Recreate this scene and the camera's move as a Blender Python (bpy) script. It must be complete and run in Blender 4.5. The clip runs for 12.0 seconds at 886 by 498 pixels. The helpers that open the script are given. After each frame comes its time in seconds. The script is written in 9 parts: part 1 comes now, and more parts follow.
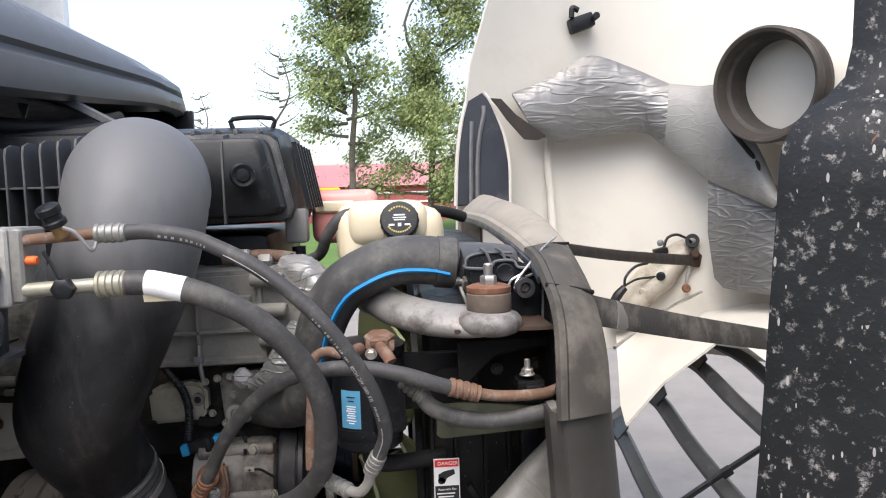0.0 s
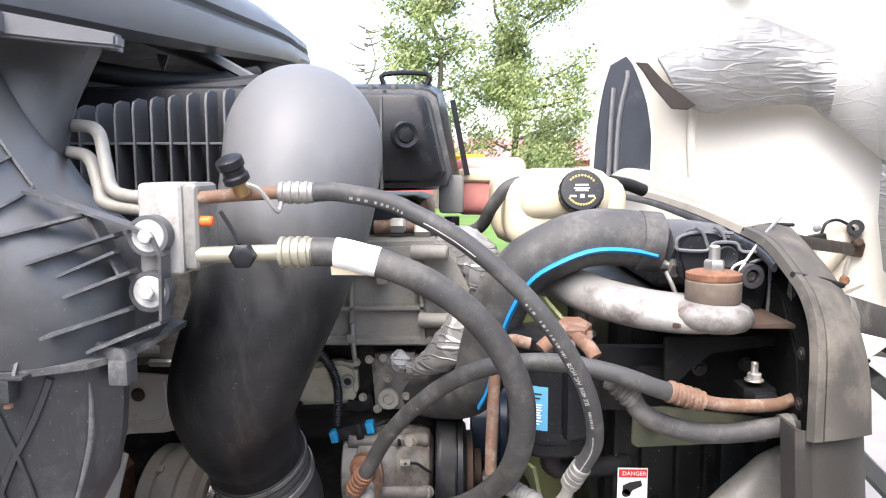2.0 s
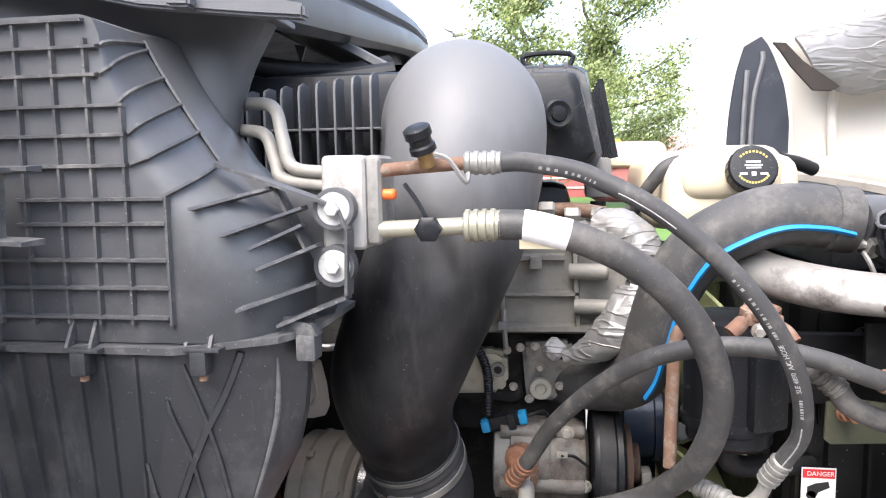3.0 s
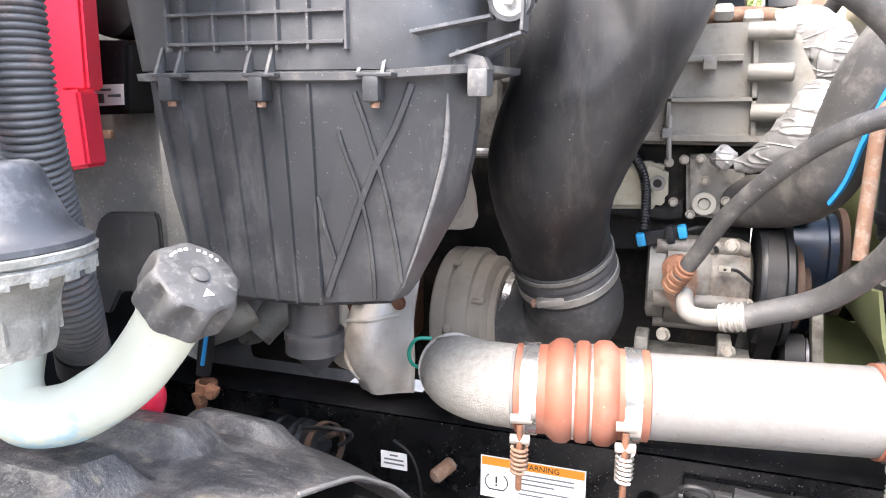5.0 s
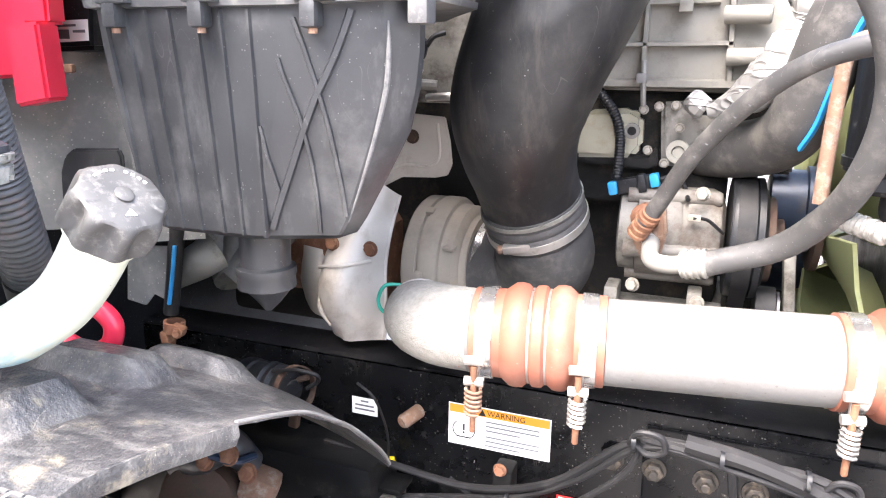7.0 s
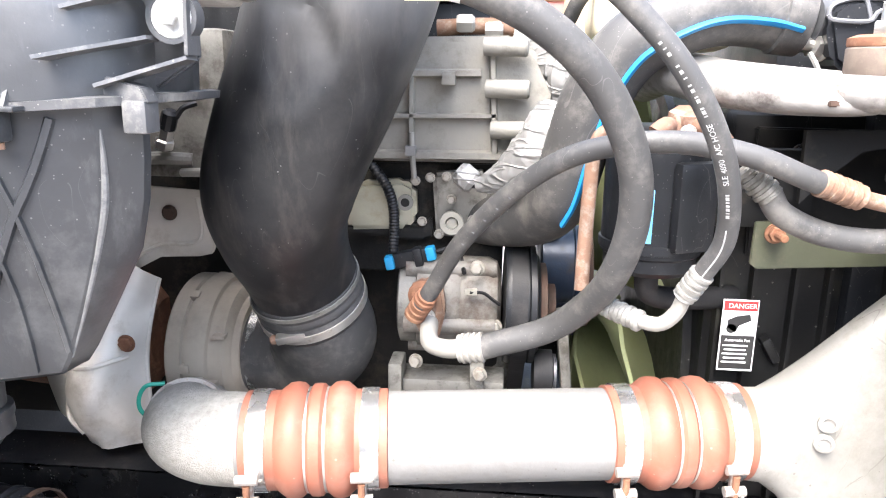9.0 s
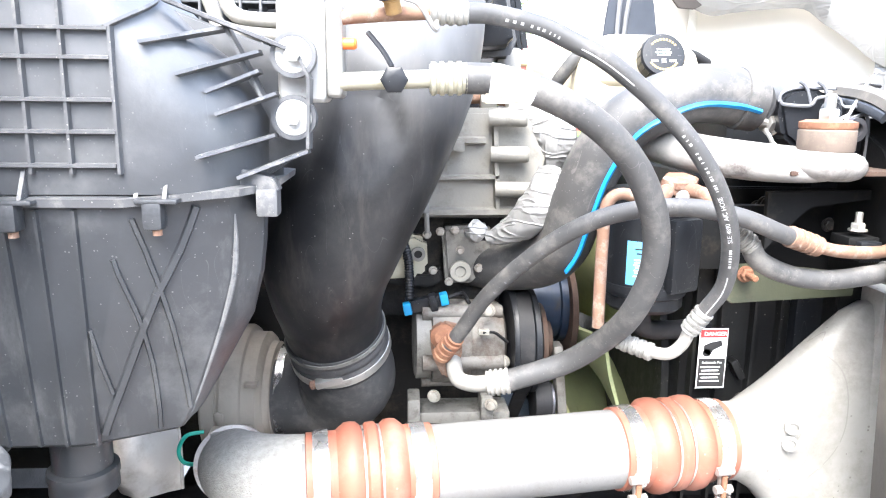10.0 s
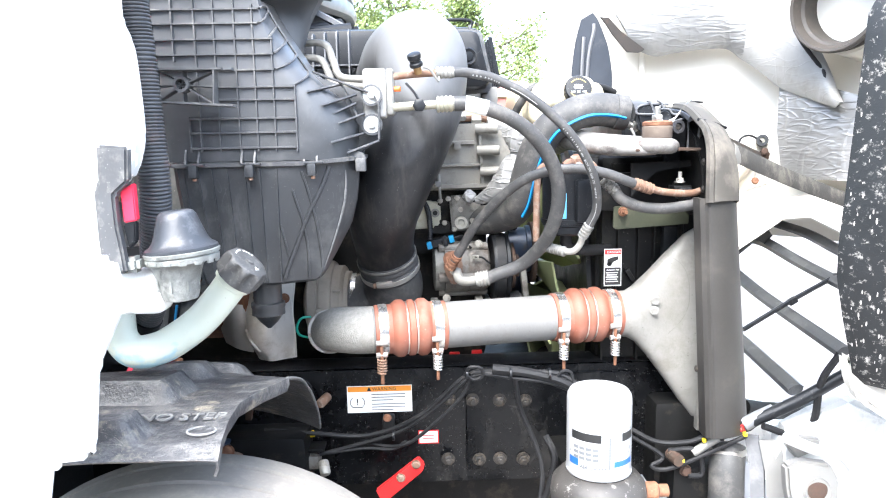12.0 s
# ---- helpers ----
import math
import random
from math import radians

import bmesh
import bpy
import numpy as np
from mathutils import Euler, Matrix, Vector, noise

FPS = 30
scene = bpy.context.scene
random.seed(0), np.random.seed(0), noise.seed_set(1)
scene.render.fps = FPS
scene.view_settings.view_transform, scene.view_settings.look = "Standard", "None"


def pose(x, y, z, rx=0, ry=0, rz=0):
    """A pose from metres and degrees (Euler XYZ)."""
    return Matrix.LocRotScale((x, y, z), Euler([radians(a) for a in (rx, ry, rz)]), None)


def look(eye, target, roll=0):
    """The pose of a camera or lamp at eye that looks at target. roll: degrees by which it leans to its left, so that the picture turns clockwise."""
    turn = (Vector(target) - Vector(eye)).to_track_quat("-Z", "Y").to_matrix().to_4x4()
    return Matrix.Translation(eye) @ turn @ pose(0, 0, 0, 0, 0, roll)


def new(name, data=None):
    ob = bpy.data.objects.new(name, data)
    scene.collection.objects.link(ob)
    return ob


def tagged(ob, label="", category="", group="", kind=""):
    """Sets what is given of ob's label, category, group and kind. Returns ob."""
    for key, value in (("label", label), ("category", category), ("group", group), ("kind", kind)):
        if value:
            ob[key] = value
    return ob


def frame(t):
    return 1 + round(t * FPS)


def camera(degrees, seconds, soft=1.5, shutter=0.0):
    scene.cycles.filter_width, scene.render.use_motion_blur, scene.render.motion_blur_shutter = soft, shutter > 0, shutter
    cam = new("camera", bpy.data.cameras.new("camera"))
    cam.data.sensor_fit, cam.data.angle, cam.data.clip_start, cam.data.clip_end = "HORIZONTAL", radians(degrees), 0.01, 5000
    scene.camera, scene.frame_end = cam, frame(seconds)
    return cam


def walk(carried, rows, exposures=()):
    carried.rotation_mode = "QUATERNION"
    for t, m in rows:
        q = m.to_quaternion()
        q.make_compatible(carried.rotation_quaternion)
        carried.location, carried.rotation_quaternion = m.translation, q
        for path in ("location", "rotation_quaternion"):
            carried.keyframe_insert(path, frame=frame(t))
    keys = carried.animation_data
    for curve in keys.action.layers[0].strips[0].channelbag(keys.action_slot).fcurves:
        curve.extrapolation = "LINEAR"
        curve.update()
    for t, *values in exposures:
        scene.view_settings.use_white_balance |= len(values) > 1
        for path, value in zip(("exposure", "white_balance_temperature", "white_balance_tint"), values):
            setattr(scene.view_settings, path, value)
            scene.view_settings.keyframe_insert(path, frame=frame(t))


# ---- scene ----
cam = camera(63.7, 12.0, soft=1.1)
PATH = [
    (0, (0.066, -0.029, 1.647), (0.214, 1.959, 1.489), -1.7),
    (0.5, (0.046, 0.07, 1.64), (0.255, 2.051, 1.462), -0.2),
    (1, (0.015, 0.108, 1.634), (0.187, 2.091, 1.433), -0.4),
    (1.5, (-0.033, 0.12, 1.634), (0.03, 2.108, 1.422), -0.5),
    (2, (-0.095, 0.129, 1.634), (-0.159, 2.116, 1.411), -0.0),
    (2.5, (-0.151, 0.138, 1.627), (-0.366, 2.115, 1.415), -0.7),
    (3, (-0.202, 0.155, 1.601), (-0.504, 2.12, 1.388), -0.9),
    (3.5, (-0.23, 0.154, 1.555), (-0.648, 2.1, 1.356), -0.5),
    (3.7, (-0.232, 0.152, 1.531), (-0.691, 2.089, 1.336), -0.5),
    (5.3, (-0.26, 0.148, 1.415), (-0.91, 1.98, 0.943), 0.2),
    (5.5, (-0.265, 0.151, 1.41), (-0.934, 1.974, 0.931), 0.3),
    (6, (-0.26, 0.159, 1.399), (-1.0, 1.953, 0.916), 0.3),
    (6.5, (-0.224, 0.164, 1.393), (-0.998, 1.94, 0.897), 0.3),
    (7, (-0.175, 0.174, 1.389), (-0.851, 1.984, 0.874), 0.7),
    (7.5, (-0.127, 0.201, 1.376), (-0.685, 2.05, 0.855), 0.7),
    (7.7, (-0.106, 0.218, 1.371), (-0.625, 2.076, 0.843), 0.7),
    (9.3, (-0.193, 0.264, 1.496), (-0.233, 2.213, 1.049), 0.9),
    (9.5, (-0.25, 0.249, 1.508), (-0.213, 2.205, 1.093), 0.9),
    (10, (-0.32, 0.147, 1.524), (-0.19, 2.103, 1.126), 0.7),
    (10.5, (-0.237, -0.085, 1.521), (-0.221, 1.897, 1.252), -0.3),
    (11, (-0.247, -0.274, 1.522), (-0.275, 1.71, 1.266), -0.8),
    (11.5, (-0.344, -0.487, 1.486), (-0.245, 1.487, 1.174), -1.1),
    (12, (-0.327, -0.594, 1.476), (-0.263, 1.382, 1.176), -1.1),
]
walk(cam, [(t, look(eye, target, roll)) for t, eye, target, roll in PATH],
     [(0.0, 1.45, 6550, 11), (0.5, 1.95, 6550, 11), (1.5, 2.4, 6550, 12), (2.5, 2.4, 6550, 12), (3.5, 2.42, 6550, 12), (5.5, 3.85, 6750, 13), (6.5, 4.0, 6750, 13), (7.5, 4.05, 6850, 15), (9.5, 3.6, 6400, 9), (10.5, 4.05, 6200, 8), (12.0, 3.3, 6150, 7)])

# ---------------------------------------------------------------- world and light
world = bpy.data.worlds.new("world")
scene.world = world
world.use_nodes = True
wn = world.node_tree
bg = wn.nodes["Background"]
sky = wn.nodes.new("ShaderNodeTexSky")
sky.sky_type = "NISHITA"
sky.sun_disc = False
sky.sun_elevation, sky.sun_rotation = radians(58), radians(200)
sky.dust_density, sky.ozone_density = 3.0, 0.6
hsv = wn.nodes.new("ShaderNodeHueSaturation")
hsv.inputs["Saturation"].default_value = 0.8
wn.links.new(sky.outputs[0], hsv.inputs["Color"])
wn.links.new(hsv.outputs[0], bg.inputs["Color"])
bg.inputs["Strength"].default_value = 0.15
sun_data = bpy.data.lights.new("sun", "SUN")
sun_data.energy, sun_data.angle, sun_data.color = 0.8, radians(40), (1.0, 0.99, 0.97)
sun = new("sun", sun_data)
sun.matrix_world = look((-2.0, -5.0, 9.0), (0, 1, 1))

# ---------------------------------------------------------------- materials
def mat(name, col, rough=0.6, metal=0.0, var=0.25, scale=18.0, fine=160.0, bump=0.15, dirt=None, dirt_amt=0.35,
        dirt_scale=7.0, spec=0.5, alpha=1.0, trans=0.0, coat=0.0, depth=0.002, dirt_rough=0.85, dmax=0.7):
    """A procedural surface: base colour with coarse and fine variation, dirt or rust patches, and fine relief."""
    m = bpy.data.materials.new(name)
    m.use_nodes = True
    nt = m.node_tree
    N, L = nt.nodes, nt.links
    b = N["Principled BSDF"]
    tc = N.new("ShaderNodeTexCoord")
    co = tc.outputs["Object"]

    def noise_tex(sc, detail=4.0, rgh=0.6):
        n = N.new("ShaderNodeTexNoise")
        n.inputs["Scale"].default_value, n.inputs["Detail"].default_value, n.inputs["Roughness"].default_value = sc, detail, rgh
        L.new(co, n.inputs["Vector"])
        return n.outputs["Fac"]

    def ramp(src, lo, hi, a, c):
        r = N.new("ShaderNodeMapRange")
        for k, v in zip(("From Min", "From Max", "To Min", "To Max"), (lo, hi, a, c)):
            r.inputs[k].default_value = v
        L.new(src, r.inputs["Value"])
        return r.outputs["Result"]

    def mix(fac, a, c, kind="MIX"):
        x = N.new("ShaderNodeMix")
        x.data_type, x.blend_type = "RGBA", kind
        for sock, v in ((x.inputs[0], fac), (x.inputs[6], a), (x.inputs[7], c)):
            if hasattr(v, "is_linked"):
                L.new(v, sock)
            else:
                sock.default_value = v if isinstance(v, (int, float)) else (*v, 1)
        return x.outputs[2]

    coarse, small = noise_tex(scale), noise_tex(fine, 3.0)
    dark = tuple(c * (1 - var) for c in col)
    lite = tuple(min(1, c * (1 + var * 0.6)) for c in col)
    c1 = mix(ramp(coarse, 0.3, 0.7, 0, 1), dark, lite)
    c2 = mix(ramp(small, 0.35, 0.65, 0, 0.5 * min(1, var * 2)), c1, tuple(c * (1 - var * 0.8) for c in col))
    rgh = ramp(coarse, 0.3, 0.7, max(0.03, rough - 0.1), min(1, rough + 0.1))
    if dirt:
        d = noise_tex(dirt_scale, 8.0, 0.72)
        fac = ramp(d, 0.62 - 0.3 * dirt_amt, 0.78 - 0.3 * dirt_amt, 0, dmax)
        c2 = mix(fac, c2, dirt)
        rr = N.new("ShaderNodeMix")
        L.new(fac, rr.inputs[0])
        L.new(rgh, rr.inputs[2])
        rr.inputs[3].default_value = dirt_rough
        rgh = rr.outputs[0]
    L.new(c2, b.inputs["Base Color"])
    L.new(rgh, b.inputs["Roughness"])
    b.inputs["Metallic"].default_value = metal
    b.inputs["Specular IOR Level"].default_value = spec
    b.inputs["Alpha"].default_value = alpha
    b.inputs["Transmission Weight"].default_value = trans
    b.inputs["Coat Weight"].default_value = coat
    if bump:
        bp = N.new("ShaderNodeBump")
        bp.inputs["Strength"].default_value, bp.inputs["Distance"].default_value = bump, depth
        L.new(small, bp.inputs["Height"])
        L.new(bp.outputs[0], b.inputs["Normal"])
    return m


M = {}
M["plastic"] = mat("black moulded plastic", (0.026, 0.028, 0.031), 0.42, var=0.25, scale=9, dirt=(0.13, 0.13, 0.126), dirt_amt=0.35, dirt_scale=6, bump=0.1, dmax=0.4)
M["plastic_dark"] = mat("dark plastic", (0.01, 0.011, 0.013), 0.42, var=0.2, dirt=(0.06, 0.06, 0.057), dirt_amt=0.1, dirt_scale=20, dmax=0.5, spec=0.3)
M["plastic_worn"] = mat("sun-worn plastic", (0.07, 0.071, 0.074), 0.5, var=0.2, dirt=(0.24, 0.23, 0.21), dirt_amt=0.3, dirt_scale=14, dmax=0.6)
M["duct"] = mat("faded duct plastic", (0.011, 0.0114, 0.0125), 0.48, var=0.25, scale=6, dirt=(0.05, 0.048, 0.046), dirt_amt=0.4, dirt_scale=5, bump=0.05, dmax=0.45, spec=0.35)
M["rubber"] = mat("hose rubber", (0.05, 0.049, 0.048), 0.6, var=0.25, dirt=(0.17, 0.157, 0.14), dirt_amt=0.33, dirt_scale=14, dmax=0.55)
M["rubber_black"] = mat("black rubber", (0.012, 0.012, 0.013), 0.6, var=0.3, dirt=(0.06, 0.056, 0.052), dirt_amt=0.15, dirt_scale=18, dmax=0.5, spec=0.3)
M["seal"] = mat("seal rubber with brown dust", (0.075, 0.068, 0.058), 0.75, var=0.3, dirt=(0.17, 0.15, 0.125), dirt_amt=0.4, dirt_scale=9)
M["alu"] = mat("cast aluminium", (0.277, 0.271, 0.251), 0.55, 0.55, var=0.2, dirt=(0.112, 0.102, 0.086), dirt_amt=0.4, dirt_scale=12, bump=0.3)
M["alu_dirty"] = mat("grimy cast aluminium", (0.22, 0.212, 0.19), 0.65, 0.4, var=0.3, dirt=(0.059, 0.053, 0.043), dirt_amt=0.5, dirt_scale=14, bump=0.35)
M["alu_pipe"] = mat("brushed aluminium pipe", (0.17, 0.166, 0.158), 0.75, 0.05, var=0.12, scale=10, dirt=(0.125, 0.118, 0.108), dirt_amt=0.35, dirt_scale=14, bump=0.2)
M["steel"] = mat("zinc steel", (0.6, 0.58, 0.54), 0.35, 0.85, var=0.2, dirt=(0.3, 0.24, 0.17), dirt_amt=0.25, dirt_scale=30)
M["rust"] = mat("rusty steel", (0.2, 0.09, 0.05), 0.85, 0.1, var=0.4, dirt=(0.3, 0.16, 0.09), dirt_amt=0.4, dirt_scale=50, bump=0.4)
M["rust_light"] = mat("rust-stained fitting", (0.2, 0.115, 0.075), 0.8, 0.1, var=0.4, dirt=(0.3, 0.255, 0.21), dirt_amt=0.4, dirt_scale=60, bump=0.3)
M["frame"] = mat("black chassis paint", (0.004, 0.0043, 0.005), 0.28, var=0.3, dirt=(0.04, 0.037, 0.034), dirt_amt=0.06, dirt_scale=60, bump=0.1, dmax=0.6, spec=0.3)
M["black_iron"] = mat("black iron", (0.006, 0.006, 0.006), 0.55, 0.0, var=0.3, dirt=(0.05, 0.042, 0.03), dirt_amt=0.15, dirt_scale=24, dmax=0.5, spec=0.2)
M["silicone"] = mat("orange silicone hose", (0.235, 0.082, 0.05), 0.62, var=0.12, dirt=(0.26, 0.135, 0.098), dirt_amt=0.42, dirt_scale=14, bump=0.12)
M["white"] = mat("white painted cab", (0.8, 0.8, 0.78), 0.3, var=0.03, bump=0.0, coat=0.3)
M["hood"] = mat("off-white fibreglass", (0.612, 0.586, 0.527), 0.55, var=0.05, scale=4, dirt=(0.510, 0.468, 0.391), dirt_amt=0.25, dirt_scale=3, bump=0.12, dmax=0.4)
M["foil"] = mat("foil heat insulation", (0.22, 0.217, 0.211), 0.38, 0.55, var=0.12, scale=4, fine=26, bump=0.2, depth=0.004, dirt=(0.25, 0.235, 0.215), dirt_amt=0.3, dirt_scale=6)
M["tank"] = mat("translucent cream tank plastic", (0.680, 0.595, 0.425), 0.4, var=0.06, dirt=(0.561, 0.468, 0.306), dirt_amt=0.25, bump=0.03)
M["neck"] = mat("pale green-white filler plastic", (0.56, 0.6, 0.51), 0.35, var=0.06, scale=5, dirt=(0.45, 0.47, 0.4), dirt_amt=0.2, bump=0.04)
M["red"] = mat("red plastic", (0.72, 0.03, 0.07), 0.4, var=0.08, bump=0.05)
M["red_paint"] = mat("red paint", (0.55, 0.02, 0.02), 0.45, var=0.2, bump=0.05)
M["olive"] = mat("olive fan nylon", (0.33, 0.36, 0.18), 0.5, var=0.15, dirt=(0.2, 0.2, 0.12), dirt_amt=0.2)
M["blue_lock"] = mat("bright blue plastic", (0.012, 0.26, 0.5), 0.4, var=0.1, bump=0.0)
M["blue"] = mat("blue print", (0.02, 0.3, 0.62), 0.5, var=0.1, bump=0.0)
M["paper"] = mat("white label", (0.82, 0.82, 0.8), 0.55, var=0.05, bump=0.0, dirt=(0.55, 0.52, 0.46), dirt_amt=0.12, dirt_scale=30)
M["ink"] = mat("black ink", (0.015, 0.015, 0.015), 0.5, var=0.1, bump=0.0)
M["ink_grey"] = mat("grey ink", (0.128, 0.132, 0.140), 0.5, var=0.1, bump=0.0)
M["orange"] = mat("orange label ink", (0.85, 0.3, 0.03), 0.5, var=0.05, bump=0.0)
M["red_ink"] = mat("red label ink", (0.7, 0.03, 0.03), 0.5, var=0.05, bump=0.0)
M["yellow"] = mat("yellow plastic", (0.85, 0.62, 0.02), 0.45, var=0.05, bump=0.0)
M["green"] = mat("green wire", (0.02, 0.35, 0.25), 0.5, var=0.1, bump=0.0)
M["tyre"] = mat("dusty tyre rubber", (0.2, 0.185, 0.165), 0.9, var=0.12, dirt=(0.27, 0.25, 0.215), dirt_amt=0.4, dirt_scale=30, dmax=0.5)
M["gravel"] = mat("pale concrete yard", (0.240, 0.220, 0.200), 0.9, var=0.15, scale=3, fine=60, bump=0.4, dirt=(0.176, 0.160, 0.136), dirt_amt=0.3, dirt_scale=2)
M["grass"] = mat("mown grass", (0.09, 0.17, 0.025), 0.9, var=0.35, scale=0.8, fine=20, bump=0.4)
M["building"] = mat("faded red siding", (0.42, 0.1, 0.1), 0.7, var=0.15, scale=0.7, bump=0.05)
M["leaf"] = mat("young leaves", (0.27, 0.32, 0.12), 0.6, var=0.5, scale=1.2, fine=9, bump=0.0)
M["bark"] = mat("grey bark", (0.12, 0.1, 0.08), 0.9, var=0.3, scale=8, bump=0.4)
M["frame_dusty"] = mat("dusty black flange", (0.006, 0.006, 0.007), 0.6, var=0.3, dirt=(0.035, 0.032, 0.028), dirt_amt=0.3, dirt_scale=30, bump=0.2, dmax=0.6, spec=0.2)
M["bolt_dark"] = mat("oily dark bolts", (0.06, 0.055, 0.05), 0.5, 0.6, var=0.3, dirt=(0.2, 0.16, 0.12), dirt_amt=0.4, dirt_scale=60)
M["alu_turbo"] = mat("matt cast housing", (0.29, 0.252, 0.205), 0.75, 0.1, var=0.12, dirt=(0.21, 0.185, 0.15), dirt_amt=0.35, dirt_scale=10, bump=0.3)
M["alu_rough"] = mat("sand-cast aluminium", (0.3, 0.285, 0.255), 0.85, 0.0, var=0.25, scale=120, fine=480, dirt=(0.2, 0.186, 0.16), dirt_amt=0.3, dirt_scale=160, bump=0.9, depth=0.003)
M["alu_cooler"] = mat("weathered aluminium tank", (0.27, 0.26, 0.238), 0.55, 0.3, var=0.2, scale=8, dirt=(0.18, 0.165, 0.14), dirt_amt=0.45, dirt_scale=9, bump=0.25)
M["heat_shield"] = mat("heat shield aluminium", (0.58, 0.55, 0.5), 0.5, 0.25, var=0.12, scale=14, fine=34, dirt=(0.36, 0.31, 0.25), dirt_amt=0.3, dirt_scale=10, bump=0.2, depth=0.003)
M["steel_bright"] = mat("bright steel", (0.75, 0.73, 0.7), 0.25, 0.9, var=0.1, dirt=(0.42, 0.3, 0.2), dirt_amt=0.15, dirt_scale=50)
M["paint_grey"] = mat("light grey casting", (0.205, 0.200, 0.188), 0.6, 0.15, var=0.12, dirt=(0.238, 0.218, 0.191), dirt_amt=0.3, dirt_scale=20, bump=0.25)
M["alu_line"] = mat("dull aluminium line", (0.27, 0.258, 0.232), 0.6, 0.3, var=0.12, dirt=(0.224, 0.205, 0.172), dirt_amt=0.3, dirt_scale=30)
M["alu_engine"] = mat("grey engine casting", (0.215, 0.205, 0.18), 0.7, 0.25, var=0.15, dirt=(0.112, 0.102, 0.083), dirt_amt=0.4, dirt_scale=9, bump=0.3)
M["alu_grimy_light"] = mat("oily compressor casting", (0.18, 0.168, 0.148), 0.6, 0.3, var=0.3, dirt=(0.085, 0.06, 0.045), dirt_amt=0.5, dirt_scale=30, bump=0.4)
M["alu_pale"] = mat("pale casting", (0.343, 0.330, 0.284), 0.6, 0.25, var=0.12, dirt=(0.211, 0.185, 0.132), dirt_amt=0.3, dirt_scale=20)
M["alu_bolt"] = mat("dusty zinc bolts", (0.330, 0.310, 0.271), 0.55, 0.5, var=0.2, dirt=(0.198, 0.145, 0.099), dirt_amt=0.35, dirt_scale=60)
M["engine_dark"] = mat("oily iron", (0.018, 0.017, 0.016), 0.6, 0.1, var=0.4, dirt=(0.08, 0.067, 0.05), dirt_amt=0.35, dirt_scale=14, bump=0.3, spec=0.25)
M["shroud"] = mat("oily black shroud", (0.009, 0.009, 0.009), 0.45, var=0.3, dirt=(0.03, 0.03, 0.022), dirt_amt=0.35, dirt_scale=8, spec=0.25)
M["olive_dark"] = mat("dark olive paint", (0.045, 0.05, 0.03), 0.5, var=0.25, dirt=(0.1, 0.09, 0.06), dirt_amt=0.3, dirt_scale=14)
M["seal_light"] = mat("pale beige rubber", (0.3, 0.27, 0.225), 0.8, var=0.2, scale=9, dirt=(0.14, 0.12, 0.1), dirt_amt=0.3, dirt_scale=7)
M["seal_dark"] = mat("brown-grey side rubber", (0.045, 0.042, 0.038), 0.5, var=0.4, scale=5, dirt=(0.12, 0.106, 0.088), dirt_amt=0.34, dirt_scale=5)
M["tube_worn"] = mat("worn silver paint over black", (0.27, 0.258, 0.24), 0.5, 0.2, var=0.3, dirt=(0.05, 0.04, 0.035), dirt_amt=0.45, dirt_scale=12, dmax=0.9, dirt_rough=0.6, bump=0.3)
M["rubber_brown"] = mat("brown dusty rubber", (0.13, 0.1, 0.08), 0.8, var=0.2, dirt=(0.2, 0.16, 0.12), dirt_amt=0.4, dirt_scale=20)
M["rubber_grey"] = mat("weathered grey rubber", (0.03, 0.033, 0.039), 0.42, var=0.2, scale=12, dirt=(0.15, 0.148, 0.14), dirt_amt=0.12, dirt_scale=24)
M["rust_dark"] = mat("dark rust", (0.070, 0.038, 0.025), 0.8, 0.1, var=0.4, dirt=(0.035, 0.032, 0.025), dirt_amt=0.5, dirt_scale=18, bump=0.3)
M["rust_pale"] = mat("rust-brown casting", (0.19, 0.1, 0.065), 0.8, 0.15, var=0.35, dirt=(0.3, 0.24, 0.19), dirt_amt=0.35, dirt_scale=40, bump=0.3)
M["brass"] = mat("brass", (0.3, 0.19, 0.08), 0.45, 0.6, var=0.2, dirt=(0.2, 0.13, 0.08), dirt_amt=0.3, dirt_scale=40)
M["zinc_yellow"] = mat("yellowed zinc", (0.363, 0.350, 0.277), 0.45, 0.5, var=0.15, dirt=(0.277, 0.251, 0.172), dirt_amt=0.4, dirt_scale=25)
M["orange_plug"] = mat("orange plastic plug", (0.85, 0.16, 0.03), 0.5, var=0.1, bump=0.0)
M["paper_old"] = mat("yellowed paper", (0.7, 0.62, 0.42), 0.6, var=0.08, bump=0.0)
M["gold_ink"] = mat("gold print", (0.45, 0.34, 0.08), 0.5, var=0.1, bump=0.0)
M["blue_stripe"] = mat("blue hose stripe", (0.012, 0.2, 0.46), 0.5, var=0.1, bump=0.05, dirt=(0.04, 0.2, 0.34), dirt_amt=0.2, dirt_scale=20)
M["blue_label"] = mat("light blue label", (0.11, 0.36, 0.56), 0.5, var=0.06, bump=0.0)
M["hub_blue"] = mat("dark blue painted steel", (0.015, 0.03, 0.06), 0.4, 0.2, var=0.3, dirt=(0.06, 0.05, 0.04), dirt_amt=0.3, dirt_scale=20)
M["steel_dark"] = mat("dark worn steel", (0.11, 0.11, 0.12), 0.4, 0.7, var=0.25, dirt=(0.1, 0.07, 0.05), dirt_amt=0.3, dirt_scale=20)
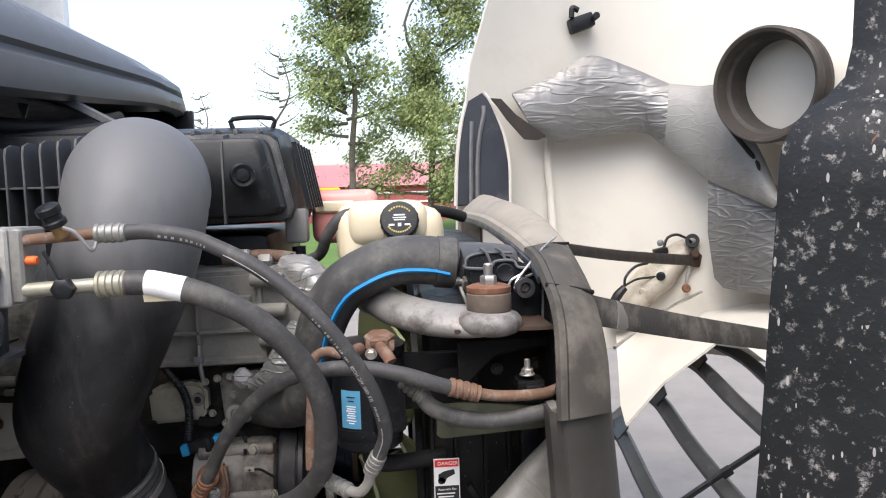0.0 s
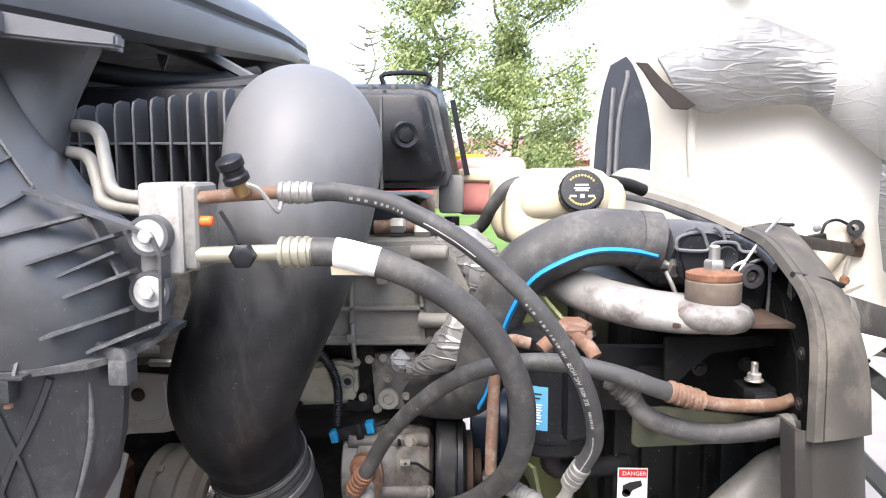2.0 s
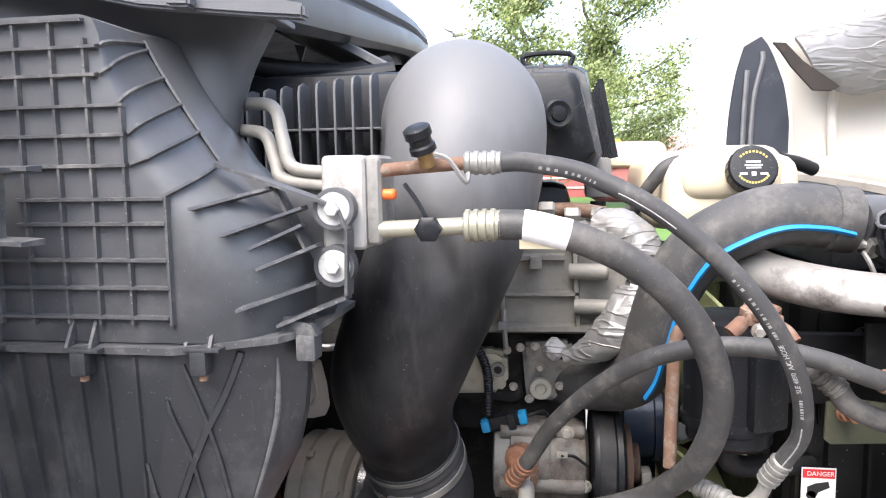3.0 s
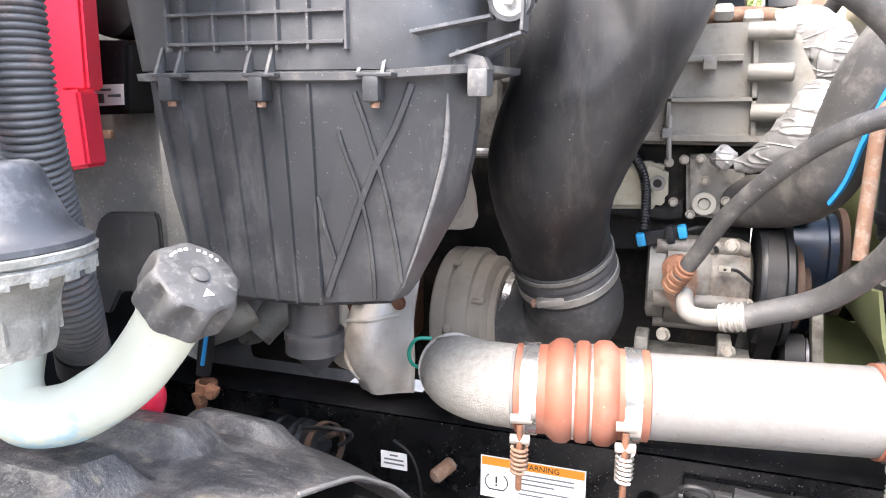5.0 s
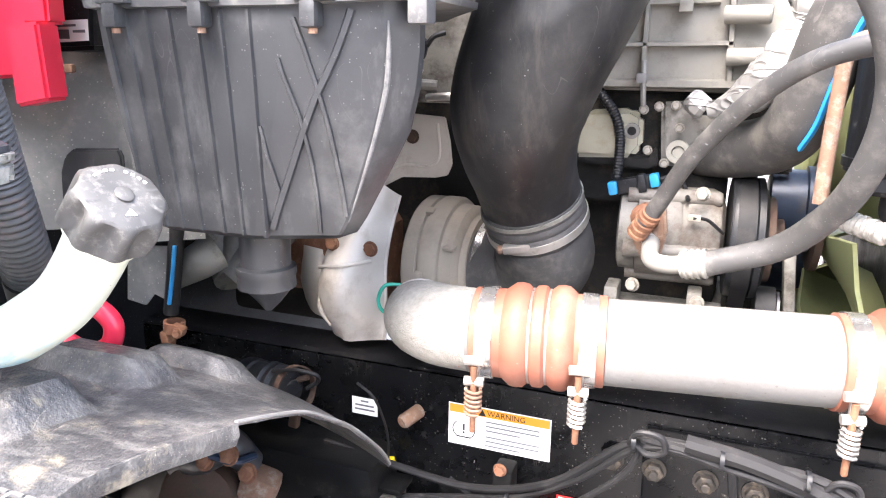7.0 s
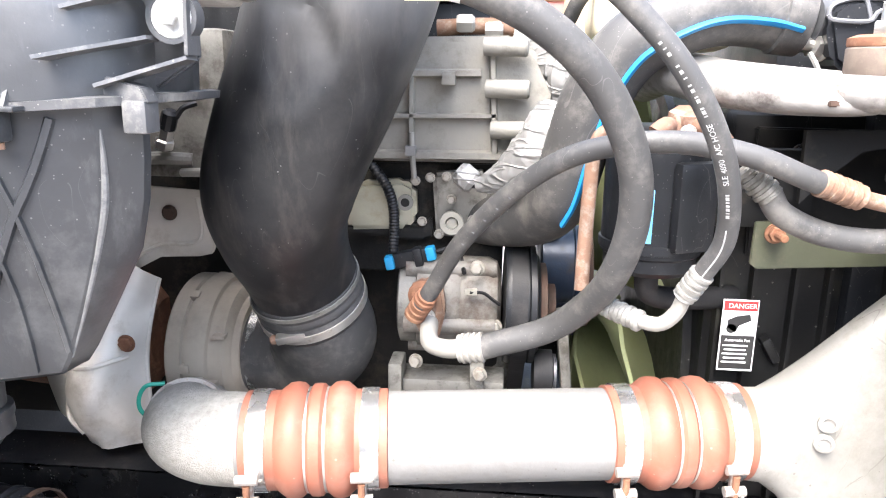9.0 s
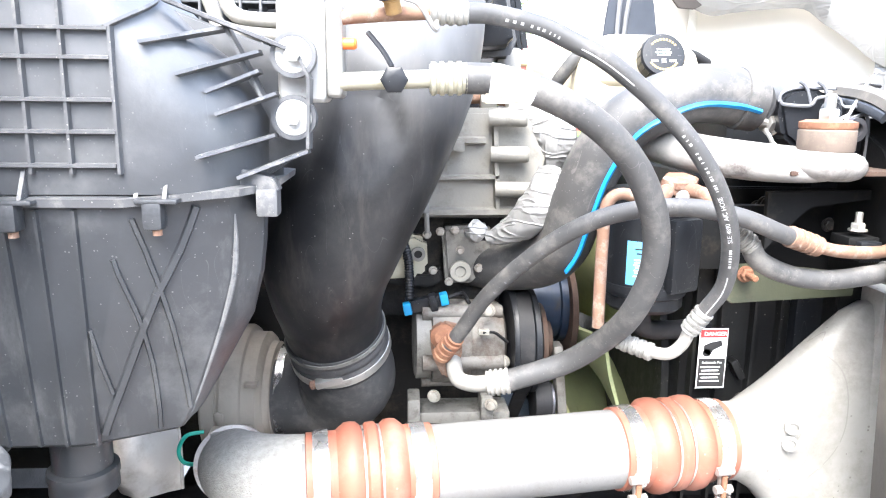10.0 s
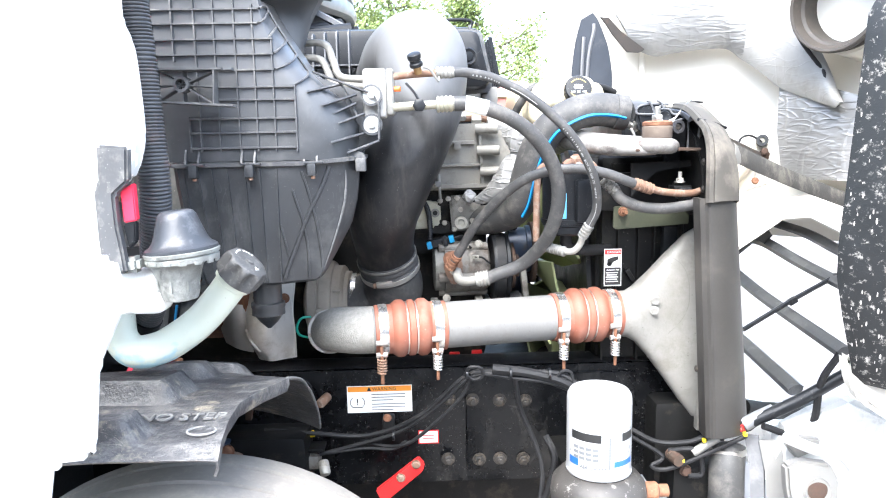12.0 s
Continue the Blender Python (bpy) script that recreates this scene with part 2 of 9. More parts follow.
M["pink_fluid"] = mat("bottle of pink fluid", (0.72, 0.3, 0.27), 0.4, var=0.15, scale=10, dirt=(0.75, 0.6, 0.5), dirt_amt=0.3, dirt_scale=8, bump=0.0)
M["plastic_grey"] = mat("grey plastic", (0.15, 0.153, 0.16), 0.5, var=0.2, dirt=(0.26, 0.255, 0.25), dirt_amt=0.35, dirt_scale=12)
M["plastic_navy"] = mat("blue-black rubber flap", (0.025, 0.03, 0.04), 0.5, var=0.2, dirt=(0.1, 0.1, 0.1), dirt_amt=0.2, dirt_scale=8)
M["clear_dirty"] = mat("clear plastic with white scale", (0.3, 0.31, 0.29), 0.4, var=0.5, scale=26, fine=90, trans=0.35, dirt=(0.55, 0.55, 0.53), dirt_amt=0.35, dirt_scale=40, bump=0.9, depth=0.004)
M["cowl"] = mat("smooth cowl plastic", (0.12, 0.125, 0.134), 0.4, var=0.12, dirt=(0.14, 0.14, 0.136), dirt_amt=0.2, dirt_scale=3, bump=0.04)
M["can_white"] = mat("white painted can", (0.34, 0.343, 0.345), 0.35, var=0.03, bump=0.0, dirt=(0.26, 0.255, 0.245), dirt_amt=0.15, dirt_scale=14)
M["boot"] = mat("dusty intake boot rubber", (0.045, 0.038, 0.032), 0.6, var=0.25, dirt=(0.13, 0.105, 0.08), dirt_amt=0.35, dirt_scale=8)
M["lamp_shell"] = mat("pale dirty lamp housing", (0.42, 0.385, 0.32), 0.5, var=0.2, scale=9, dirt=(0.2, 0.16, 0.115), dirt_amt=0.45, dirt_scale=12, bump=0.4)
M["spatter"] = mat("mud-spattered black liner", (0.013, 0.014, 0.015), 0.42, var=0.2, dirt=(0.42, 0.4, 0.37), dirt_amt=0.2, dirt_scale=80, bump=0.3, dmax=0.9, spec=0.3)
M["webbing"] = mat("worn webbing", (0.05, 0.047, 0.043), 0.8, var=0.3, dirt=(0.18, 0.165, 0.14), dirt_amt=0.45, dirt_scale=12, bump=0.5)
M["bumper_white"] = mat("grubby white bumper", (0.52, 0.525, 0.515), 0.45, var=0.1, scale=6, dirt=(0.19, 0.19, 0.18), dirt_amt=0.4, dirt_scale=8)
M["liner"] = mat("dusty liner plastic", (0.05, 0.05, 0.053), 0.45, var=0.25, scale=14, dirt=(0.16, 0.15, 0.135), dirt_amt=0.4, dirt_scale=14, bump=0.6, depth=0.004, dmax=0.6)
M["scuff"] = mat("scuffed pale plastic edge", (0.13, 0.13, 0.13), 0.6, var=0.4, scale=40, dirt=(0.04, 0.042, 0.045), dirt_amt=0.55, dirt_scale=40)
M["foil_bag"] = mat("crumpled foil sleeve", (0.27, 0.266, 0.257), 0.42, 0.35, var=0.12, scale=12, fine=22, bump=0.3, depth=0.006, dirt=(0.3, 0.29, 0.275), dirt_amt=0.25, dirt_scale=14)


def tinted(m, low, high, colour, amount):
    """Tints a material towards a colour between two heights, with an uneven edge."""
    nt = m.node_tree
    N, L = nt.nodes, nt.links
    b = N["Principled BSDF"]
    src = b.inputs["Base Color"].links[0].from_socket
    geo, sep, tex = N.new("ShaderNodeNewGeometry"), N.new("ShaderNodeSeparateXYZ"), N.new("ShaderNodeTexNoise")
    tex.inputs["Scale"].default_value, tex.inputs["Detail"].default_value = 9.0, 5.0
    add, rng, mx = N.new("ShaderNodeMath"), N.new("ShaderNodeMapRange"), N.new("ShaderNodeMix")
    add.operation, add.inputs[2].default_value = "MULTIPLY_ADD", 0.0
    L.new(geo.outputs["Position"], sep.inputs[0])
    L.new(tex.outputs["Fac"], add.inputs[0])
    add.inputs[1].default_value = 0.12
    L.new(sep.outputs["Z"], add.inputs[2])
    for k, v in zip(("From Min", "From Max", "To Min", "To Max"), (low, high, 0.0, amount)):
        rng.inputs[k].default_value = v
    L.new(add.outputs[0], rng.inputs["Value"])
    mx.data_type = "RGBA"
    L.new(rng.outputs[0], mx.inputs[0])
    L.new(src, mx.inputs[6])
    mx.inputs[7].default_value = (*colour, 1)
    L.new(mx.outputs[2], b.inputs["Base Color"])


def marked(m, colour, specks=0.0, speck_scale=120.0, scratches=0.0, scratch_scale=5.0, rough=0.7, drip=1.0):
    """Adds small scattered specks and fine scratches of a colour to a material; on foil, painted crease glints."""
    nt = m.node_tree
    N, L = nt.nodes, nt.links
    b = N["Principled BSDF"]
    tc = N.new("ShaderNodeTexCoord")

    def math_node(op, x, y):
        n = N.new("ShaderNodeMath")
        n.operation = op
        for sock, v in zip(n.inputs, (x, y)):
            if isinstance(v, (int, float)):
                sock.default_value = v
            else:
                L.new(v, sock)
        return n.outputs[0]

    def noise(scale, detail, stretch=(1, 1, 1)):
        mp, n = N.new("ShaderNodeMapping"), N.new("ShaderNodeTexNoise")
        mp.inputs["Scale"].default_value = stretch
        mp.inputs["Rotation"].default_value = (0.4, 0.7, 0.5)
        L.new(tc.outputs["Object"], mp.inputs["Vector"])
        L.new(mp.outputs[0], n.inputs["Vector"])
        n.inputs["Scale"].default_value, n.inputs["Detail"].default_value = scale, detail
        return n.outputs["Fac"]

    masks = []
    if specks:
        v = N.new("ShaderNodeTexVoronoi")
        v.inputs["Scale"].default_value = speck_scale
        vm = N.new("ShaderNodeMapping")
        vm.inputs["Scale"].default_value = (1, 1, drip)
        vm.inputs["Rotation"].default_value = (0.0, 0.25 * (1 - drip), 0.0)
        L.new(tc.outputs["Object"], vm.inputs["Vector"])
        L.new(vm.outputs[0], v.inputs["Vector"])
        sep = N.new("ShaderNodeSeparateXYZ")
        L.new(v.outputs["Color"], sep.inputs[0])
        near = math_node("LESS_THAN", v.outputs["Distance"], math_node("MULTIPLY", sep.outputs["Y"], 0.3))
        some = math_node("LESS_THAN", sep.outputs["X"], specks)
        patch = math_node("GREATER_THAN", noise(7.0, 3.0), 0.44)
        masks.append(math_node("MULTIPLY", math_node("MULTIPLY", near, some), patch))
    if scratches:
        for k, stretch in enumerate(((1, 14, 2), (11, 1, 3))):
            line = math_node("LESS_THAN", math_node("ABSOLUTE", math_node("SUBTRACT", noise(scratch_scale * (1 + k), 0.0, stretch), 0.5), 0), 0.002)
            where = math_node("GREATER_THAN", noise(9.0 + 4 * k, 2.0), 0.56)
            masks.append(math_node("MULTIPLY", math_node("MULTIPLY", line, where), scratches))
    fac = masks[0]
    for q in masks[1:]:
        fac = math_node("MAXIMUM", fac, q)
    src = b.inputs["Base Color"].links[0].from_socket
    mx = N.new("ShaderNodeMix")
    mx.data_type = "RGBA"
    L.new(fac, mx.inputs[0])
    L.new(src, mx.inputs[6])
    mx.inputs[7].default_value = (*colour, 1)
    L.new(mx.outputs[2], b.inputs["Base Color"])
    rs = b.inputs["Roughness"].links[0].from_socket
    mr = N.new("ShaderNodeMix")
    L.new(fac, mr.inputs[0])
    L.new(rs, mr.inputs[2])
    mr.inputs[3].default_value = rough
    L.new(mr.outputs[0], b.inputs["Roughness"])


def creased(m, scale, depth, thin=0.035):
    """Adds the sharp folds of a crumpled sheet as relief before the fine relief."""
    nt = m.node_tree
    N, L = nt.nodes, nt.links
    tc = N.new("ShaderNodeTexCoord")
    total = None
    for sc, way in ((scale, (1.0, 1.0, 0.3)), (scale * 1.9, (0.35, 0.5, 1.6))):
        mp = N.new("ShaderNodeMapping")
        mp.inputs["Scale"].default_value = way
        mp.inputs["Rotation"].default_value = (0.4 * sc / scale, 0.5, 0.3)
        L.new(tc.outputs["Object"], mp.inputs["Vector"])
        n = N.new("ShaderNodeTexNoise")
        n.inputs["Scale"].default_value, n.inputs["Detail"].default_value, n.inputs["Distortion"].default_value = sc, 0.5, 0.8
        L.new(mp.outputs[0], n.inputs["Vector"])
        sub = N.new("ShaderNodeMath")
        sub.operation = "SUBTRACT"
        L.new(n.outputs["Fac"], sub.inputs[0])
        sub.inputs[1].default_value = 0.5
        ab = N.new("ShaderNodeMath")
        ab.operation = "ABSOLUTE"
        L.new(sub.outputs[0], ab.inputs[0])
        r = N.new("ShaderNodeMapRange")
        for a, v in zip(("From Min", "From Max", "To Min", "To Max"), (0.0, thin, 1.0, 0.0)):
            r.inputs[a].default_value = v
        L.new(ab.outputs[0], r.inputs["Value"])
        if total is None:
            total = r.outputs["Result"]
        else:
            ad = N.new("ShaderNodeMath")
            L.new(total, ad.inputs[0])
            L.new(r.outputs["Result"], ad.inputs[1])
            total = ad.outputs[0]
    bp = N.new("ShaderNodeBump")
    bp.inputs["Strength"].default_value, bp.inputs["Distance"].default_value = 0.8, depth
    L.new(total, bp.inputs["Height"])
    old = [q for q in N if q.bl_idname == "ShaderNodeBump" and q != bp]
    L.new(bp.outputs[0], old[0].inputs["Normal"])


def dusted(m, colour, scale, low, high, amount, stretch=(1, 1, 1), turn=(0, 0, 0)):
    """Lays a broken film of dust or dried smears over a material."""
    nt = m.node_tree
    N, L = nt.nodes, nt.links
    b = N["Principled BSDF"]
    tc, mp, n, r, mx = (N.new("ShaderNode" + k) for k in ("TexCoord", "Mapping", "TexNoise", "MapRange", "Mix"))
    mp.inputs["Scale"].default_value, mp.inputs["Rotation"].default_value = stretch, turn
    n.inputs["Scale"].default_value, n.inputs["Detail"].default_value, n.inputs["Roughness"].default_value = scale, 9.0, 0.68
    L.new(tc.outputs["Object"], mp.inputs["Vector"])
    L.new(mp.outputs[0], n.inputs["Vector"])
    for k, v in zip(("From Min", "From Max", "To Min", "To Max"), (low, high, 0.0, amount)):
        r.inputs[k].default_value = v
    L.new(n.outputs["Fac"], r.inputs["Value"])
    mx.data_type = "RGBA"
    L.new(r.outputs["Result"], mx.inputs[0])
    L.new(b.inputs["Base Color"].links[0].from_socket, mx.inputs[6])
    mx.inputs[7].default_value = (*colour, 1)
    L.new(mx.outputs[2], b.inputs["Base Color"])


M["hose_grey"] = mat("grey corrugated plastic", (0.06, 0.062, 0.066), 0.5, var=0.2, dirt=(0.17, 0.125, 0.115), dirt_amt=0.25, dirt_scale=30, bump=0.1)
M["inner_dusty"] = mat("dusty inner panel", (0.21, 0.218, 0.215), 0.6, var=0.25, dirt=(0.32, 0.305, 0.28), dirt_amt=0.4, dirt_scale=18, bump=0.2)
M["foil_dull"] = mat("dull insulation cloth", (0.24, 0.236, 0.227), 0.55, 0.25, var=0.12, scale=5, fine=40, bump=0.25, depth=0.003, dirt=(0.2, 0.188, 0.17), dirt_amt=0.35, dirt_scale=7)
M["blocker_dark"] = mat("dark light blocker", (0.1, 0.1, 0.1), 0.8, var=0.2, scale=1.5)
M["block_cast"] = mat("weathered pale casting", (0.36, 0.35, 0.33), 0.6, 0.1, var=0.25, scale=30, dirt=(0.2, 0.15, 0.12), dirt_amt=0.3, dirt_scale=35, bump=0.35)
M["zinc_pale"] = mat("pale zinc plating", (0.5, 0.5, 0.48), 0.5, 0.25, var=0.15, scale=50, dirt=(0.3, 0.28, 0.25), dirt_amt=0.3, dirt_scale=70)
M["steel_stain"] = mat("rust-stained steel", (0.4, 0.37, 0.34), 0.45, 0.5, var=0.3, scale=60, dirt=(0.2, 0.1, 0.06), dirt_amt=0.35, dirt_scale=60)
M["print_grey"] = mat("worn white print", (0.34, 0.34, 0.33), 0.6, var=0.4, scale=200)
M["chipped"] = mat("chipped black casting", (0.05, 0.046, 0.042), 0.55, 0.1, var=0.3, dirt=(0.5, 0.48, 0.44), dirt_amt=0.12, dirt_scale=45, bump=0.3, dmax=0.9)
M["deep_blue"] = mat("deep blue print", (0.02, 0.11, 0.42), 0.5, var=0.1)
M["ledge_grey"] = mat("faded grey ledge plastic", (0.11, 0.113, 0.12), 0.55, var=0.12, dirt=(0.22, 0.22, 0.21), dirt_amt=0.25, dirt_scale=8)
M["cap_dusty"] = mat("dusty grey cap plastic", (0.06, 0.06, 0.06), 0.6, var=0.25, scale=40, dirt=(0.17, 0.166, 0.158), dirt_amt=0.35, dirt_scale=90)
M["liner_print"] = mat("dust-filled embossing", (0.2, 0.195, 0.185), 0.6, var=0.3, scale=30)
M["strap_dark"] = mat("dark steel with rust", (0.03, 0.024, 0.02), 0.6, 0.2, var=0.4, dirt=(0.12, 0.06, 0.035), dirt_amt=0.25, dirt_scale=20, bump=0.3)
dust = (0.3, 0.29, 0.27)
marked(M["plastic"], (0.1, 0.1, 0.098), 0.16, 330, 0.3, 2.6)
marked(M["plastic_worn"], (0.2, 0.195, 0.18), 0.2, 330, 0.5, 2.0)
marked(M["plastic_dark"], (0.07, 0.07, 0.068), 0.2, 300, 0.5, 2.0)
marked(M["duct"], (0.12, 0.118, 0.114), 0.06, 300, 0.22, 2.2)
marked(M["frame"], (0.1, 0.095, 0.088), 0.25, 240, 0.12, 2.0)
marked(M["frame_dusty"], (0.14, 0.125, 0.11), 0.2, 220)
marked(M["rubber"], (0.11, 0.105, 0.1), 0.2, 380, 0.5, 2.4)
marked(M["liner"], (0.34, 0.31, 0.26), 0.3, 700, 0.5, 6.0)
marked(M["spatter"], (0.34, 0.325, 0.3), 0.75, 170, drip=0.3)
marked(M["shroud"], (0.1, 0.095, 0.085), 0.15, 200, 0.4, 2.0)
marked(M["alu_cooler"], (0.17, 0.16, 0.14), 0.1, 180, 0.6, 2.0)
marked(M["alu_pipe"], (0.12, 0.113, 0.1), 0.1, 200, 0.5, 2.0)
marked(M["silicone"], (0.34, 0.165, 0.115), 0.1, 200, 0.5, 3.0)
# Pale lines on the foil: glints along its creases put into colour.
marked(M["foil"], (0.4, 0.4, 0.39), 0.0, 1, 0.12, 3.0, 0.3)
marked(M["neck"], (0.38, 0.39, 0.34), 0.06, 240, 0.35, 2.0)

dusted(M["liner"], (0.33, 0.29, 0.215), 12, 0.56, 0.66, 0.6, (1, 1.6, 1))
dusted(M["liner"], (0.19, 0.185, 0.175), 34, 0.5, 0.66, 0.5, (1, 3.0, 1), (0, 0, 0.5))
dusted(M["plastic"], (0.2, 0.2, 0.195), 13, 0.56, 0.76, 0.3, (1.5, 1.5, 0.6))
dusted(M["plastic_worn"], (0.26, 0.25, 0.23), 30, 0.55, 0.7, 0.5)
dusted(M["duct"], (0.075, 0.066, 0.058), 16, 0.5, 0.72, 0.6, (2, 1, 0.45), (0, 0.25, 0))
dusted(M["tube_worn"], (0.12, 0.06, 0.04), 30, 0.6, 0.7, 0.7)
dusted(M["rubber"], (0.16, 0.15, 0.135), 26, 0.52, 0.72, 0.5)
dusted(M["rubber_grey"], (0.2, 0.205, 0.215), 18, 0.5, 0.7, 0.6)
dusted(M["frame"], (0.07, 0.066, 0.06), 12, 0.55, 0.75, 0.5, (1, 1, 0.4))
dusted(M["alu_engine"], (0.07, 0.06, 0.045), 20, 0.55, 0.72, 0.6)
dusted(M["alu_dirty"], (0.06, 0.05, 0.04), 28, 0.54, 0.7, 0.6)
dusted(M["alu_pipe"], (0.2, 0.19, 0.17), 14, 0.56, 0.74, 0.5)
dusted(M["alu_cooler"], (0.2, 0.19, 0.17), 10, 0.54, 0.74, 0.5)
creased(M["foil"], 13.0, 0.0018, 0.14)
creased(M["foil_dull"], 9.0, 0.0006, 0.05)
marked(M["inner_dusty"], (0.4, 0.39, 0.36), 0.5, 220)
creased(M["foil_bag"], 20.0, 0.0022, 0.09)
# Paler towards the top: sky light on the upper shell put into colour.
tinted(M["plastic"], 1.46, 1.66, (0.105, 0.107, 0.112), 0.75)
tinted(M["neck"], 1.188, 1.165, (0.3, 0.52, 0.62), 0.75)
tinted(M["duct"], 1.5, 1.72, (0.15, 0.152, 0.156), 0.9)

# ---------------------------------------------------------------- mesh helpers
V = Vector


def thing(name, loc, label, category, group="", kind=""):
    """A thing: an empty at its base, under which its parts are linked."""
    ob = new(name)
    ob.location = loc
    ob.empty_display_size = 0.05
    return tagged(ob, label, category, group, kind)


def finish(bm, name, material, angle=35):
    me = bpy.data.meshes.new(name)
    bmesh.ops.recalc_face_normals(bm, faces=bm.faces)
    bm.to_mesh(me)
    bm.free()
    me.polygons.foreach_set("use_smooth", [True] * len(me.polygons))
    me.set_sharp_from_angle(angle=radians(angle))
    me.materials.append(M[material] if isinstance(material, str) else material)
    return me


def part(name, bm, material, parent=None, label="", angle=35):
    """Links a mesh, given in world metres, as one part of its thing (or alone)."""
    ob = new(name, finish(bm, name, material, angle))
    if parent is not None:
        ob.parent = parent
        if parent.type == "EMPTY":
            ob.matrix_parent_inverse = Matrix.Translation(parent.location).inverted()
    return tagged(ob, label)


def solo(name, bm, material, label, category, group="", kind="", angle=35):
    return tagged(part(name, bm, material, None, "", angle), label, category, group, kind)


def merge(*bms):
    out = bmesh.new()
    for b in bms:
        me = bpy.data.meshes.new("tmp")
        b.to_mesh(me)
        b.free()
        out.from_mesh(me)
        bpy.data.meshes.remove(me)
    return out


def moved(bm, m):
    bmesh.ops.transform(bm, matrix=m, verts=bm.verts)
    return bm


def block(c, size, bevel=0.004, rot=None, seg=2):
    """A bevelled box of that size centred at c; rot: Euler degrees."""
    bm = bmesh.new()
    bmesh.ops.create_cube(bm, size=1.0)
    bmesh.ops.scale(bm, vec=size, verts=bm.verts)
    if bevel:
        bmesh.ops.bevel(bm, geom=bm.edges[:], offset=min(bevel, 0.45 * min(size)), segments=seg, affect="EDGES", profile=0.6)
    m = pose(*c, *(rot or (0, 0, 0)))
    return moved(bm, m)


def smooth_path(pts, n=8):
    """Catmull-Rom points through pts."""
    P = [V(p) for p in pts]
    P = [P[0] * 2 - P[1]] + P + [P[-1] * 2 - P[-2]]
    out = []
    for i in range(1, len(P) - 2):
        a, b, c, d = P[i - 1], P[i], P[i + 1], P[i + 2]
        for k in range(n):
            t = k / n
            out.append(0.5 * ((2 * b) + (c - a) * t + (2 * a - 5 * b + 4 * c - d) * t * t + (3 * b - a - 3 * c + d) * t ** 3))
    out.append(P[-2])
    return out


def spread(values, count):
    """Values along the path, brought to that many samples."""
    k = len(values)
    return [np.interp(i / (count - 1) * (k - 1), range(k), values) for i in range(count)]


def tube(pts, r, sides=16, n=8, smooth=True, caps=True, flat=None, up=None):
    """A tube along pts; r: radius or radii along it. flat: factor(s) on the second axis."""
    P = smooth_path(pts, n) if smooth else [V(p) for p in pts]
    R = spread(r, len(P)) if isinstance(r, (list, tuple)) else [r] * len(P)
    Fl = spread(flat, len(P)) if isinstance(flat, (list, tuple)) else [flat or 1.0] * len(P)
    bm = bmesh.new()
    tan = [(P[min(i + 1, len(P) - 1)] - P[max(i - 1, 0)]).normalized() for i in range(len(P))]
    u = V(up) if up else tan[0].orthogonal()
    rings = []
    for p, t, rr, f in zip(P, tan, R, Fl):
        u = (u - t * u.dot(t)).normalized()
        w = t.cross(u)
        rings.append([bm.verts.new(p + (u * math.cos(a) + w * math.sin(a) * f) * rr) for a in [2 * math.pi * k / sides for k in range(sides)]])
    for a, b in zip(rings, rings[1:]):
        for k in range(sides):
            bm.faces.new((a[k], a[(k + 1) % sides], b[(k + 1) % sides], b[k]))
    if caps:
        bm.faces.new(rings[0][::-1])
        bm.faces.new(rings[-1])
    return bm


def crumpled(pts, radii, sides, n, seed, amount):
    """A creased bag along pts: a tube whose rings fold in and out."""
    rng = random.Random(seed)
    P = smooth_path(pts, n)
    R = spread(radii, len(P))
    u = (P[1] - P[0]).orthogonal()
    rings = []
    for i, (p, rr) in enumerate(zip(P, R)):
        t = (P[min(i + 1, len(P) - 1)] - P[max(i - 1, 0)]).normalized()
        u = (u - t * u.dot(t)).normalized()
        w = t.cross(u)
        rings.append([p + (u * math.cos(a) + w * math.sin(a)) * rr * (1 + 0.35 * rng.uniform(-amount, amount) + amount * math.sin(5 * a + 0.5 * i) * (0.5 + 0.5 * math.sin(1.3 * i))) for a in [2 * math.pi * k / sides for k in range(sides)]])
    return loft(rings)


def axis_pose(c, way):
    """The pose that brings local z to way, at c."""
    return Matrix.Translation(c) @ V(way).to_track_quat("Z", "Y").to_matrix().to_4x4()


def lathe(profile, c, way=(0, 0, 1), sides=32, caps=True):
    """A turned body: profile of (radius, height) along way from c."""
    bm = bmesh.new()
    rings = [[bm.verts.new((r * math.cos(2 * math.pi * k / sides), r * math.sin(2 * math.pi * k / sides), h)) for k in range(sides)] for r, h in profile]
    for a, b in zip(rings, rings[1:]):
        for k in range(sides):
            bm.faces.new((a[k], a[(k + 1) % sides], b[(k + 1) % sides], b[k]))
    if caps:
        bm.faces.new(rings[0][::-1])
        bm.faces.new(rings[-1])
    return moved(bm, axis_pose(c, way))


def prism(poly, depth, m, bevel=0.0):
    """A polygon in the local xy plane, thick by depth along local z, brought to m."""
    bm = bmesh.new()
    f = bm.faces.new([bm.verts.new((x, y, 0)) for x, y in poly])
    ext = bmesh.ops.extrude_face_region(bm, geom=[f])
    bmesh.ops.translate(bm, vec=(0, 0, depth), verts=[v for v in ext["geom"] if isinstance(v, bmesh.types.BMVert)])
    if bevel:
        bmesh.ops.bevel(bm, geom=bm.edges[:], offset=bevel, segments=2, affect="EDGES")
    return moved(bm, m)


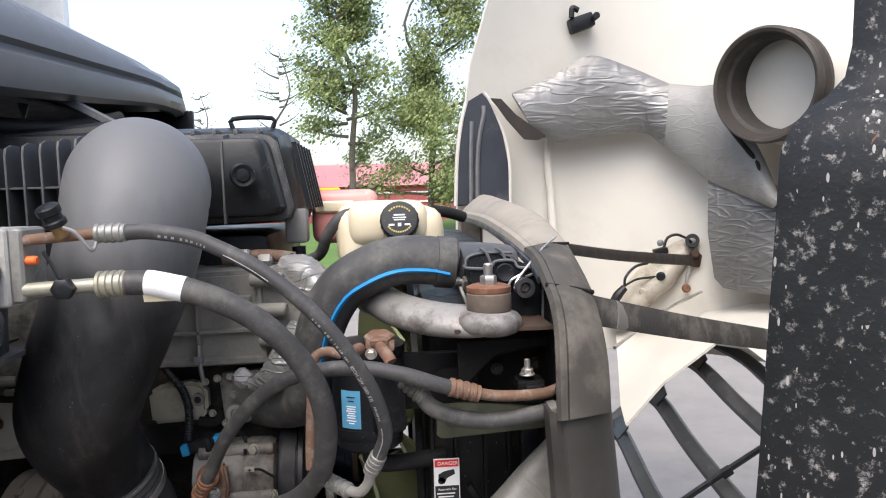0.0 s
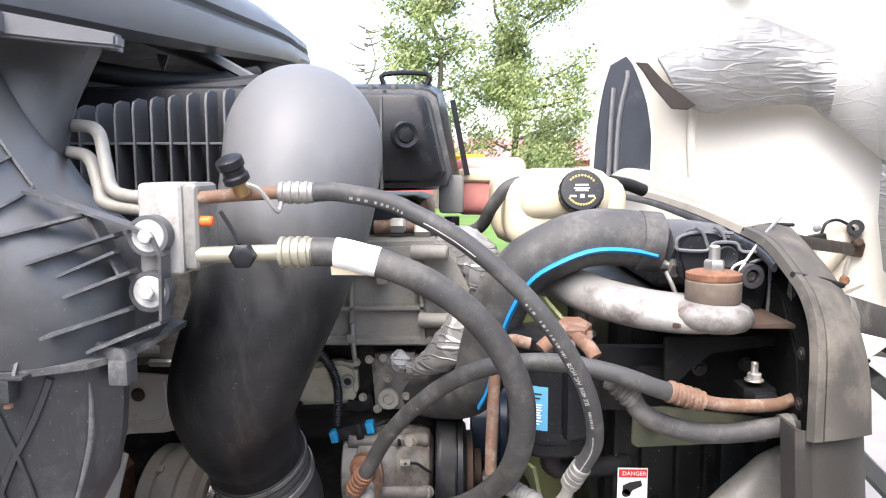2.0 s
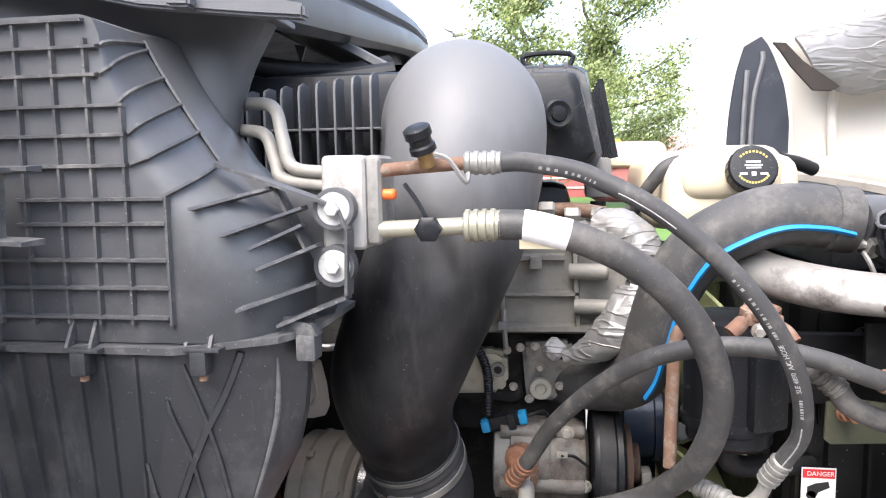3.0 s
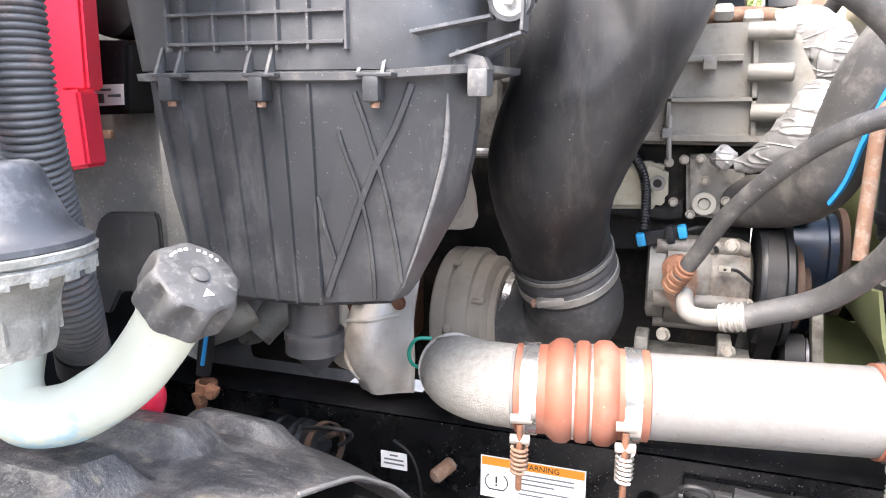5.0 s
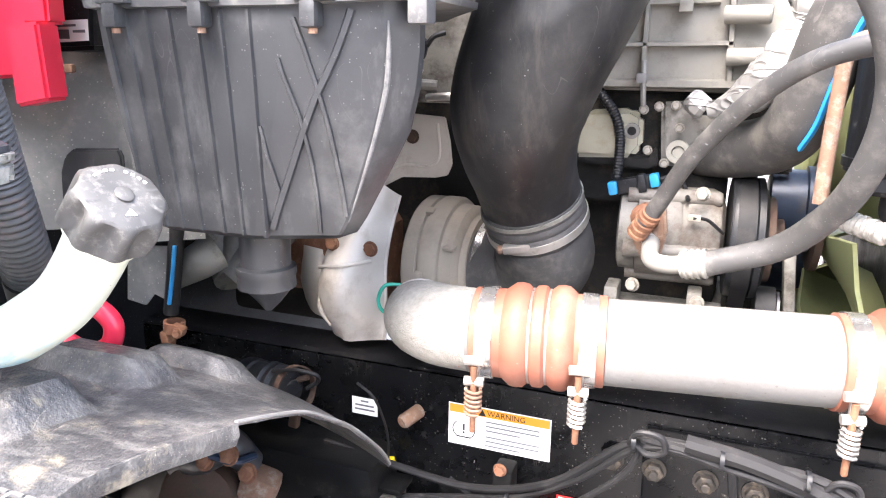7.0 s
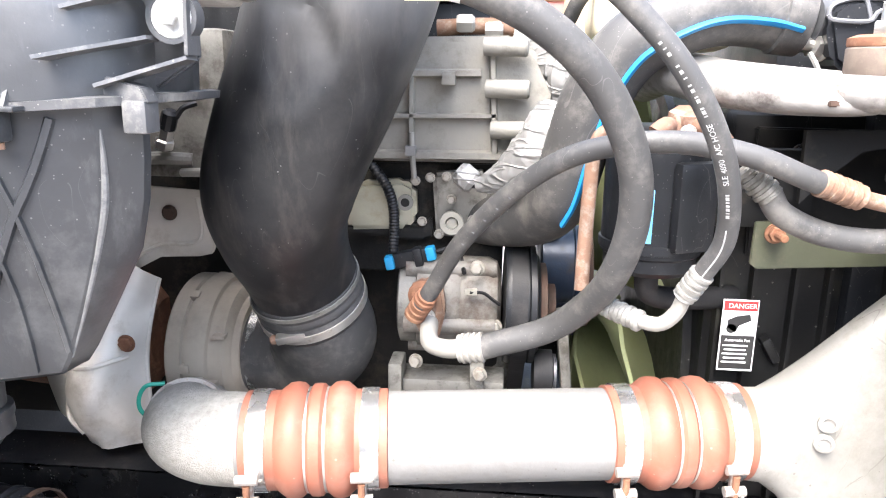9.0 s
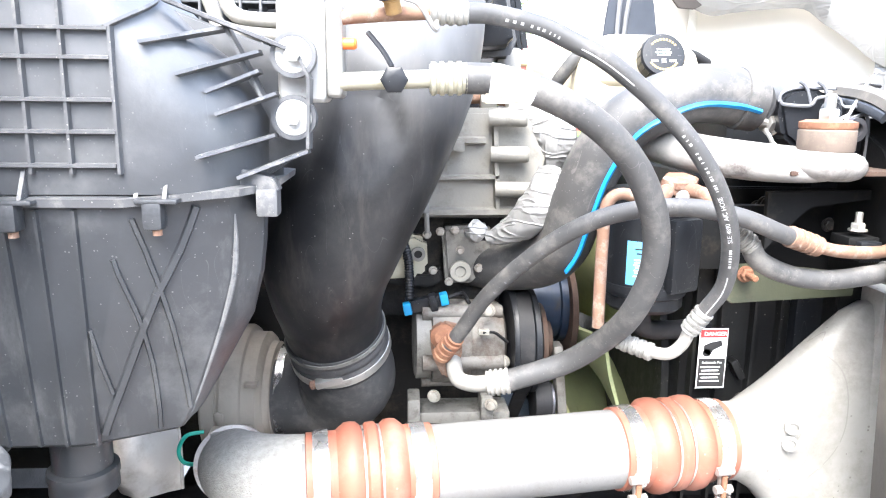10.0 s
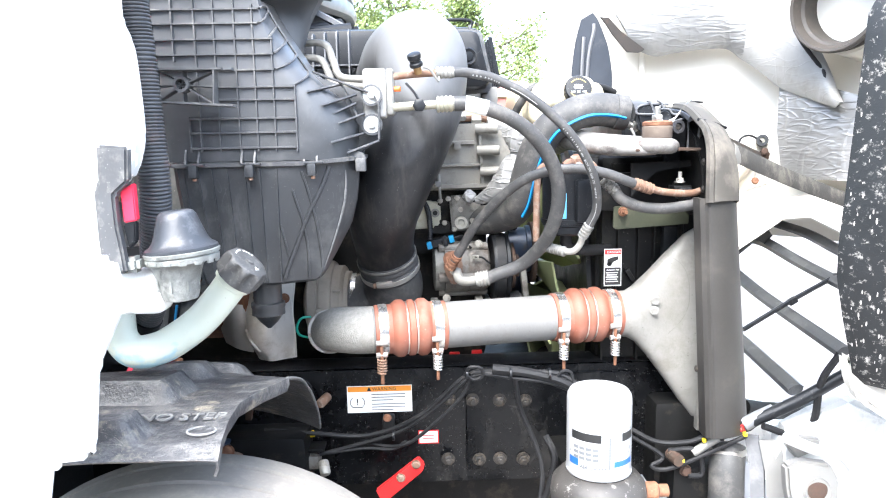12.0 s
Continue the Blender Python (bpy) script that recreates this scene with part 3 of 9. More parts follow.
def loft(rings, close=True, caps=True):
    """Skins rings of equal length (lists of points)."""
    bm = bmesh.new()
    R = [[bm.verts.new(p) for p in ring] for ring in rings]
    k = len(R[0])
    for a, b in zip(R, R[1:]):
        for i in range(k if close else k - 1):
            bm.faces.new((a[i], a[(i + 1) % k], b[(i + 1) % k], b[i]))
    if caps and close:
        bm.faces.new(R[0][::-1])
        bm.faces.new(R[-1])
    return bm


def sheet(rows, thick=0.006):
    """A sheet with thickness through a grid of points."""
    G = np.array([[tuple(p) for p in r] for r in rows], float)
    du, dv = np.gradient(G, axis=0), np.gradient(G, axis=1)
    n = np.cross(du, dv)
    n /= np.maximum(np.linalg.norm(n, axis=2, keepdims=True), 1e-9)
    B = G + n * thick
    bm = bmesh.new()
    h, w = G.shape[:2]
    a = [[bm.verts.new(G[i, k]) for k in range(w)] for i in range(h)]
    b = [[bm.verts.new(B[i, k]) for k in range(w)] for i in range(h)]
    for i in range(h - 1):
        for k in range(w - 1):
            bm.faces.new((a[i][k], a[i][k + 1], a[i + 1][k + 1], a[i + 1][k]))
            bm.faces.new((b[i][k], b[i + 1][k], b[i + 1][k + 1], b[i][k + 1]))
    rim = [(0, k) for k in range(w)] + [(i, w - 1) for i in range(1, h)] + [(h - 1, k) for k in range(w - 2, -1, -1)] + [(i, 0) for i in range(h - 2, 0, -1)]
    for (i, k), (m, q) in zip(rim, rim[1:] + rim[:1]):
        bm.faces.new((a[i][k], b[i][k], b[m][q], a[m][q]))
    return bm


def hexbolt(c, way, r=0.009, h=0.007, washer=True, shank=0.0):
    """A hex head on a washer, pointing along way; shank: length of stud past the nut."""
    bm = lathe([(r * 0.86, 0.002), (r, 0.0035), (r, h - 0.001), (r * 0.86, h)], c, way, 6)
    out = [bm]
    if washer:
        out.append(lathe([(r * 1.25, 0.0), (r * 1.3, 0.001), (r * 1.25, 0.0025)], c, way, 16))
    if shank:
        out.append(lathe([(r * 0.5, h - 0.001), (r * 0.5, h + shank - 0.001), (r * 0.4, h + shank)], c, way, 10))
    return merge(*out)


def facing_y(x, y, z, tilt=0.0, yaw=0.0):
    """The pose of a flat thing on a wall seen from -y: local x right, local y up, local z towards the viewer."""
    return pose(x, y, z, 90 + tilt, 0, yaw)


def plate(w, h, d, m, bevel=0.0006):
    """A thin plate centred on m in its local xy plane, its back at local z = 0."""
    bm = block((0, 0, d / 2), (w, h, d), bevel, seg=1)
    return moved(bm, m)


def lettering(name, text, size, m, material, parent, align="CENTER", depth=0.0003):
    """Raised letters of the built-in font, turned into a mesh."""
    cu = bpy.data.curves.new(name, "FONT")
    cu.body, cu.size, cu.extrude, cu.align_x, cu.align_y = text, size, depth, align, "CENTER"
    tmp = bpy.data.objects.new(name, cu)
    scene.collection.objects.link(tmp)
    me = bpy.data.meshes.new_from_object(tmp.evaluated_get(bpy.context.evaluated_depsgraph_get()))
    bpy.data.objects.remove(tmp)
    me.transform(m)
    me.materials.clear()
    me.materials.append(M[material])
    ob = new(name, me)
    ob.parent = parent
    if parent.type == "EMPTY":
        ob.matrix_parent_inverse = Matrix.Translation(parent.location).inverted()
    return ob

def placed(build, d):
    """Builds a group of things and sets it off by d from the plan in its numbers."""
    before = set(bpy.data.objects)
    build()
    for ob in set(bpy.data.objects) - before:
        if ob.parent is None:
            ob.location += V(d)


# ---------------------------------------------------------------- setting
def ground():
    bm = bmesh.new()
    bmesh.ops.create_grid(bm, x_segments=2, y_segments=2, size=600)
    solo("ground", bm, "grass", "mown green grass reaching the horizon", "ground", kind="structure")
    solo("pavement", block((4, -5, 0.01), (60, 34, 0.02), 0), "gravel", "pale dusty concrete truck yard under the vehicle", "pavement", kind="structure")
    # Unseen wall added behind the camera to darken the low surfaces.
    solo("unseen_wall", block((0, -9.0, 2.3), (44, 0.3, 4.6), 0.01), "blocker_dark", "unseen dark wall added behind the camera to cut low sky light", "wall", kind="structure")


ground()


# ---------------------------------------------------------------- repeated small parts
def bolts(spots, parent, way=(0, -1, 0), r=0.009, h=0.008, material="steel", shank=0.0, name="bolt"):
    return [part(name, hexbolt(c, way, r, h, True, shank), material, parent) for c in spots]


def bar(a, b, w, h, up=(0, -1, 0)):
    """A straight bar from a to b, w wide, standing h along up."""
    a, b, up = V(a), V(b), V(up).normalized()
    t = (b - a).normalized()
    s = t.cross(up).normalized() * (w / 2)
    u = up * h
    q = [a - s, a + s, a + s * 0.6 + u, a - s * 0.6 + u]
    p = [b - s, b + s, b + s * 0.6 + u, b - s * 0.6 + u]
    return loft([q, p])


def ring(c, way, r0, r1, h, sides=24):
    return lathe([(r0, 0), (r1, 0), (r1, h), (r0, h), (r0, 0)], c, way, sides, False)


def crimp(a, b, r, sides=18):
    """A crimped metal ferrule with raised bands from a to b."""
    a, b = V(a), V(b)
    L = (b - a).length
    prof = [(r * 0.9, 0), (r * 1.05, 0.002)]
    k = 4
    for i in range(k):
        s0, s1 = L * (0.05 + 0.9 * i / k), L * (0.05 + 0.9 * (i + 1) / k)
        prof += [(r * 1.12, s0), (r * 1.12, s0 + (s1 - s0) * 0.45), (r, s0 + (s1 - s0) * 0.6), (r, s1 - 0.0005)]
    prof += [(r * 1.05, L - 0.001), (r * 0.9, L)]
    return lathe(prof, a, b - a, sides)


# ---------------------------------------------------------------- chassis
def frame_rail():
    r = thing("frame_rail", (-0.6, 1.17, 0.58), "black painted steel chassis rail with grimy top flange", "chassis rail")
    part("web", block((-0.925, 1.175, 0.735), (2.45, 0.01, 0.3), 0.002), "frame", r)
    part("top_flange", tube([(-2.1, 1.215, 0.889), (0.3, 1.215, 0.889)], 0.046, 12, 1, flat=0.16, up=(0, 1, 0)), "frame_dusty", r, "dusty upper flange")
    part("bottom_flange", block((-0.925, 1.215, 0.584), (2.45, 0.086, 0.01), 0.003), "frame", r)
    part("reinforcement", block((-0.02, 1.164, 0.74), (0.43, 0.01, 0.25), 0.003), "frame", r, "bolted black reinforcing plate")
    bolts([(-0.279, 1.158, 0.807), (-0.220, 1.158, 0.803), (-0.151, 1.158, 0.800), (-0.087, 1.158, 0.797), (-0.283, 1.158, 0.648), (-0.204, 1.158, 0.644), (-0.151, 1.158, 0.645), (-0.092, 1.158, 0.642)], r, r=0.0135, h=0.014, material="bolt_dark", shank=0.008)
    part("stud", lathe([(0.011, 0), (0.012, 0.003), (0.012, 0.035), (0.009, 0.04)], (-0.582, 1.165, 0.821), (-0.5, -1, -0.25), 12), "rust_light", r, "dirty bare stud")
    part("far_web", block((-0.925, 2.03, 0.735), (2.45, 0.01, 0.3), 0.002), "frame", r)
    for x in (-1.2, 0.2):
        part("crossmember", block((x, 1.6, 0.7), (0.12, 0.86, 0.12), 0.01), "frame", r)


placed(frame_rail, (0.015, -0.036, 0.027))


def warning_label():
    w = thing("warning_label", (-0.45, 1.168, 0.79), "white warning label with an orange header on the chassis rail", "label")
    m = facing_y(*(-0.453, 1.168, 0.809), 0, 0)
    part("sheet", plate(0.163, 0.07, 0.0008, m, 0), "paper", w)
    part("header", plate(0.159, 0.0135, 0.0006, m @ pose(0, 0.0265, 0.0008), 0), "orange", w, "orange header stripe")
    lettering("heading", "WARNING", 0.0125, m @ pose(0.012, 0.0263, 0.0018), "ink", w)
    part("alert_sign", prism([(-0.006, -0.005), (0.006, -0.005), (0, 0.006)], 0.0006, m @ pose(-0.026, 0.0263, 0.0012)), "ink", w)
    part("pictogram", merge(tube([m @ V((-0.056 + 0.018 * math.cos(a), -0.008 + 0.016 * math.sin(a), 0.0012)) for a in [radians(q) for q in range(130, 232, 10)]], 0.0009, 6, 1, False),
                            tube([m @ V((-0.056 + 0.018 * math.cos(a), -0.008 + 0.016 * math.sin(a), 0.0012)) for a in [radians(q) for q in range(-50, 52, 10)]], 0.0009, 6, 1, False),
                            plate(0.024, 0.002, 0.0006, m @ pose(-0.056, -0.021, 0.0008), 0), plate(0.003, 0.011, 0.0006, m @ pose(-0.056, -0.004, 0.0008), 0),
                            plate(0.003, 0.003, 0.0006, m @ pose(-0.056, -0.013, 0.0008), 0)), "ink", w, "tyre pressure sign in black")
    for k in range(6):
        part("text_line", plate(0.085 if k not in (2, 5) else 0.055, 0.0022, 0.0004, m @ pose(0.022 - (0.015 if k in (2, 5) else 0), 0.012 - 0.0075 * k - (0.003 if k > 2 else 0), 0.0008), 0), "ink_grey", w)
    s = thing("small_label", (-0.682, 1.168, 0.807), "small white printed label on the chassis rail", "label")
    m = facing_y(*(-0.682, 1.168, 0.807))
    part("sheet", plate(0.046, 0.03, 0.0008, m, 0), "paper", s)
    for k, ww in enumerate((0.014, 0.034, 0.036)):
        part("text_line", plate(ww, 0.0028, 0.0004, m @ pose(0, 0.009 - 0.0075 * k, 0.0008), 0), "ink_grey", s)
    s = thing("small_label", (-0.332, 1.168, 0.704), "small white label with a red border on the rail", "label")
    m = facing_y(*(-0.332, 1.168, 0.704))
    part("border", plate(0.052, 0.036, 0.0008, m, 0), "red_ink", s)
    part("sheet", plate(0.046, 0.03, 0.0006, m @ pose(0, 0, 0.0006), 0), "paper", s)
    for k in range(2):
        part("text_line", plate(0.03, 0.002, 0.0004, m @ pose(0, 0.004 - 0.008 * k, 0.0012), 0), "red_ink", s)


placed(warning_label, (0.015, -0.036, 0.027))


def rail_fittings():
    b = thing("red_lever", (-0.401, 1.100, 0.637), "red painted steel lever bolted under the rail", "lever")
    part("arm", prism([(-0.466, 0.597), (-0.358, 0.681), (-0.343, 0.662), (-0.349, 0.642), (-0.432, 0.574), (-0.450, 0.563)], 0.014, pose(0, 1.114, 0, 90, 0, 0), 0.003), "red_paint", b)
    bolts([(-0.403, 1.099, 0.630), (-0.365, 1.099, 0.664)], b, r=0.009, material="rust_light")
    v = thing("air_valve", (-0.638, 1.120, 0.714), "grimy cast air valve with fittings on the rail", "valve")
    part("body", block((-0.645, 1.130, 0.706), (0.085, 0.06, 0.034), 0.006), "alu_grimy_light", v)
    part("cover", block((-0.638, 1.125, 0.738), (0.1, 0.05, 0.01), 0.003), "black_iron", v)
    part("side_block", block((-0.701, 1.130, 0.704), (0.03, 0.05, 0.05), 0.006), "black_iron", v)
    part("port", lathe([(0.014, 0), (0.016, 0.004), (0.016, 0.03), (0.011, 0.04)], (-0.696, 1.090, 0.716), (-1, -0.3, -0.5), 14), "black_iron", v)
    part("port", lathe([(0.012, 0), (0.014, 0.004), (0.014, 0.03), (0.01, 0.035)], (-0.667, 1.090, 0.697), (-0.2, -0.6, -1), 14), "alu_bolt", v)
    part("port", lathe([(0.011, 0), (0.013, 0.004), (0.013, 0.03), (0.01, 0.035)], (-0.590, 1.090, 0.716), (0.2, -0.6, -0.6), 14), "alu_bolt", v)
    v.location += V((0, 0, -0.032))
    y = thing("cable_marker", (-0.629, 1.141, 0.732), "yellow plastic cable tag", "cable tag")
    part("tag", block((-0.629, 1.141, 0.732), (0.026, 0.008, 0.016), 0.002, (0, -10, 0)), "yellow", y)
    s = thing("sensor_plug", (-0.829, 1.130, 0.833), "black air fitting with wound hoses on the rail", "air fitting")
    part("drum", lathe([(0.03, 0), (0.033, 0.004), (0.033, 0.02), (0.027, 0.022), (0.027, 0.04), (0.033, 0.042), (0.033, 0.058), (0.02, 0.06)], (-0.862, 1.165, 0.809), (0.55, -1, 0.1), 24), "plastic_dark", s)
    part("cap", lathe([(0.018, 0), (0.018, 0.02), (0.012, 0.026)], (-0.790, 1.120, 0.846), (0.6, -1, 0.1), 6), "plastic_dark", s)
    part("clip", tube([(-0.792, 1.120, 0.814), (-0.777, 1.115, 0.856), (-0.758, 1.120, 0.867)], 0.005, 8), "rust_dark", s, "rusty clip")
    # wiring along the rail
    g = "cables along the chassis rail"
    runs = [([(-0.736, 1.130, 0.751), (-0.602, 1.120, 0.742), (-0.476, 1.120, 0.734), (-0.347, 1.120, 0.784), (-0.240, 1.120, 0.876), (-0.164, 1.110, 0.892), (-0.053, 1.100, 0.880), (0.020, 1.080, 0.852)], 0.006),
            ([(-0.633, 1.120, 0.680), (-0.519, 1.120, 0.708), (-0.405, 1.120, 0.741), (-0.305, 1.120, 0.805), (-0.220, 1.110, 0.882), (-0.123, 1.100, 0.877), (-0.041, 1.090, 0.866), (0.027, 1.080, 0.838)], 0.005),
            ([(-0.176, 1.100, 0.902), (-0.096, 1.095, 0.892), (-0.021, 1.085, 0.873), (0.027, 1.080, 0.843)], 0.011),
            ([(-0.240, 1.100, 0.887), (-0.229, 1.090, 0.909), (-0.204, 1.090, 0.907), (-0.199, 1.095, 0.887), (-0.218, 1.100, 0.877), (-0.234, 1.100, 0.887)], 0.004),
            ([(-0.031, 1.085, 0.879), (-0.018, 1.080, 0.897), (0.001, 1.080, 0.894), (0.004, 1.080, 0.873), (-0.014, 1.085, 0.864)], 0.004),
            ([(-0.519, 1.130, 0.734), (-0.463, 1.125, 0.707), (-0.389, 1.120, 0.709), (-0.320, 1.120, 0.757), (-0.245, 1.120, 0.832), (-0.225, 1.110, 0.888)], 0.0045),
            ([(-0.605, 1.120, 0.688), (-0.491, 1.120, 0.700), (-0.421, 1.120, 0.697), (-0.385, 1.120, 0.718)], 0.004),
            ([(-0.220, 1.110, 0.891), (-0.137, 1.100, 0.889), (-0.041, 1.090, 0.892), (0.013, 1.080, 0.867), (0.037, 1.060, 0.816)], 0.006),
            ([(-0.123, 1.100, 0.877), (-0.109, 1.120, 0.797), (-0.078, 1.120, 0.720), (-0.060, 1.100, 0.652), (-0.070, 1.080, 0.571)], 0.006),
            ([(-0.053, 1.100, 0.736), (-0.035, 1.080, 0.692), (-0.049, 1.080, 0.616), (-0.070, 1.080, 0.564)], 0.008),
            ([(-0.633, 1.050, 0.910), (-0.605, 1.050, 0.889), (-0.61, 1.1, 0.81), (-0.626, 1.138, 0.738)], 0.002)]
    def off(p):
        """The bundle stands off the rail where it rises towards the radiator."""
        f = min(1, max(0, (p[0] + 0.45) / 0.2))
        return (p[0] - 0.007 * f, p[1] - 0.085 * f, p[2] + 0.028 * f)

    for pts, rr in runs:
        pts = [off(p) for p in pts]
        c = thing("cable", pts[0], "dirty black cable clipped along the chassis rail", "cable", g)
        part("sleeve", tube(pts, rr, 8, 5), "rubber_black", c)
    for c in ((-0.237, 1.100, 0.891), (-0.138, 1.090, 0.893), (-0.050, 1.080, 0.893), (-0.419, 1.110, 0.736)):
        c = off(c)
        part("tie", ring(c, (1, 0, 0), 0.009, 0.012, 0.005, 12), "plastic_dark", thing("cable_tie", c, "black plastic cable tie round the cables", "cable tie"))
    k = thing("cable_clamp", (-0.436, 1.120, 0.750), "black steel cable clamp on the rail web", "cable clamp")
    part("strap", block((-0.430, 1.130, 0.753), (0.03, 0.04, 0.05), 0.006), "black_iron", k)
    bolts([(-0.432, 1.108, 0.782)], k, r=0.008, material="rust")


placed(rail_fittings, (0.015, -0.036, 0.027))


# ---------------------------------------------------------------- intake duct and turbo
def intake_duct():
    d = thing("intake_duct", (-0.41, 1.13, 1.1), "large faded black plastic air intake duct curving down to the turbo", "intake duct")
    path = [(-0.45, 1.48, 1.6), (-0.401, 1.379, 1.632), (-0.359, 1.245, 1.672), (-0.316, 1.105, 1.664), (-0.319, 1.051, 1.57), (-0.349, 1.039, 1.476), (-0.382, 1.038, 1.397), (-0.406, 1.056, 1.336), (-0.414, 1.089, 1.287), (-0.415, 1.133, 1.24), (-0.411, 1.168, 1.197)]
    rr = [0.09, 0.0929, 0.1015, 0.1061, 0.0995, 0.0931, 0.0885, 0.0863, 0.0789, 0.073, 0.0715]
    bm = tube(path, rr, 96, 12, up=(1, 0, 0))
    flat, out = V((-0.352, 0.95, 1.478)), V((0.06, -1, 0.12)).normalized()
    for v in bm.verts:  # a shallow oval flat pressed into the front
        q = v.co - flat
        side = q - out * q.dot(out)
        e = math.sqrt(side.x ** 2 / 0.05 ** 2 + (side.y ** 2 + side.z ** 2) / 0.08 ** 2)
        if e < 1 and q.dot(out) > -0.06:
            f = min(1, (1 - e) / 0.3)
            v.co -= out * max(0, q.dot(out) + 0.004) * f * f * (3 - 2 * f)
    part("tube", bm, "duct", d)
    lo, dn = V((-0.412, 1.163, 1.2)), V((0.18, 0.42, -0.88)).normalized()
    for c, w in (((-0.356, 1.033, 1.711), (-0.4, -1, 0.5)), ((-0.214, 1.095, 1.63), (0.8, -1, 0))):
        part("hole_plug", lathe([(0.005, -0.006), (0.0055, 0.001), (0.003, 0.0015)], c, w, 12), "plastic_dark", d)
    part("cuff", lathe([(0.07, 0), (0.0735, 0.002), (0.075, 0.012), (0.0735, 0.016), (0.075, 0.021), (0.075, 0.026), (0.0733, 0.029), (0.075, 0.033), (0.075, 0.05), (0.0725, 0.056), (0.07, 0.058)], lo, dn, 44), "rubber", d, "worn rubber cuff")
    part("elbow", tube([lo + dn * 0.03, lo + dn * 0.06, (-0.398, 1.212, 1.105), (-0.42, 1.238, 1.072), (-0.465, 1.252, 1.062), (-0.515, 1.258, 1.06)], [0.07, 0.072, 0.076, 0.076, 0.072, 0.068], 36, 8), "rubber", d, "dusty black rubber elbow")
    c = part("clamp", lathe([(0.0745, 0), (0.0766, 0.0005), (0.0766, 0.0125), (0.0745, 0.013)], lo + dn * 0.036, dn, 44, False), "steel", d, "steel worm-drive band")
    part("band", lathe([(0.0745, 0), (0.076, 0.0005), (0.076, 0.006), (0.0745, 0.0065)], lo + dn * 0.004, dn, 44, False), "alu_dirty", d, "dull upper band")
    part("screw_housing", block((-0.416, 1.114, 1.135), (0.04, 0.014, 0.012), 0.003, (20, -12, 5)), "steel", c, "bright screw housing")
    part("screw", lathe([(0.0055, 0), (0.0065, 0.002), (0.0065, 0.01), (0.005, 0.012)], (-0.432, 1.115, 1.131), (-1, 0, -0.25), 10), "rust_light", c, "rusty worm screw")


intake_duct()


def turbo():
    t = thing("turbocharger", (-0.55, 1.2, 0.95), "dull cast turbocharger with a bright inlet band", "turbocharger")
    c = V((-0.58, 1.27, 1.06))
    part("compressor", lathe([(0.05, -0.05), (0.09, -0.036), (0.104, -0.032), (0.107, -0.028), (0.107, -0.008), (0.103, -0.006), (0.103, -0.002), (0.108, 0.0), (0.108, 0.022), (0.104, 0.028), (0.098, 0.03), (0.096, 0.034), (0.096, 0.05), (0.09, 0.056), (0.082, 0.058), (0.08, 0.062), (0.08, 0.068), (0.072, 0.07), (0.072, 0.11)], c, (1, -0.06, 0), 56), "alu_turbo", t)
    for q in range(0, 360, 60):
        part("lug", block(c + V((-0.006, 0.104 * math.cos(radians(q)), 0.104 * math.sin(radians(q)))), (0.014, 0.014, 0.014), 0.003, (q, 0, 0)), "alu_turbo", t)
    part("step_ridge", block(c + V((0.04, -0.088, 0.045)), (0.02, 0.02, 0.006), 0.002), "alu_turbo", t)
    part("inlet_band", ring(c + V((0.074, -0.005, 0)), (1, -0.06, 0), 0.0725, 0.0765, 0.012, 44), "steel_bright", t, "bright steel band")
    part("outlet_bracket", block((-0.564, 1.14, 1.045), (0.06, 0.03, 0.012), 0.003), "alu_turbo", t)
    bolts([(-0.574, 1.116, 1.052), (-0.551, 1.128, 1.053)], t, way=(0, -0.5, 1), r=0.009, h=0.009)
    part("turbine", lathe([(0.05, -0.2), (0.1, -0.17), (0.115, -0.12), (0.1, -0.06), (0.06, -0.03)], c + V((-0.09, 0.08, -0.02)), (1, 0, 0), 28), "rust", t, "dark rusty turbine housing")
    w = thing("ground_wire", (-0.612, 1.080, 1.043), "green insulated wire beside the turbo", "wire")
    part("wire", tube([(-0.600, 1.130, 1.053), (-0.622, 1.120, 1.052), (-0.634, 1.120, 1.030), (-0.628, 1.120, 1.011), (-0.609, 1.130, 1.001)], 0.003, 8), "green", w)
    s = thing("heat_shield", (-0.674, 1.100, 1.032), "crumpled silver heat shield over the exhaust", "heat shield")
    rng = random.Random(4)
    dome = [[(-0.735, 1.235, 1.165), (-0.705, 1.215, 1.185), (-0.674, 1.215, 1.192), (-0.648, 1.235, 1.170)],
            [(-0.775, 1.235, 1.085), (-0.742, 1.175, 1.100), (-0.694, 1.160, 1.112), (-0.652, 1.205, 1.112)],
            [(-0.787, 1.230, 1.030), (-0.752, 1.145, 1.042), (-0.702, 1.125, 1.054), (-0.657, 1.195, 1.054)],
            [(-0.782, 1.225, 0.980), (-0.748, 1.145, 0.987), (-0.702, 1.128, 0.997), (-0.652, 1.185, 0.996)],
            [(-0.758, 1.205, 0.946), (-0.737, 1.165, 0.938), (-0.702, 1.150, 0.937), (-0.650, 1.175, 0.938)]]
    cols = [smooth_path(q, 8) for q in dome]
    skin = [smooth_path([c[k] for c in cols], 8) for k in range(len(cols[0]))]
    skin = [[p + V((0, rng.uniform(-0.0008, 0.0008) - 0.0025 * math.sin(i * 0.7) * math.sin(k * 0.5 + 1), 0)) for k, p in enumerate(row)] for i, row in enumerate(skin)]
    part("shell", sheet(skin, 0.003), "heat_shield", s, angle=60)
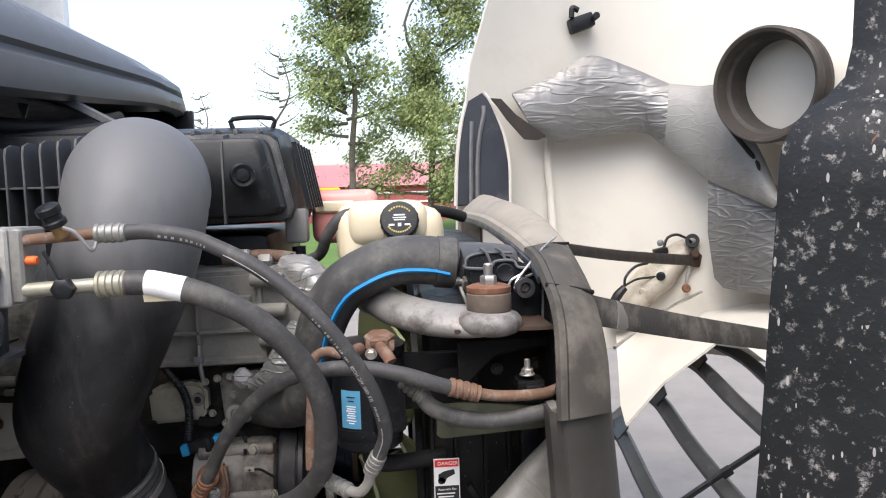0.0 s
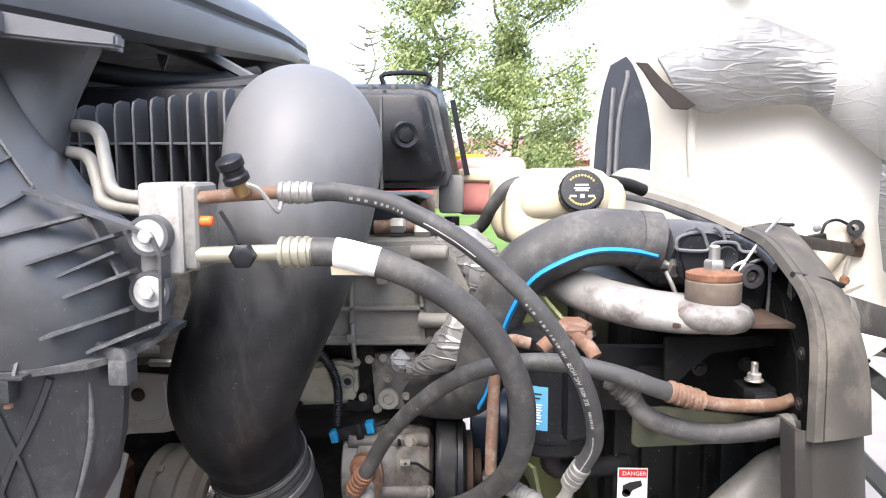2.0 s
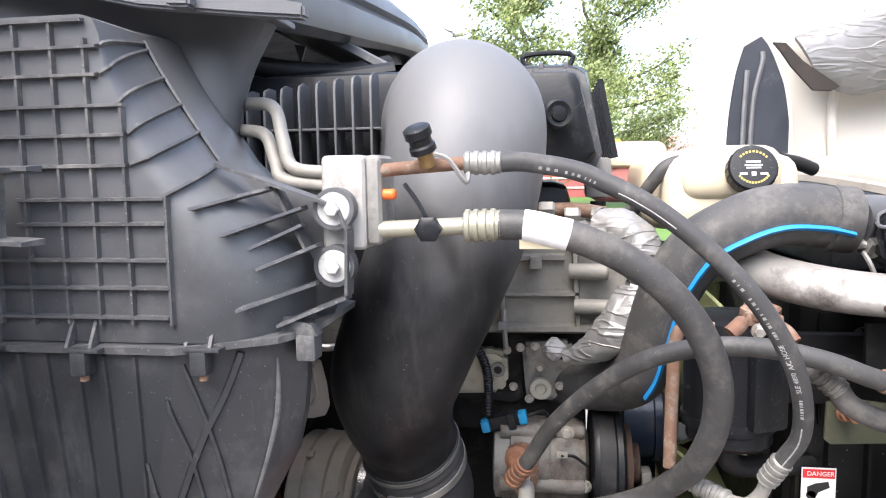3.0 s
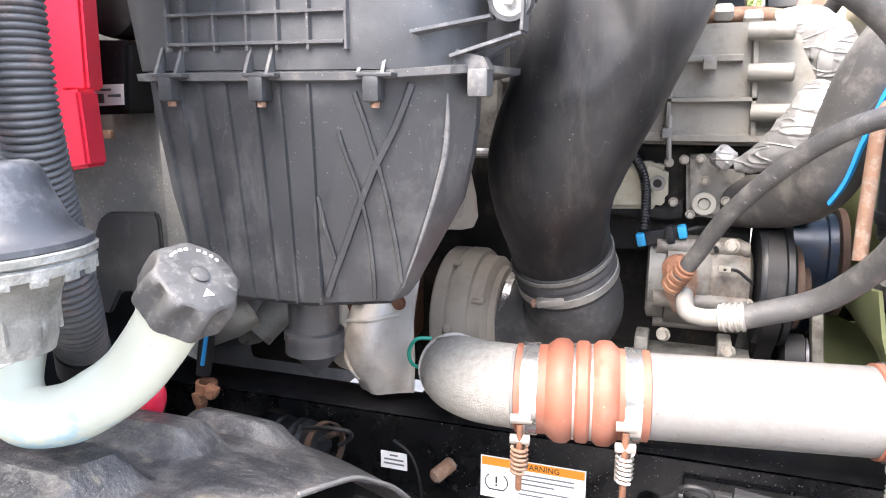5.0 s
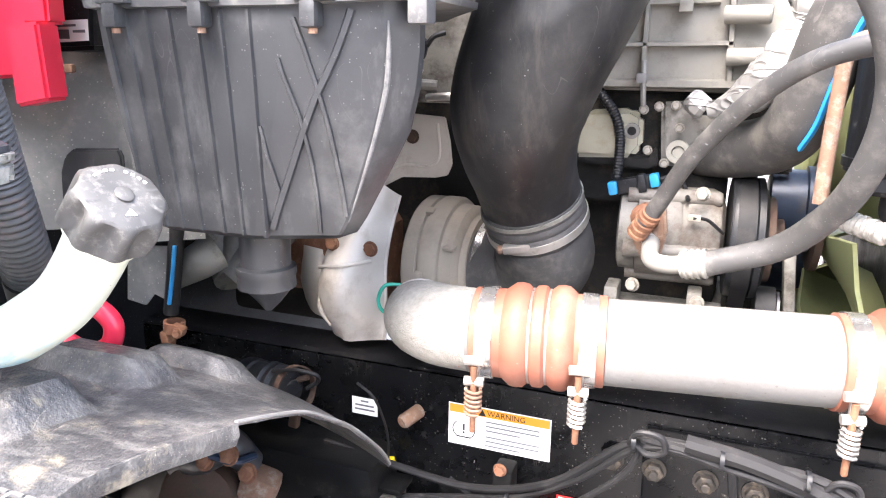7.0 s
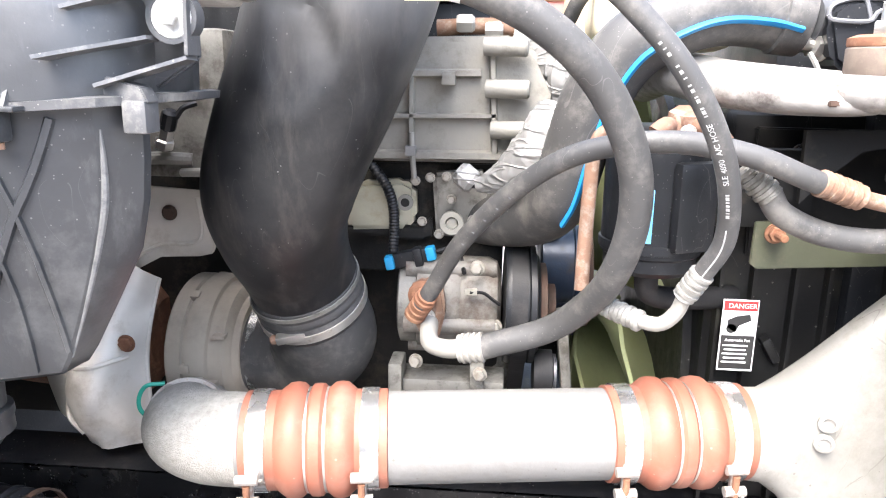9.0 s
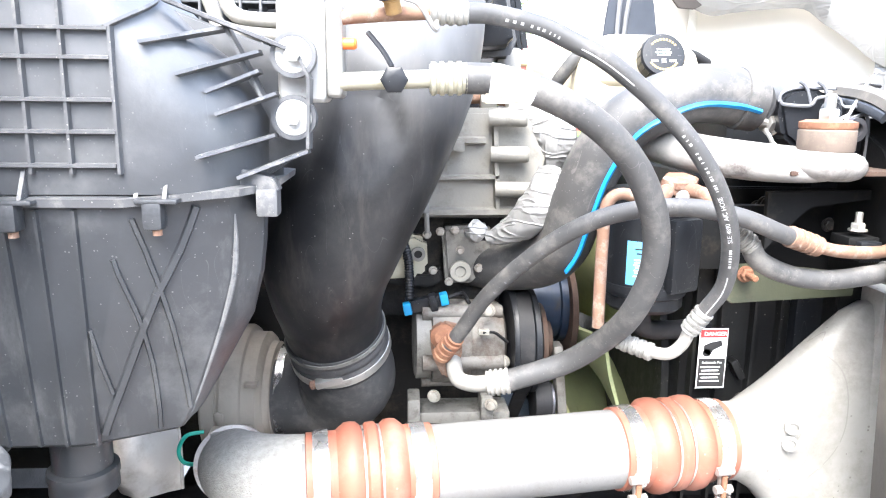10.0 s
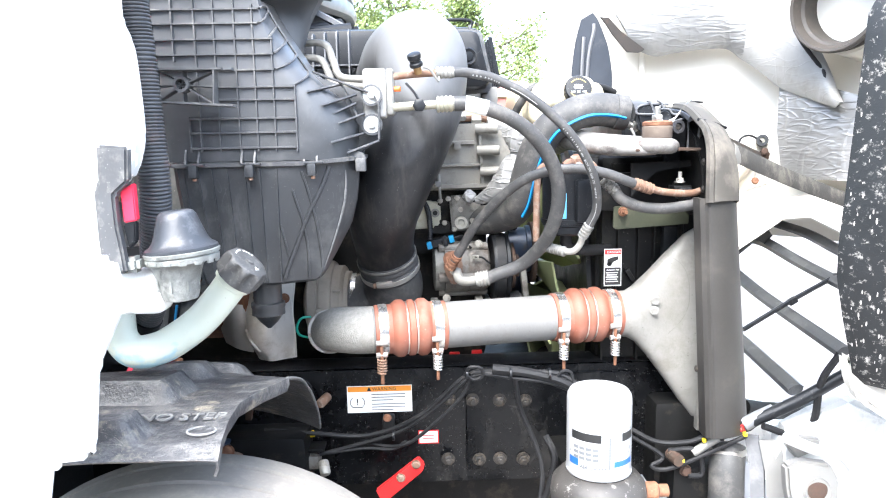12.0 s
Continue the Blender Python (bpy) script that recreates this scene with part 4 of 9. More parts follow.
    side = [[(-0.865, 1.265, 1.058), (-0.828, 1.230, 1.068), (-0.790, 1.218, 1.068), (-0.775, 1.238, 1.055)],
            [(-0.858, 1.255, 1.002), (-0.815, 1.208, 1.015), (-0.782, 1.198, 1.018), (-0.772, 1.228, 1.006)],
            [(-0.845, 1.250, 0.960), (-0.806, 1.208, 0.955), (-0.780, 1.205, 0.948), (-0.765, 1.215, 0.942)]]
    side = [smooth_path(q, 4) for q in side]
    part("side_shell", sheet([smooth_path([c[k] for c in side], 5) for k in range(len(side[0]))], 0.003), "heat_shield", s, angle=60)
    part("shell_rim", tube([q[-1] for q in dome], 0.003, 8, 6), "heat_shield", s)
    for q in ([(-0.752, 1.146, 1.06), (-0.702, 1.127, 1.072), (-0.668, 1.165, 1.074)], [(-0.774, 1.185, 1.01), (-0.752, 1.143, 0.99), (-0.73, 1.14, 0.965)]):
        part("bead", tube(q, 0.0035, 8, 6), "heat_shield", s)
    part("upper_plate", prism([(-0.76, 1.150), (-0.712, 1.166), (-0.650, 1.199), (-0.590, 1.202), (-0.570, 1.207), (-0.562, 1.225), (-0.566, 1.262), (-0.575, 1.300), (-0.74, 1.310)], 0.004, pose(0, 1.252, 0, 90, 0, 0), 0.0015), "heat_shield", s, "dull upper shield plate")
    part("plate_bead", tube([(-0.69, 1.247, 1.196), (-0.648, 1.247, 1.218), (-0.6, 1.247, 1.222), (-0.584, 1.247, 1.24), (-0.588, 1.247, 1.29)], 0.003, 8, 6), "heat_shield", s)
    bolts([(-0.630, 1.246, 1.267)], s, r=0.009, h=0.006, material="rust_dark", name="rivet")
    bolts([(-0.669, 1.166, 1.094), (-0.732, 1.155, 1.100)], s, r=0.010, material="rust", name="rivet")
    m = thing("exhaust_manifold", (-0.8, 1.35, 1.0), "dark rusty exhaust manifold below the filter housing", "manifold")
    part("casting", tube([(-1.2, 1.4, 1.05), (-0.95, 1.35, 1.03), (-0.75, 1.3, 1.06)], [0.07, 0.08, 0.09], 16), "rust", m)
    for k in range(3):
        part("runner", tube([(-0.929, 1.150, 1.016), (-0.86 - 0.09 * k, 1.25, 1.12), (-0.88 - 0.1 * k, 1.4, 1.16)], [0.03, 0.035, 0.04], 14), "alu_dirty", m)


turbo()


# ---------------------------------------------------------------- charge air pipe
def pipe_at(x):
    """The axis of the straight pipe at a place along the truck."""
    return V((x, 1.0 + (x + 0.4) * 0.13, 1.052 + (x + 0.4) * 0.01))


def charge_pipe():
    p = thing("charge_air_pipe", (-0.15, 1.0, 1.0), "silver aluminium charge air pipe with orange silicone couplings", "charge air pipe")
    ax = V((1, 0.13, 0.01)).normalized()
    part("cast_elbow", tube([(-0.556, 1.15, 1.0), (-0.552, 1.105, 1.02), (-0.539, 1.055, 1.038), (-0.517, 1.02, 1.048), (-0.48, 1.0, 1.051), (-0.425, 0.997, 1.0517)], [0.044, 0.046, 0.049, 0.0525, 0.054, 0.054], 32, 8), "alu_rough", p, "rough cast elbow")
    v = part("v_band", ring((-0.55, 1.092, 1.024), (0.15, -0.9, 0.35), 0.045, 0.053, 0.014, 40), "steel_stain", p, "steel band clamp at the turbo outlet")
    for q in ((-0.565, 1.085, 1.066), (-0.535, 1.085, 1.067)):
        part("band_bolt", lathe([(0.007, -0.012), (0.008, -0.01), (0.008, 0.008), (0.005, 0.012)], q, (1, 0.1, 0.1), 10), "steel", v)
    part("pipe", tube([pipe_at(-0.44), pipe_at(-0.15), pipe_at(0.145)], 0.0535, 36, 4), "alu_pipe", p)
    for x0 in (-0.436, -0.02):
        c = pipe_at(x0)
        prof = [(0.054, 0), (0.0568, 0.001), (0.0568, 0.036), (0.059, 0.038), (0.0655, 0.046), (0.0665, 0.053), (0.0655, 0.06), (0.0588, 0.067), (0.064, 0.0715), (0.0645, 0.077), (0.064, 0.082), (0.0588, 0.0865), (0.0655, 0.094), (0.0665, 0.101), (0.0655, 0.108), (0.059, 0.115), (0.0568, 0.117), (0.0568, 0.15), (0.054, 0.151)]
        hose = part("coupling", lathe([(q, 1.09 * h) for q, h in prof], c, ax, 44), "silicone", p, "orange ribbed silicone hose")
        for s in (0.072, 0.0932):
            part("wire_ring", ring(c + ax * s, ax, 0.0585, 0.0605, 0.0025, 36), "steel", hose)
        for s in (0.009, 0.134):
            k = c + ax * s
            band = part("t_bolt_clamp", ring(k, ax, 0.0568, 0.0588, 0.02, 40), "steel_bright", hose, "shiny band clamp with a spring")
            f = k + ax * 0.01
            b = f + V((0, -0.058, -0.03))
            part("trunnion", merge(lathe([(0.006, -0.012), (0.006, 0.012)], b + V((0, -0.004, 0.015)), ax, 10), lathe([(0.006, -0.012), (0.006, 0.012)], b + V((0, -0.004, -0.012)), ax, 10), block(b + V((0, 0.004, 0)), (0.008, 0.008, 0.045), 0.002)), "steel_stain", band)
            coils = [b + V((0.0095 * math.cos(q), -0.006 + 0.0095 * math.sin(q), -0.018 - 0.036 * q / 37.7)) for q in [0.7 * i for i in range(54)]]
            part("spring", tube(coils, 0.0022, 6, 1, False), "rust_light" if x0 < -0.2 and s < 0.05 else "steel_bright", band)
            part("bolt", lathe([(0.004, 0), (0.004, 0.085), (0.003, 0.087)], b + V((0, -0.006, 0.008)), (0, 0, -1), 10), "rust", band)


charge_pipe()


def charge_cooler():
    c = thing("charge_air_cooler_tank", (0.27, 1.03, 0.78), "dull silver cast aluminium charge air cooler end tank", "cooler tank")
    # stations from the round neck to the tall cooler edge: x, half height, middle z, half depth
    st = [(0.1, 0.053, 1.054, 0.053), (0.145, 0.056, 1.053, 0.054), (0.165, 0.066, 1.052, 0.05), (0.2, 0.105, 1.05, 0.042), (0.24, 0.155, 1.045, 0.036), (0.285, 0.21, 1.035, 0.032), (0.31, 0.235, 1.025, 0.03), (0.345, 0.24, 1.02, 0.03)]
    rings = []
    for x, hh, mz, hd in st:
        e = 1.0 if x < 0.16 else 0.55
        r = []
        for k in range(36):
            a = 2 * math.pi * k / 36
            ca, sa = math.cos(a), math.sin(a)
            r.append((x, 1.03 - hd * math.copysign(abs(ca) ** e, ca), mz + hh * math.copysign(abs(sa) ** (e if e == 1.0 else 0.8), sa)))
        rings.append(r)
    part("tank", loft(rings), "alu_cooler", c)
    part("edge_frame", block((0.335, 1.035, 1.02), (0.035, 0.07, 0.52), 0.006), "alu_cooler", c)
    for q in ((0.202, 0.985, 1.094), (0.200, 0.984, 1.070)):
        part("boss", lathe([(0.011, 0), (0.011, 0.004), (0.007, 0.005), (0.007, 0.002)], q, (-0.25, -1, 0), 16), "alu_cooler", c)


placed(charge_cooler, (0.02, 0.04, 0.002))


# ---------------------------------------------------------------- air filter housing
FH = 0.775  # depth of its front face


def levels(table, z):
    """Interpolates the rows (z, ...) of a table at height z."""
    rows = sorted(table)
    for p, q in zip(rows, rows[1:]):
        if z <= q[0]:
            break
    f = min(max((z - p[0]) / (q[0] - p[0]), 0), 1)
    return [u + (v - u) * f for u, v in zip(p[1:], q[1:])]


# height, left edge, right edge of the flat front, outer ridge
UPPER = [(1.437, -0.79, -0.552, -0.455), (1.5, -0.8, -0.55, -0.452), (1.55, -0.806, -0.556, -0.478), (1.575, -0.81, -0.566, -0.512), (1.61, -0.815, -0.588, -0.548), (1.65, -0.82, -0.6, -0.574), (1.685, -0.822, -0.612, -0.597), (1.725, -0.825, -0.617, -0.6195), (1.738, -0.825, -0.622, -0.625), (1.742, -0.815, -0.635, -0.632)]
# height, left edge, right edge of the flat front, fold, flank, depth of the front
LOWER = [(1.436, -0.785, -0.556, -0.474, -0.449, FH), (1.39, -0.783, -0.564, -0.475, -0.451, FH + 0.003), (1.355, -0.779, -0.574, -0.479, -0.456, FH + 0.006), (1.31, -0.774, -0.585, -0.492, -0.468, FH + 0.009), (1.26, -0.763, -0.6, -0.51, -0.496, FH + 0.012), (1.215, -0.75, -0.614, -0.528, -0.522, FH + 0.015), (1.2, -0.745, -0.616, -0.537, -0.533, FH + 0.017), (1.194, -0.735, -0.62, -0.545, -0.54, FH + 0.025)]


def upper_ring(z, grow=0.0):
    xl, xf, xr = levels(UPPER, z)
    f = FH - grow
    pts = [(xl, 1.06, z), (xl - 0.02, f + 0.035, z), (xl - 0.01, f + 0.008, z), (xl + 0.008, f, z), ((xl + xf) / 2, f, z), (xf, f, z)]
    for k in range(1, 7):
        q = k / 6 * math.pi / 2
        pts.append((xf + (xr - xf + grow) * math.sin(q), f + 0.082 * (1 - math.cos(q)), z))
    return pts + [(xr + 0.012, FH + 0.13, z), (xr - 0.005, FH + 0.2, z), (xr - 0.06, 1.06, z)]


def lower_ring(z):
    xl, xf, xs, xr, f = levels(LOWER, z)
    return [(xl, 1.06, z), (xl - 0.018, f + 0.035, z), (xl, f, z), (xl + 0.004, f, z), (xf - 0.004, f, z), (xf, f + 0.0005, z), (xs - 0.003, f + 0.035, z), (xs, f + 0.038, z), (xr - 0.002, f + 0.062, z), (xr, f + 0.07, z), (xr - 0.05, f + 0.16, z), (xr - 0.12, 1.06, z)]


def filter_housing():
    h = thing("air_filter_housing", (-0.62, 0.85, 1.2), "black ribbed plastic air filter housing with a clipped seam", "air filter housing")
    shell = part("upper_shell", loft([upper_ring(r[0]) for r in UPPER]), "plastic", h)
    lower = part("lower_shell", loft([lower_ring(r[0]) for r in LOWER]), "plastic", h, angle=22)
    rim = []
    for z, d in ((1.426, 0.0), (1.427, 0.008), (1.434, 0.009), (1.435, 0.0)):
        xl, xf, xs, xr, f = levels(LOWER, 1.425)
        rim.append([(xl - d, 1.06, z), (xl - 0.018 - d, f + 0.03, z), (xl - d, f - d, z), (xf, f - d, z), (xs + d, f + 0.03 - d, z + 0.006), (xr + d, f + 0.06, z + 0.008), (xr + d, 0.98, z + 0.008), (xr - 0.06, 1.06, z)])
    part("seam_rim", loft(rim), "plastic_worn", h, "dusty seam flange")
    # grid of ribs on the front and over the shoulder
    rows = [(1.736, -0.815, -0.63), (1.712, -0.815, -0.617), (1.687, -0.815, -0.619), (1.659, -0.815, -0.594), (1.632, -0.815, -0.594), (1.604, -0.805, -0.594), (1.573, -0.71, -0.559), (1.55, -0.71, -0.559), (1.516, -0.755, -0.559), (1.49, -0.755, -0.558), (1.462, -0.755, -0.56)]
    for k, (z, x0, x1) in enumerate(rows):
        part("rib", bar((x0, FH + 0.001, z), (x1, FH + 0.001, z), 0.0046, 0.0075), "plastic_worn", shell)
        if 1 <= k <= 6:
            arc = [V(upper_ring(z + 0.034 * i / 6 * (0.45 if k == 1 else 1))[5 + i]) for i in range(7)]
            arc[0] = V((min(x1, arc[0].x), FH, z))
            part("rib", merge(*[bar(p, q, 0.0044, 0.006, (0.75, -1, 0.35)) for p, q in zip(arc, arc[1:])]), "plastic_worn", shell)
    for x, z0, z1 in ((-0.815, 1.58, 1.736), (-0.775, 1.62, 1.736), (-0.735, 1.455, 1.736), (-0.7, 1.455, 1.736), (-0.663, 1.455, 1.736), (-0.63, 1.455, 1.72), (-0.597, 1.455, 1.66), (-0.755, 1.455, 1.52), (-0.558, 1.455, 1.575)):
        part("rib", bar((x, FH + 0.001, z0), (x, FH + 0.001, z1), 0.0044, 0.0065), "plastic_worn", shell)
    ridge = [V(upper_ring(z)[11]) for z in (1.73, 1.7, 1.67, 1.64, 1.608)]
    part("rib", merge(*[bar(p, q, 0.0044, 0.005, (0.75, -1, 0.3)) for p, q in zip(ridge, ridge[1:])]), "plastic_worn", shell)
    # star-braced mounting bracket
    s = part("star_bracket", bar((-0.86, 0.745, 1.602), (-0.66, 0.745, 1.602), 0.006, 0.02), "plastic", h, "star-braced bracket")
    for p, q, w, d in (((-0.792, 0.720, 1.600), (-0.675, 0.740, 1.601), 0.006, 0.03), ((-0.801, 0.720, 1.546), (-0.658, 0.740, 1.537), 0.006, 0.03), ((-0.688, 0.730, 1.599), (-0.691, 0.730, 1.538), 0.005, 0.022), ((-0.790, 0.730, 1.599), (-0.793, 0.730, 1.544), 0.005, 0.022)):
        part("brace", bar(p, q, w, d), "plastic_worn", s)
    for q in ((-0.789, 0.735, 1.599), (-0.743, 0.735, 1.600), (-0.689, 0.735, 1.599), (-0.792, 0.735, 1.573), (-0.691, 0.735, 1.571), (-0.795, 0.735, 1.545), (-0.746, 0.735, 1.541), (-0.693, 0.735, 1.540)):
        part("brace", bar((-0.745, 0.735, 1.574), q, 0.004, 0.018), "plastic_worn", s)
    part("boss", ring((-0.746, 0.738, 1.575), (0, -1, 0), 0.009, 0.014, 0.03, 20), "plastic_worn", s)
    # ribs of the lower shell
    def on_front(x, z, f=0.0):
        return (x, levels(LOWER, z)[4] + f, z)
    for x in (-0.775, -0.748, -0.722, -0.693, -0.66, -0.632, -0.6):
        part("rib", bar(on_front(x, 1.424), on_front(x * 0.86 - 0.088, 1.2), 0.0042, 0.004), "plastic", lower)

    def on_flank(u, z):
        xl, xf, xs, xr, f = levels(LOWER, z)
        return (xf + (xs - xf) * u, f + 0.036 * max(u, 0), z)
    for line, w in (([(0.64, 1.424), (0.36, 1.344), (0.3, 1.314), (0.18, 1.208)], 0.0085), ([(0.06, 1.416), (0.34, 1.358), (0.64, 1.292), (0.97, 1.222)], 0.0055), ([(-0.06, 1.38), (0.22, 1.328), (0.46, 1.276), (0.74, 1.204)], 0.005), ([(-0.17, 1.315), (0.17, 1.25)], 0.0045)):
        pts = [on_flank(a + (c - a) * k / 4, b + (e - b) * k / 4) for (a, b), (c, e) in zip(line, line[1:]) for k in range(5)]
        part("rib", merge(*[bar(p, q, w, 0.0035, (0.4, -1, 0)) for p, q in zip(pts, pts[1:]) if p != q]), "plastic", lower)
    fold = [V(lower_ring(z)[7]) + V((0.0, 0.0006, 0)) for z in (1.415, 1.39, 1.355, 1.31, 1.26, 1.215)]
    part("worn_edge", tube(fold, [0.001, 0.0026, 0.0032, 0.0028, 0.002, 0.001], 8, 6), "scuff", lower, "pale scuffed fold")
    # clips on the seam
    for x, y in ((-0.752, FH), (-0.648, FH), (-0.534, FH + 0.012)):
        c = part("clip", merge(block((x, y - 0.01, 1.42), (0.017, 0.018, 0.026), 0.004), block((x + 0.004, y - 0.011, 1.432), (0.036, 0.016, 0.004), 0.0015)), "plastic", h, "seam clip with brass pin")
        for dx in (-0.012, 0.012):
            part("fin", prism([(0, 0), (0.014, 0), (0, 0.026)], 0.0035, pose(x + dx, y, 1.434, 90, 0, -90)), "plastic_worn", c)
        part("pin", lathe([(0.0042, 0), (0.0042, 0.005)], (x + 0.002, y - 0.011, 1.407), (0, 0, -1), 10), "rust_light", c)
    part("corner_clip", merge(block((-0.445, 0.825, 1.425), (0.02, 0.024, 0.026), 0.003), prism([(-0.03, 0), (0.012, 0), (0.006, 0.012), (-0.022, 0.02)], 0.02, pose(-0.445, 0.835, 1.436, 90, 0, 0), 0.001)), "plastic_worn", h)
    # drain spout
    e = V((-0.645, 0.846, 1.194))
    d = part("drain_spout", lathe([(0.029, 0), (0.0285, 0.042), (0.034, 0.044), (0.0345, 0.052), (0.033, 0.055), (0.0335, 0.068), (0.028, 0.07)], e, (0, 0, -1), 28), "plastic", h)
    e = e - V((0, 0, 0.067))
    part("duckbill", loft([[e + V((rx * math.cos(q), ry * math.sin(q), dz)) for q in [radians(x) for x in range(0, 360, 20)]] for rx, ry, dz in ((0.03, 0.03, 0.001), (0.027, 0.022, -0.006), (0.018, 0.009, -0.018), (0.004, 0.003, -0.031))]), "plastic", d)
    # ribbed bracket that carries the hose block
    b = part("hose_bracket", prism([(-0.549, 1.605), (-0.423, 1.560), (-0.413, 1.541), (-0.413, 1.470), (-0.458, 1.441), (-0.517, 1.439)], 0.008, pose(0, 0.876, 0, 90, 0, 0), 0.002), "plastic", h, "finned bracket with two bolts")
    for p, q in (((-0.536, 0.790, 1.563), (-0.481, 0.850, 1.581)), ((-0.510, 0.795, 1.538), (-0.450, 0.850, 1.561)), ((-0.491, 0.815, 1.524), (-0.451, 0.850, 1.544)), ((-0.482, 0.810, 1.505), (-0.436, 0.850, 1.524)), ((-0.495, 0.790, 1.469), (-0.438, 0.850, 1.486)), ((-0.468, 0.820, 1.449), (-0.409, 0.855, 1.471)), ((-0.531, 0.835, 1.604), (-0.417, 0.855, 1.561)), ((-0.480, 0.855, 1.581), (-0.450, 0.855, 1.520)), ((-0.417, 0.855, 1.560), (-0.407, 0.855, 1.538)), ((-0.407, 0.855, 1.538), (-0.409, 0.855, 1.473))):
        part("fin", bar(p, q, 0.005, 0.02), "plastic_worn", b)
    for c in ((-0.421, 0.845, 1.559), (-0.422, 0.845, 1.502)):
        part("boss", ring(V(c) + V((0, 0.012, 0)), (0, -1, 0), 0.017, 0.021, 0.016, 24), "plastic", b)
        part("washer", lathe([(0.016, 0), (0.017, 0.001), (0.017, 0.003), (0.016, 0.004)], c, (0, -1, 0), 28), "zinc_pale", b, "pale zinc washer")
        part("bolt", hexbolt(V(c) + V((0, -0.004, 0)), (0, -1, 0), 0.0075, 0.009, False), "zinc_pale", b)
    # snorkel rising to the cowl
    grid = [[(-0.9, 0.86, 1.815), (-0.9, 0.87, 1.76), (-0.9, 0.88, 1.68)], [(-0.776, 0.9, 1.797), (-0.77, 0.9, 1.74), (-0.76, 0.9, 1.68)], [(-0.62, 0.94, 1.783), (-0.63, 0.93, 1.73), (-0.63, 0.91, 1.64)], [(-0.53, 0.955, 1.768), (-0.562, 0.95, 1.705), (-0.585, 0.94, 1.61)], [(-0.552, 1.0, 1.768), (-0.582, 1.0, 1.705), (-0.605, 1.0, 1.6)], [(-0.6, 1.09, 1.77), (-0.63, 1.08, 1.7), (-0.66, 1.06, 1.6)]]
    grid = [smooth_path(q, 5) for q in grid]
    part("snorkel", sheet([smooth_path([c[k] for c in grid], 5) for k in range(len(grid[0]))], 0.008), "plastic", h, "smooth snorkel up to the cowl")


placed(filter_housing, (0.006, -0.008, 0.008))


# ---------------------------------------------------------------- air conditioning lines
def ac_fittings():
    b = thing("hose_block", (-0.41, 0.87, 1.52), "grey cast manifold block for two refrigerant lines", "manifold block")
    part("block", block((-0.41, 0.886, 1.572), (0.046, 0.07, 0.096), 0.007, seg=3), "block_cast", b)
    part("flange", block((-0.38, 0.886, 1.574), (0.018, 0.064, 0.092), 0.009, seg=3), "alu", b)
    part("plug", lathe([(0.0055, 0), (0.0055, 0.012), (0.004, 0.014)], (-0.372, 0.864, 1.58), (1, -0.1, 0), 12), "orange_plug", b, "orange plastic plug")
    for pts in ([(-0.6, 0.985, 1.684), (-0.545, 0.955, 1.684), (-0.51, 0.93, 1.675), (-0.495, 0.914, 1.64), (-0.48, 0.902, 1.609), (-0.43, 0.888, 1.602)], [(-0.6, 0.985, 1.655), (-0.553, 0.953, 1.653), (-0.521, 0.93, 1.645), (-0.505, 0.916, 1.615), (-0.492, 0.906, 1.596), (-0.43, 0.89, 1.588)]):
        part("line", tube(pts, 0.0075, 12, 6), "alu_line", b, "bent aluminium line")
    # upper line
    u = thing("ac_hose", (-0.255, 0.850, 1.598), "thin black refrigerant hose with crimped fittings and white print", "hose", "air conditioning hoses")
    part("rusty_tube", tube([(-0.374, 0.864, 1.604), (-0.335, 0.861, 1.607), (-0.286, 0.860, 1.610)], 0.007, 12, 4), "rust_light", u, "rust-stained metal tube")
    sv = part("service_port", lathe([(0.008, 0), (0.008, 0.012), (0.0095, 0.013), (0.0095, 0.017)], (-0.322, 0.851, 1.608), (-0.25, -0.45, 1), 14), "brass", u, "brass service port")
    part("valve_cap", lathe([(0.0135, 0), (0.0135, 0.006), (0.0115, 0.008), (0.0115, 0.014), (0.014, 0.016), (0.014, 0.024), (0.011, 0.026)], V((-0.322, 0.851, 1.608)) + V((-0.0035, -0.0063, 0.014)), (-0.25, -0.45, 1), 12), "plastic_dark", sv, "black hexagonal cap")
    part("cap_strap", tube([(-0.313, 0.834, 1.619), (-0.299, 0.831, 1.613), (-0.284, 0.836, 1.592), (-0.282, 0.846, 1.600)], 0.0025, 6), "paint_grey", sv)
    part("ferrule", crimp((-0.288, 0.860, 1.610), (-0.251, 0.861, 1.610), 0.0108), "alu", u, "crimped aluminium ferrule")
    path = [(-0.253, 0.861, 1.610), (-0.227, 0.867, 1.610), (-0.179, 0.872, 1.601), (-0.147, 0.871, 1.587), (-0.119, 0.867, 1.573), (-0.089, 0.866, 1.553), (-0.051, 0.864, 1.521), (-0.014, 0.861, 1.481), (0.018, 0.867, 1.433), (0.041, 0.884, 1.382), (0.051, 0.909, 1.328), (0.041, 0.930, 1.290)]
    part("hose", tube(path, 0.0098, 18, 8), "rubber", u)
    sp = smooth_path(path, 8)
    face = V((-0.38, -0.86, -0.3)).normalized()

    def on_hose(u, lift=0.0101):
        """The frame of the print at place u of the hose, read from the engine outwards."""
        j = min(int(u * 8), len(sp) - 2)
        t = (sp[j] - sp[j + 1]).normalized()
        n = (face - t * face.dot(t)).normalized()
        return Matrix.Translation(sp[j] + (sp[j + 1] - sp[j]) * (u * 8 - j) + n * lift) @ Matrix((t, n.cross(t), n)).transposed().to_4x4()
